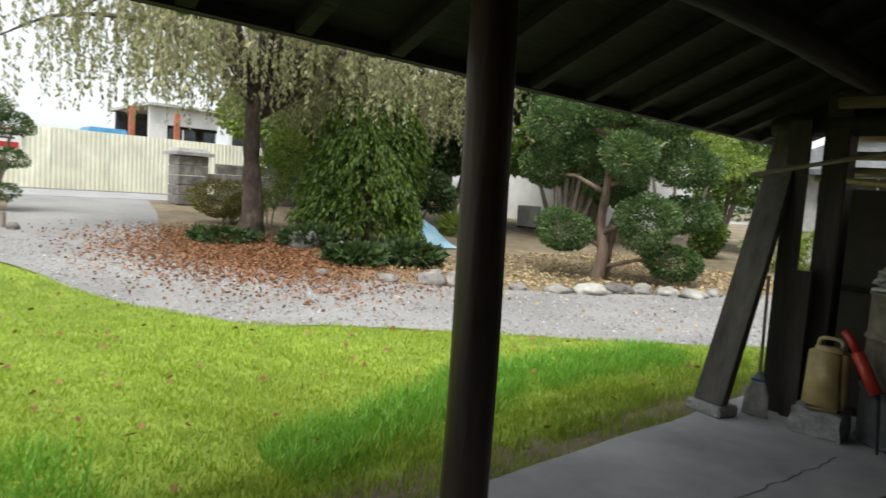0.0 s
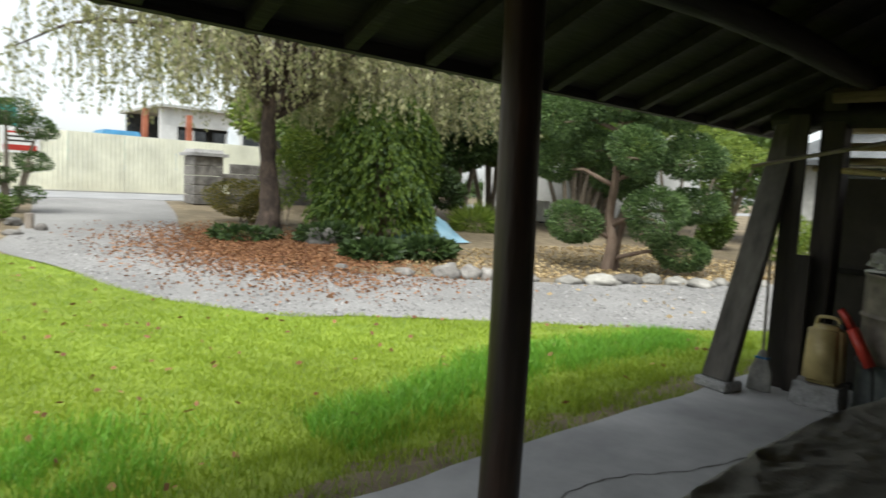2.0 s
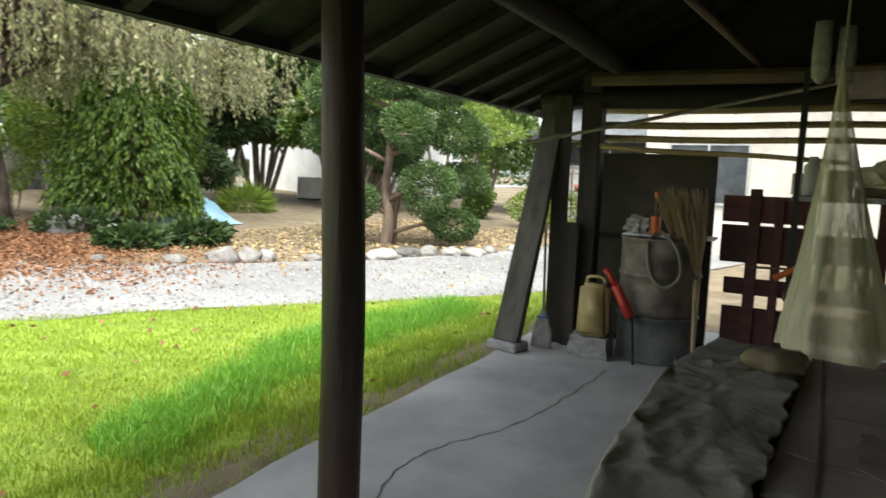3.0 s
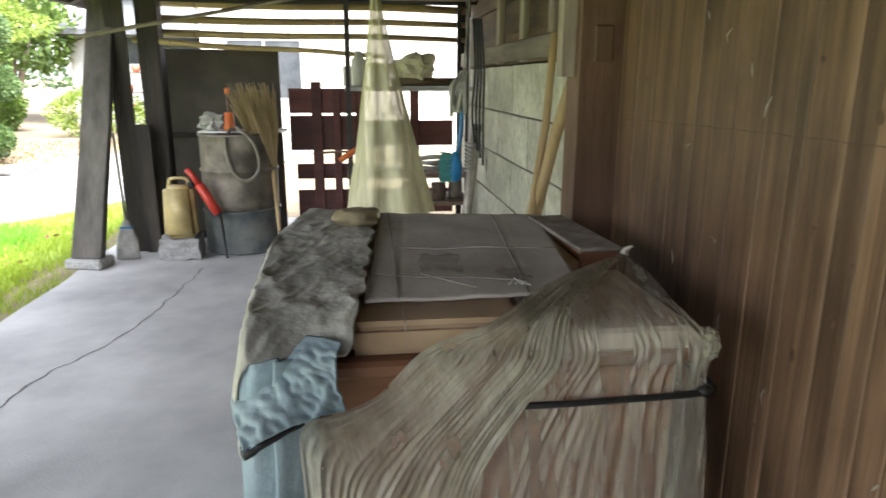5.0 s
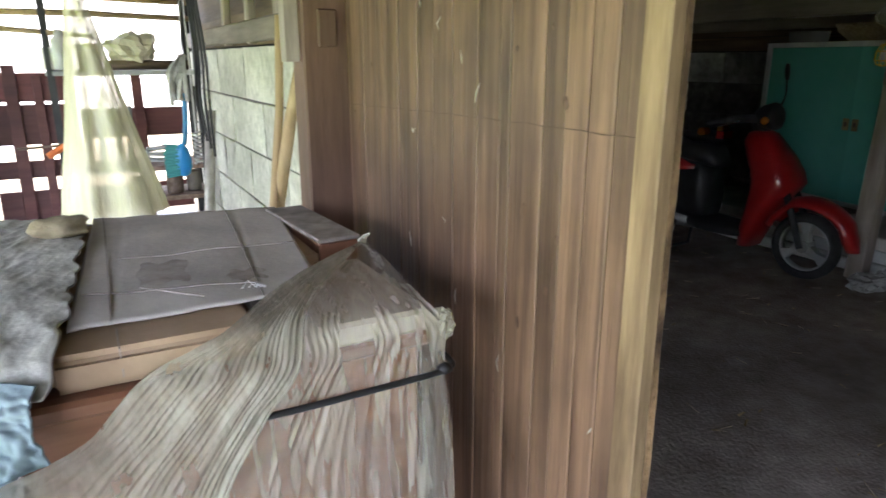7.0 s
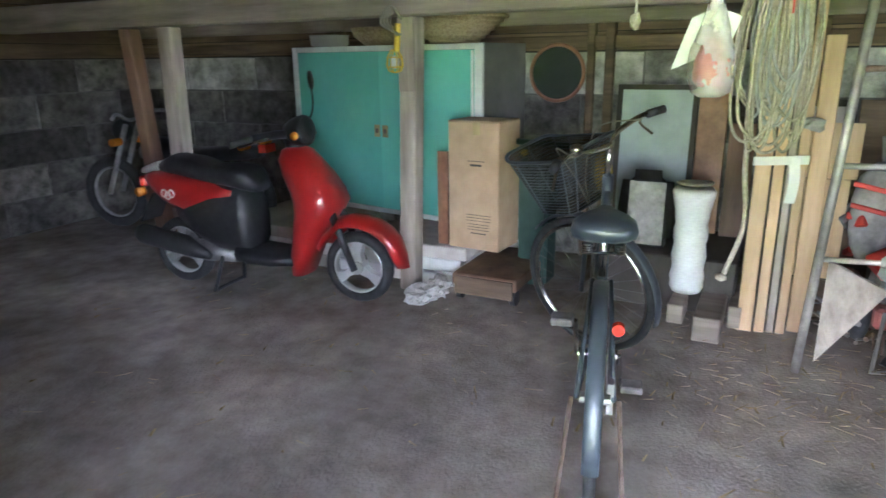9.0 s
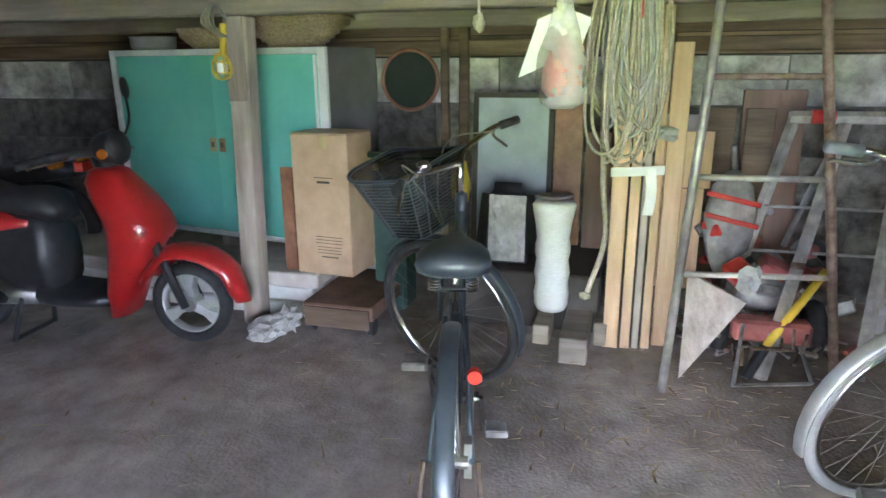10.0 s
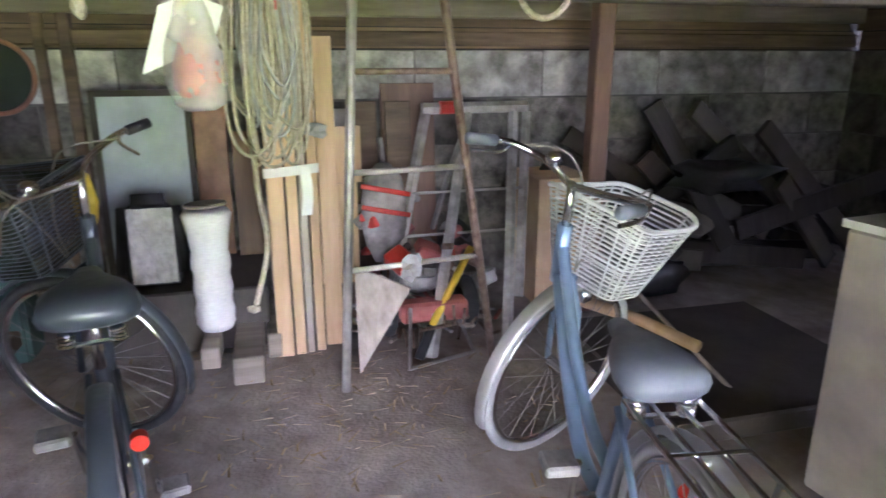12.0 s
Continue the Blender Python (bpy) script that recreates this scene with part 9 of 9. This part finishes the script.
# far tree line that closes the view
far_c, far_d = [], []
for k in range(60):
    a = radians(60 + 215 * k / 60)
    q = fr.uniform(55, 75)
    c = (q * math.cos(a), q * math.sin(a), 2.0)
    low = 0.35 if 120 < math.degrees(a) < 215 else 1.0
    p, d = cloud_points((c[0], c[1], c[2] * low), (6, 6, fr.uniform(3.0, 5.5) * low), 900, 0.5)
    far_c.append(p)
    far_d.append(d)
tagged(new("far_woods", leaf_mesh("far_woods", np.concatenate(far_c), np.concatenate(far_d), 0.5, 0.17, M["leaf_dark"])), "far dark green line of woods", "woods", kind="stuff")

# ---- ground cover ----


def blades(name, n, xr, yr, hgt, material, label, keep):
    """Bent grass blades of two segments."""
    v, f = [], []
    k = 0
    while k < n:
        x, y = nr.uniform(*xr), nr.uniform(*yr)
        w = keep(x, y)
        if nr.uniform() > w:
            continue
        k += 1
        z = ground_z(x) + 0.0
        a = nr.uniform(0, 2 * math.pi)
        h = hgt * nr.uniform(0.5, 1.4)
        bx, by = nr.normal(0, 0.45) * h, nr.normal(0, 0.45) * h
        s = 0.0032 if hgt < 0.1 else 0.0045
        cx, cy = math.cos(a) * s, math.sin(a) * s
        i = len(v)
        v += [(x - cx, y - cy, z - 0.01), (x + cx, y + cy, z - 0.01), (x + cx * 0.7 + bx * 0.4, y + cy * 0.7 + by * 0.4, z + h * 0.6), (x - cx * 0.7 + bx * 0.4, y - cy * 0.7 + by * 0.4, z + h * 0.6), (x + bx, y + by, z + h * 0.95)]
        f += [(i, i + 1, i + 2, i + 3), (i + 3, i + 2, i + 4)]
    return tagged(new(name, quads(name, v, f, material)), label, "grass", kind="stuff")


def on_lawn(x, y):
    if x > -1.86 or x < outline(LAWN, y) - 0.1 + 0.15 * noise.noise(Vector((y * 6, x, 0))):
        return 0.0
    d = math.hypot(x, y)
    return min(1.0, (4.0 / max(d, 2.0)) ** 1.6) * (0.12 if x > lawn_edge(y) + 0.05 else 0.5 if x > -2.4 else 1.0)


def tall_strip(x, y):
    c = outline([(-2, -2.9), (1.6, -2.68), (2.6, -2.82), (3.5, -3.15), (5.9, -3.0), (9, -3)], y) + 0.12 * noise.noise(Vector((y * 2, 1, 1)))
    p = math.exp(-((x - c) / (0.3 if y < 3 else 0.36)) ** 4) * (1.0 if 1.6 + 0.2 * noise.noise(Vector((x * 4, 0, 2))) < y < 6.0 else 0.0)
    q = math.exp(-((x + 2.95) / 0.5) ** 4 - ((y + 0.1) / 0.95) ** 4)
    return max(p, q) * (0.3 + 0.7 * (noise.noise(Vector((x * 3.5, y * 3.5, 3))) > -0.15))


blades("lawn_grass", 120000, (-10.9, -1.85), (-1.5, 7.6), 0.034, M["grass"], "short bright green lawn blades", on_lawn)
blades("sparse_grass", 7000, (-2.6, -1.83), (-1.2, 6.6), 0.085, M["grass"], "sparse grass on the earthy strip", lambda x, y: 0.25 + 0.75 * (noise.noise(Vector((x * 3, y * 1.5, 8))) > 0.05))
blades("tall_grass", 15000, (-4.6, -2.1), (-1.0, 6.4), 0.095, M["grass_tall"], "taller lush green grass tufts along the porch", tall_strip)


def scatter_leaves(name, n, xr, yr, keep, size, material, label, category):
    cs, ds = [], []
    while len(cs) < n:
        x, y = nr.uniform(*xr), nr.uniform(*yr)
        if nr.uniform() < keep(x, y):
            cs.append((x, y, ground_z(x) + 0.022 + 0.02 * nr.uniform()))
            a = nr.uniform(0, 2 * math.pi)
            ds.append((math.cos(a), math.sin(a), 0.15))
    ob = new(name, leaf_mesh(name, cs, ds, size, size * 0.32, material, 0.12))
    return tagged(ob, label, category, kind="stuff")


scatter_leaves("leaf_litter", 16000, (-14, -5.5), (2.0, 9.5), lambda x, y: math.exp(-((x + 10) / 2.2) ** 2 - ((y - 4.9) / 1.5) ** 2), 0.055, M["leaf_dry"], "brown fallen leaves over the drive and bed", "leaves")
scatter_leaves("dry_litter", 5000, (-9.5, -3.5), (6.5, 15), lambda x, y: 0.8 if x < outline([(6.5, -7.3), (9, -5.8), (11, -5), (15, -4)], y) else 0.03, 0.07, M["straw"], "dry straw and needles over the garden bed", "litter")
scatter_leaves("lawn_leaves", 260, (-10, -2), (-1, 6), lambda x, y: 1.0 if x > outline(LAWN, y) else 0.0, 0.06, M["leaf_dry"], "scattered brown leaves on the lawn", "leaves")

# loose stones on the drive
sv, sf = [], []
k = 0
while k < 6500:
    x, y = nr.uniform(-12, -1.5), nr.uniform(1.4, 12)
    inside = x < outline([(1.2, -11), (1.61, -9.2), (1.97, -7.7), (2.85, -5.8), (3.65, -5.35), (4.58, -4.65), (6.49, -3.1), (8, -2.2), (12, -0.8)], y) and x > outline([(3.9, -12), (4.2, -9.6), (5.7, -7.6), (6.5, -7.0), (7.6, -6.2), (9.3, -5.3), (12, -4.4)], max(3.9, y))
    if not inside:
        continue
    k += 1
    s = nr.uniform(0.008, 0.028)
    c = np.array((x, y, ground_z(x) + 0.006))
    i = len(sv)
    for dx, dy, dz in ((1, 0, 0), (0, 1, 0), (-1, 0, 0), (0, -1, 0), (0, 0, 0.8)):
        sv.append(tuple(c + np.array((dx, dy, dz)) * s * nr.uniform(0.7, 1.2)))
    sf += [(i, i + 1, i + 4), (i + 1, i + 2, i + 4), (i + 2, i + 3, i + 4), (i + 3, i, i + 4)]
M["pebble"] = mat("drive_pebble", (0.18, 0.175, 0.17), (0.34, 0.33, 0.32), 30, 0.9, 0.2, island=True, vary=0.4)
tagged(new("drive_stones", quads("drive_stones", sv, sf, M["pebble"])), "loose pale grey stones on the drive", "gravel", kind="stuff")
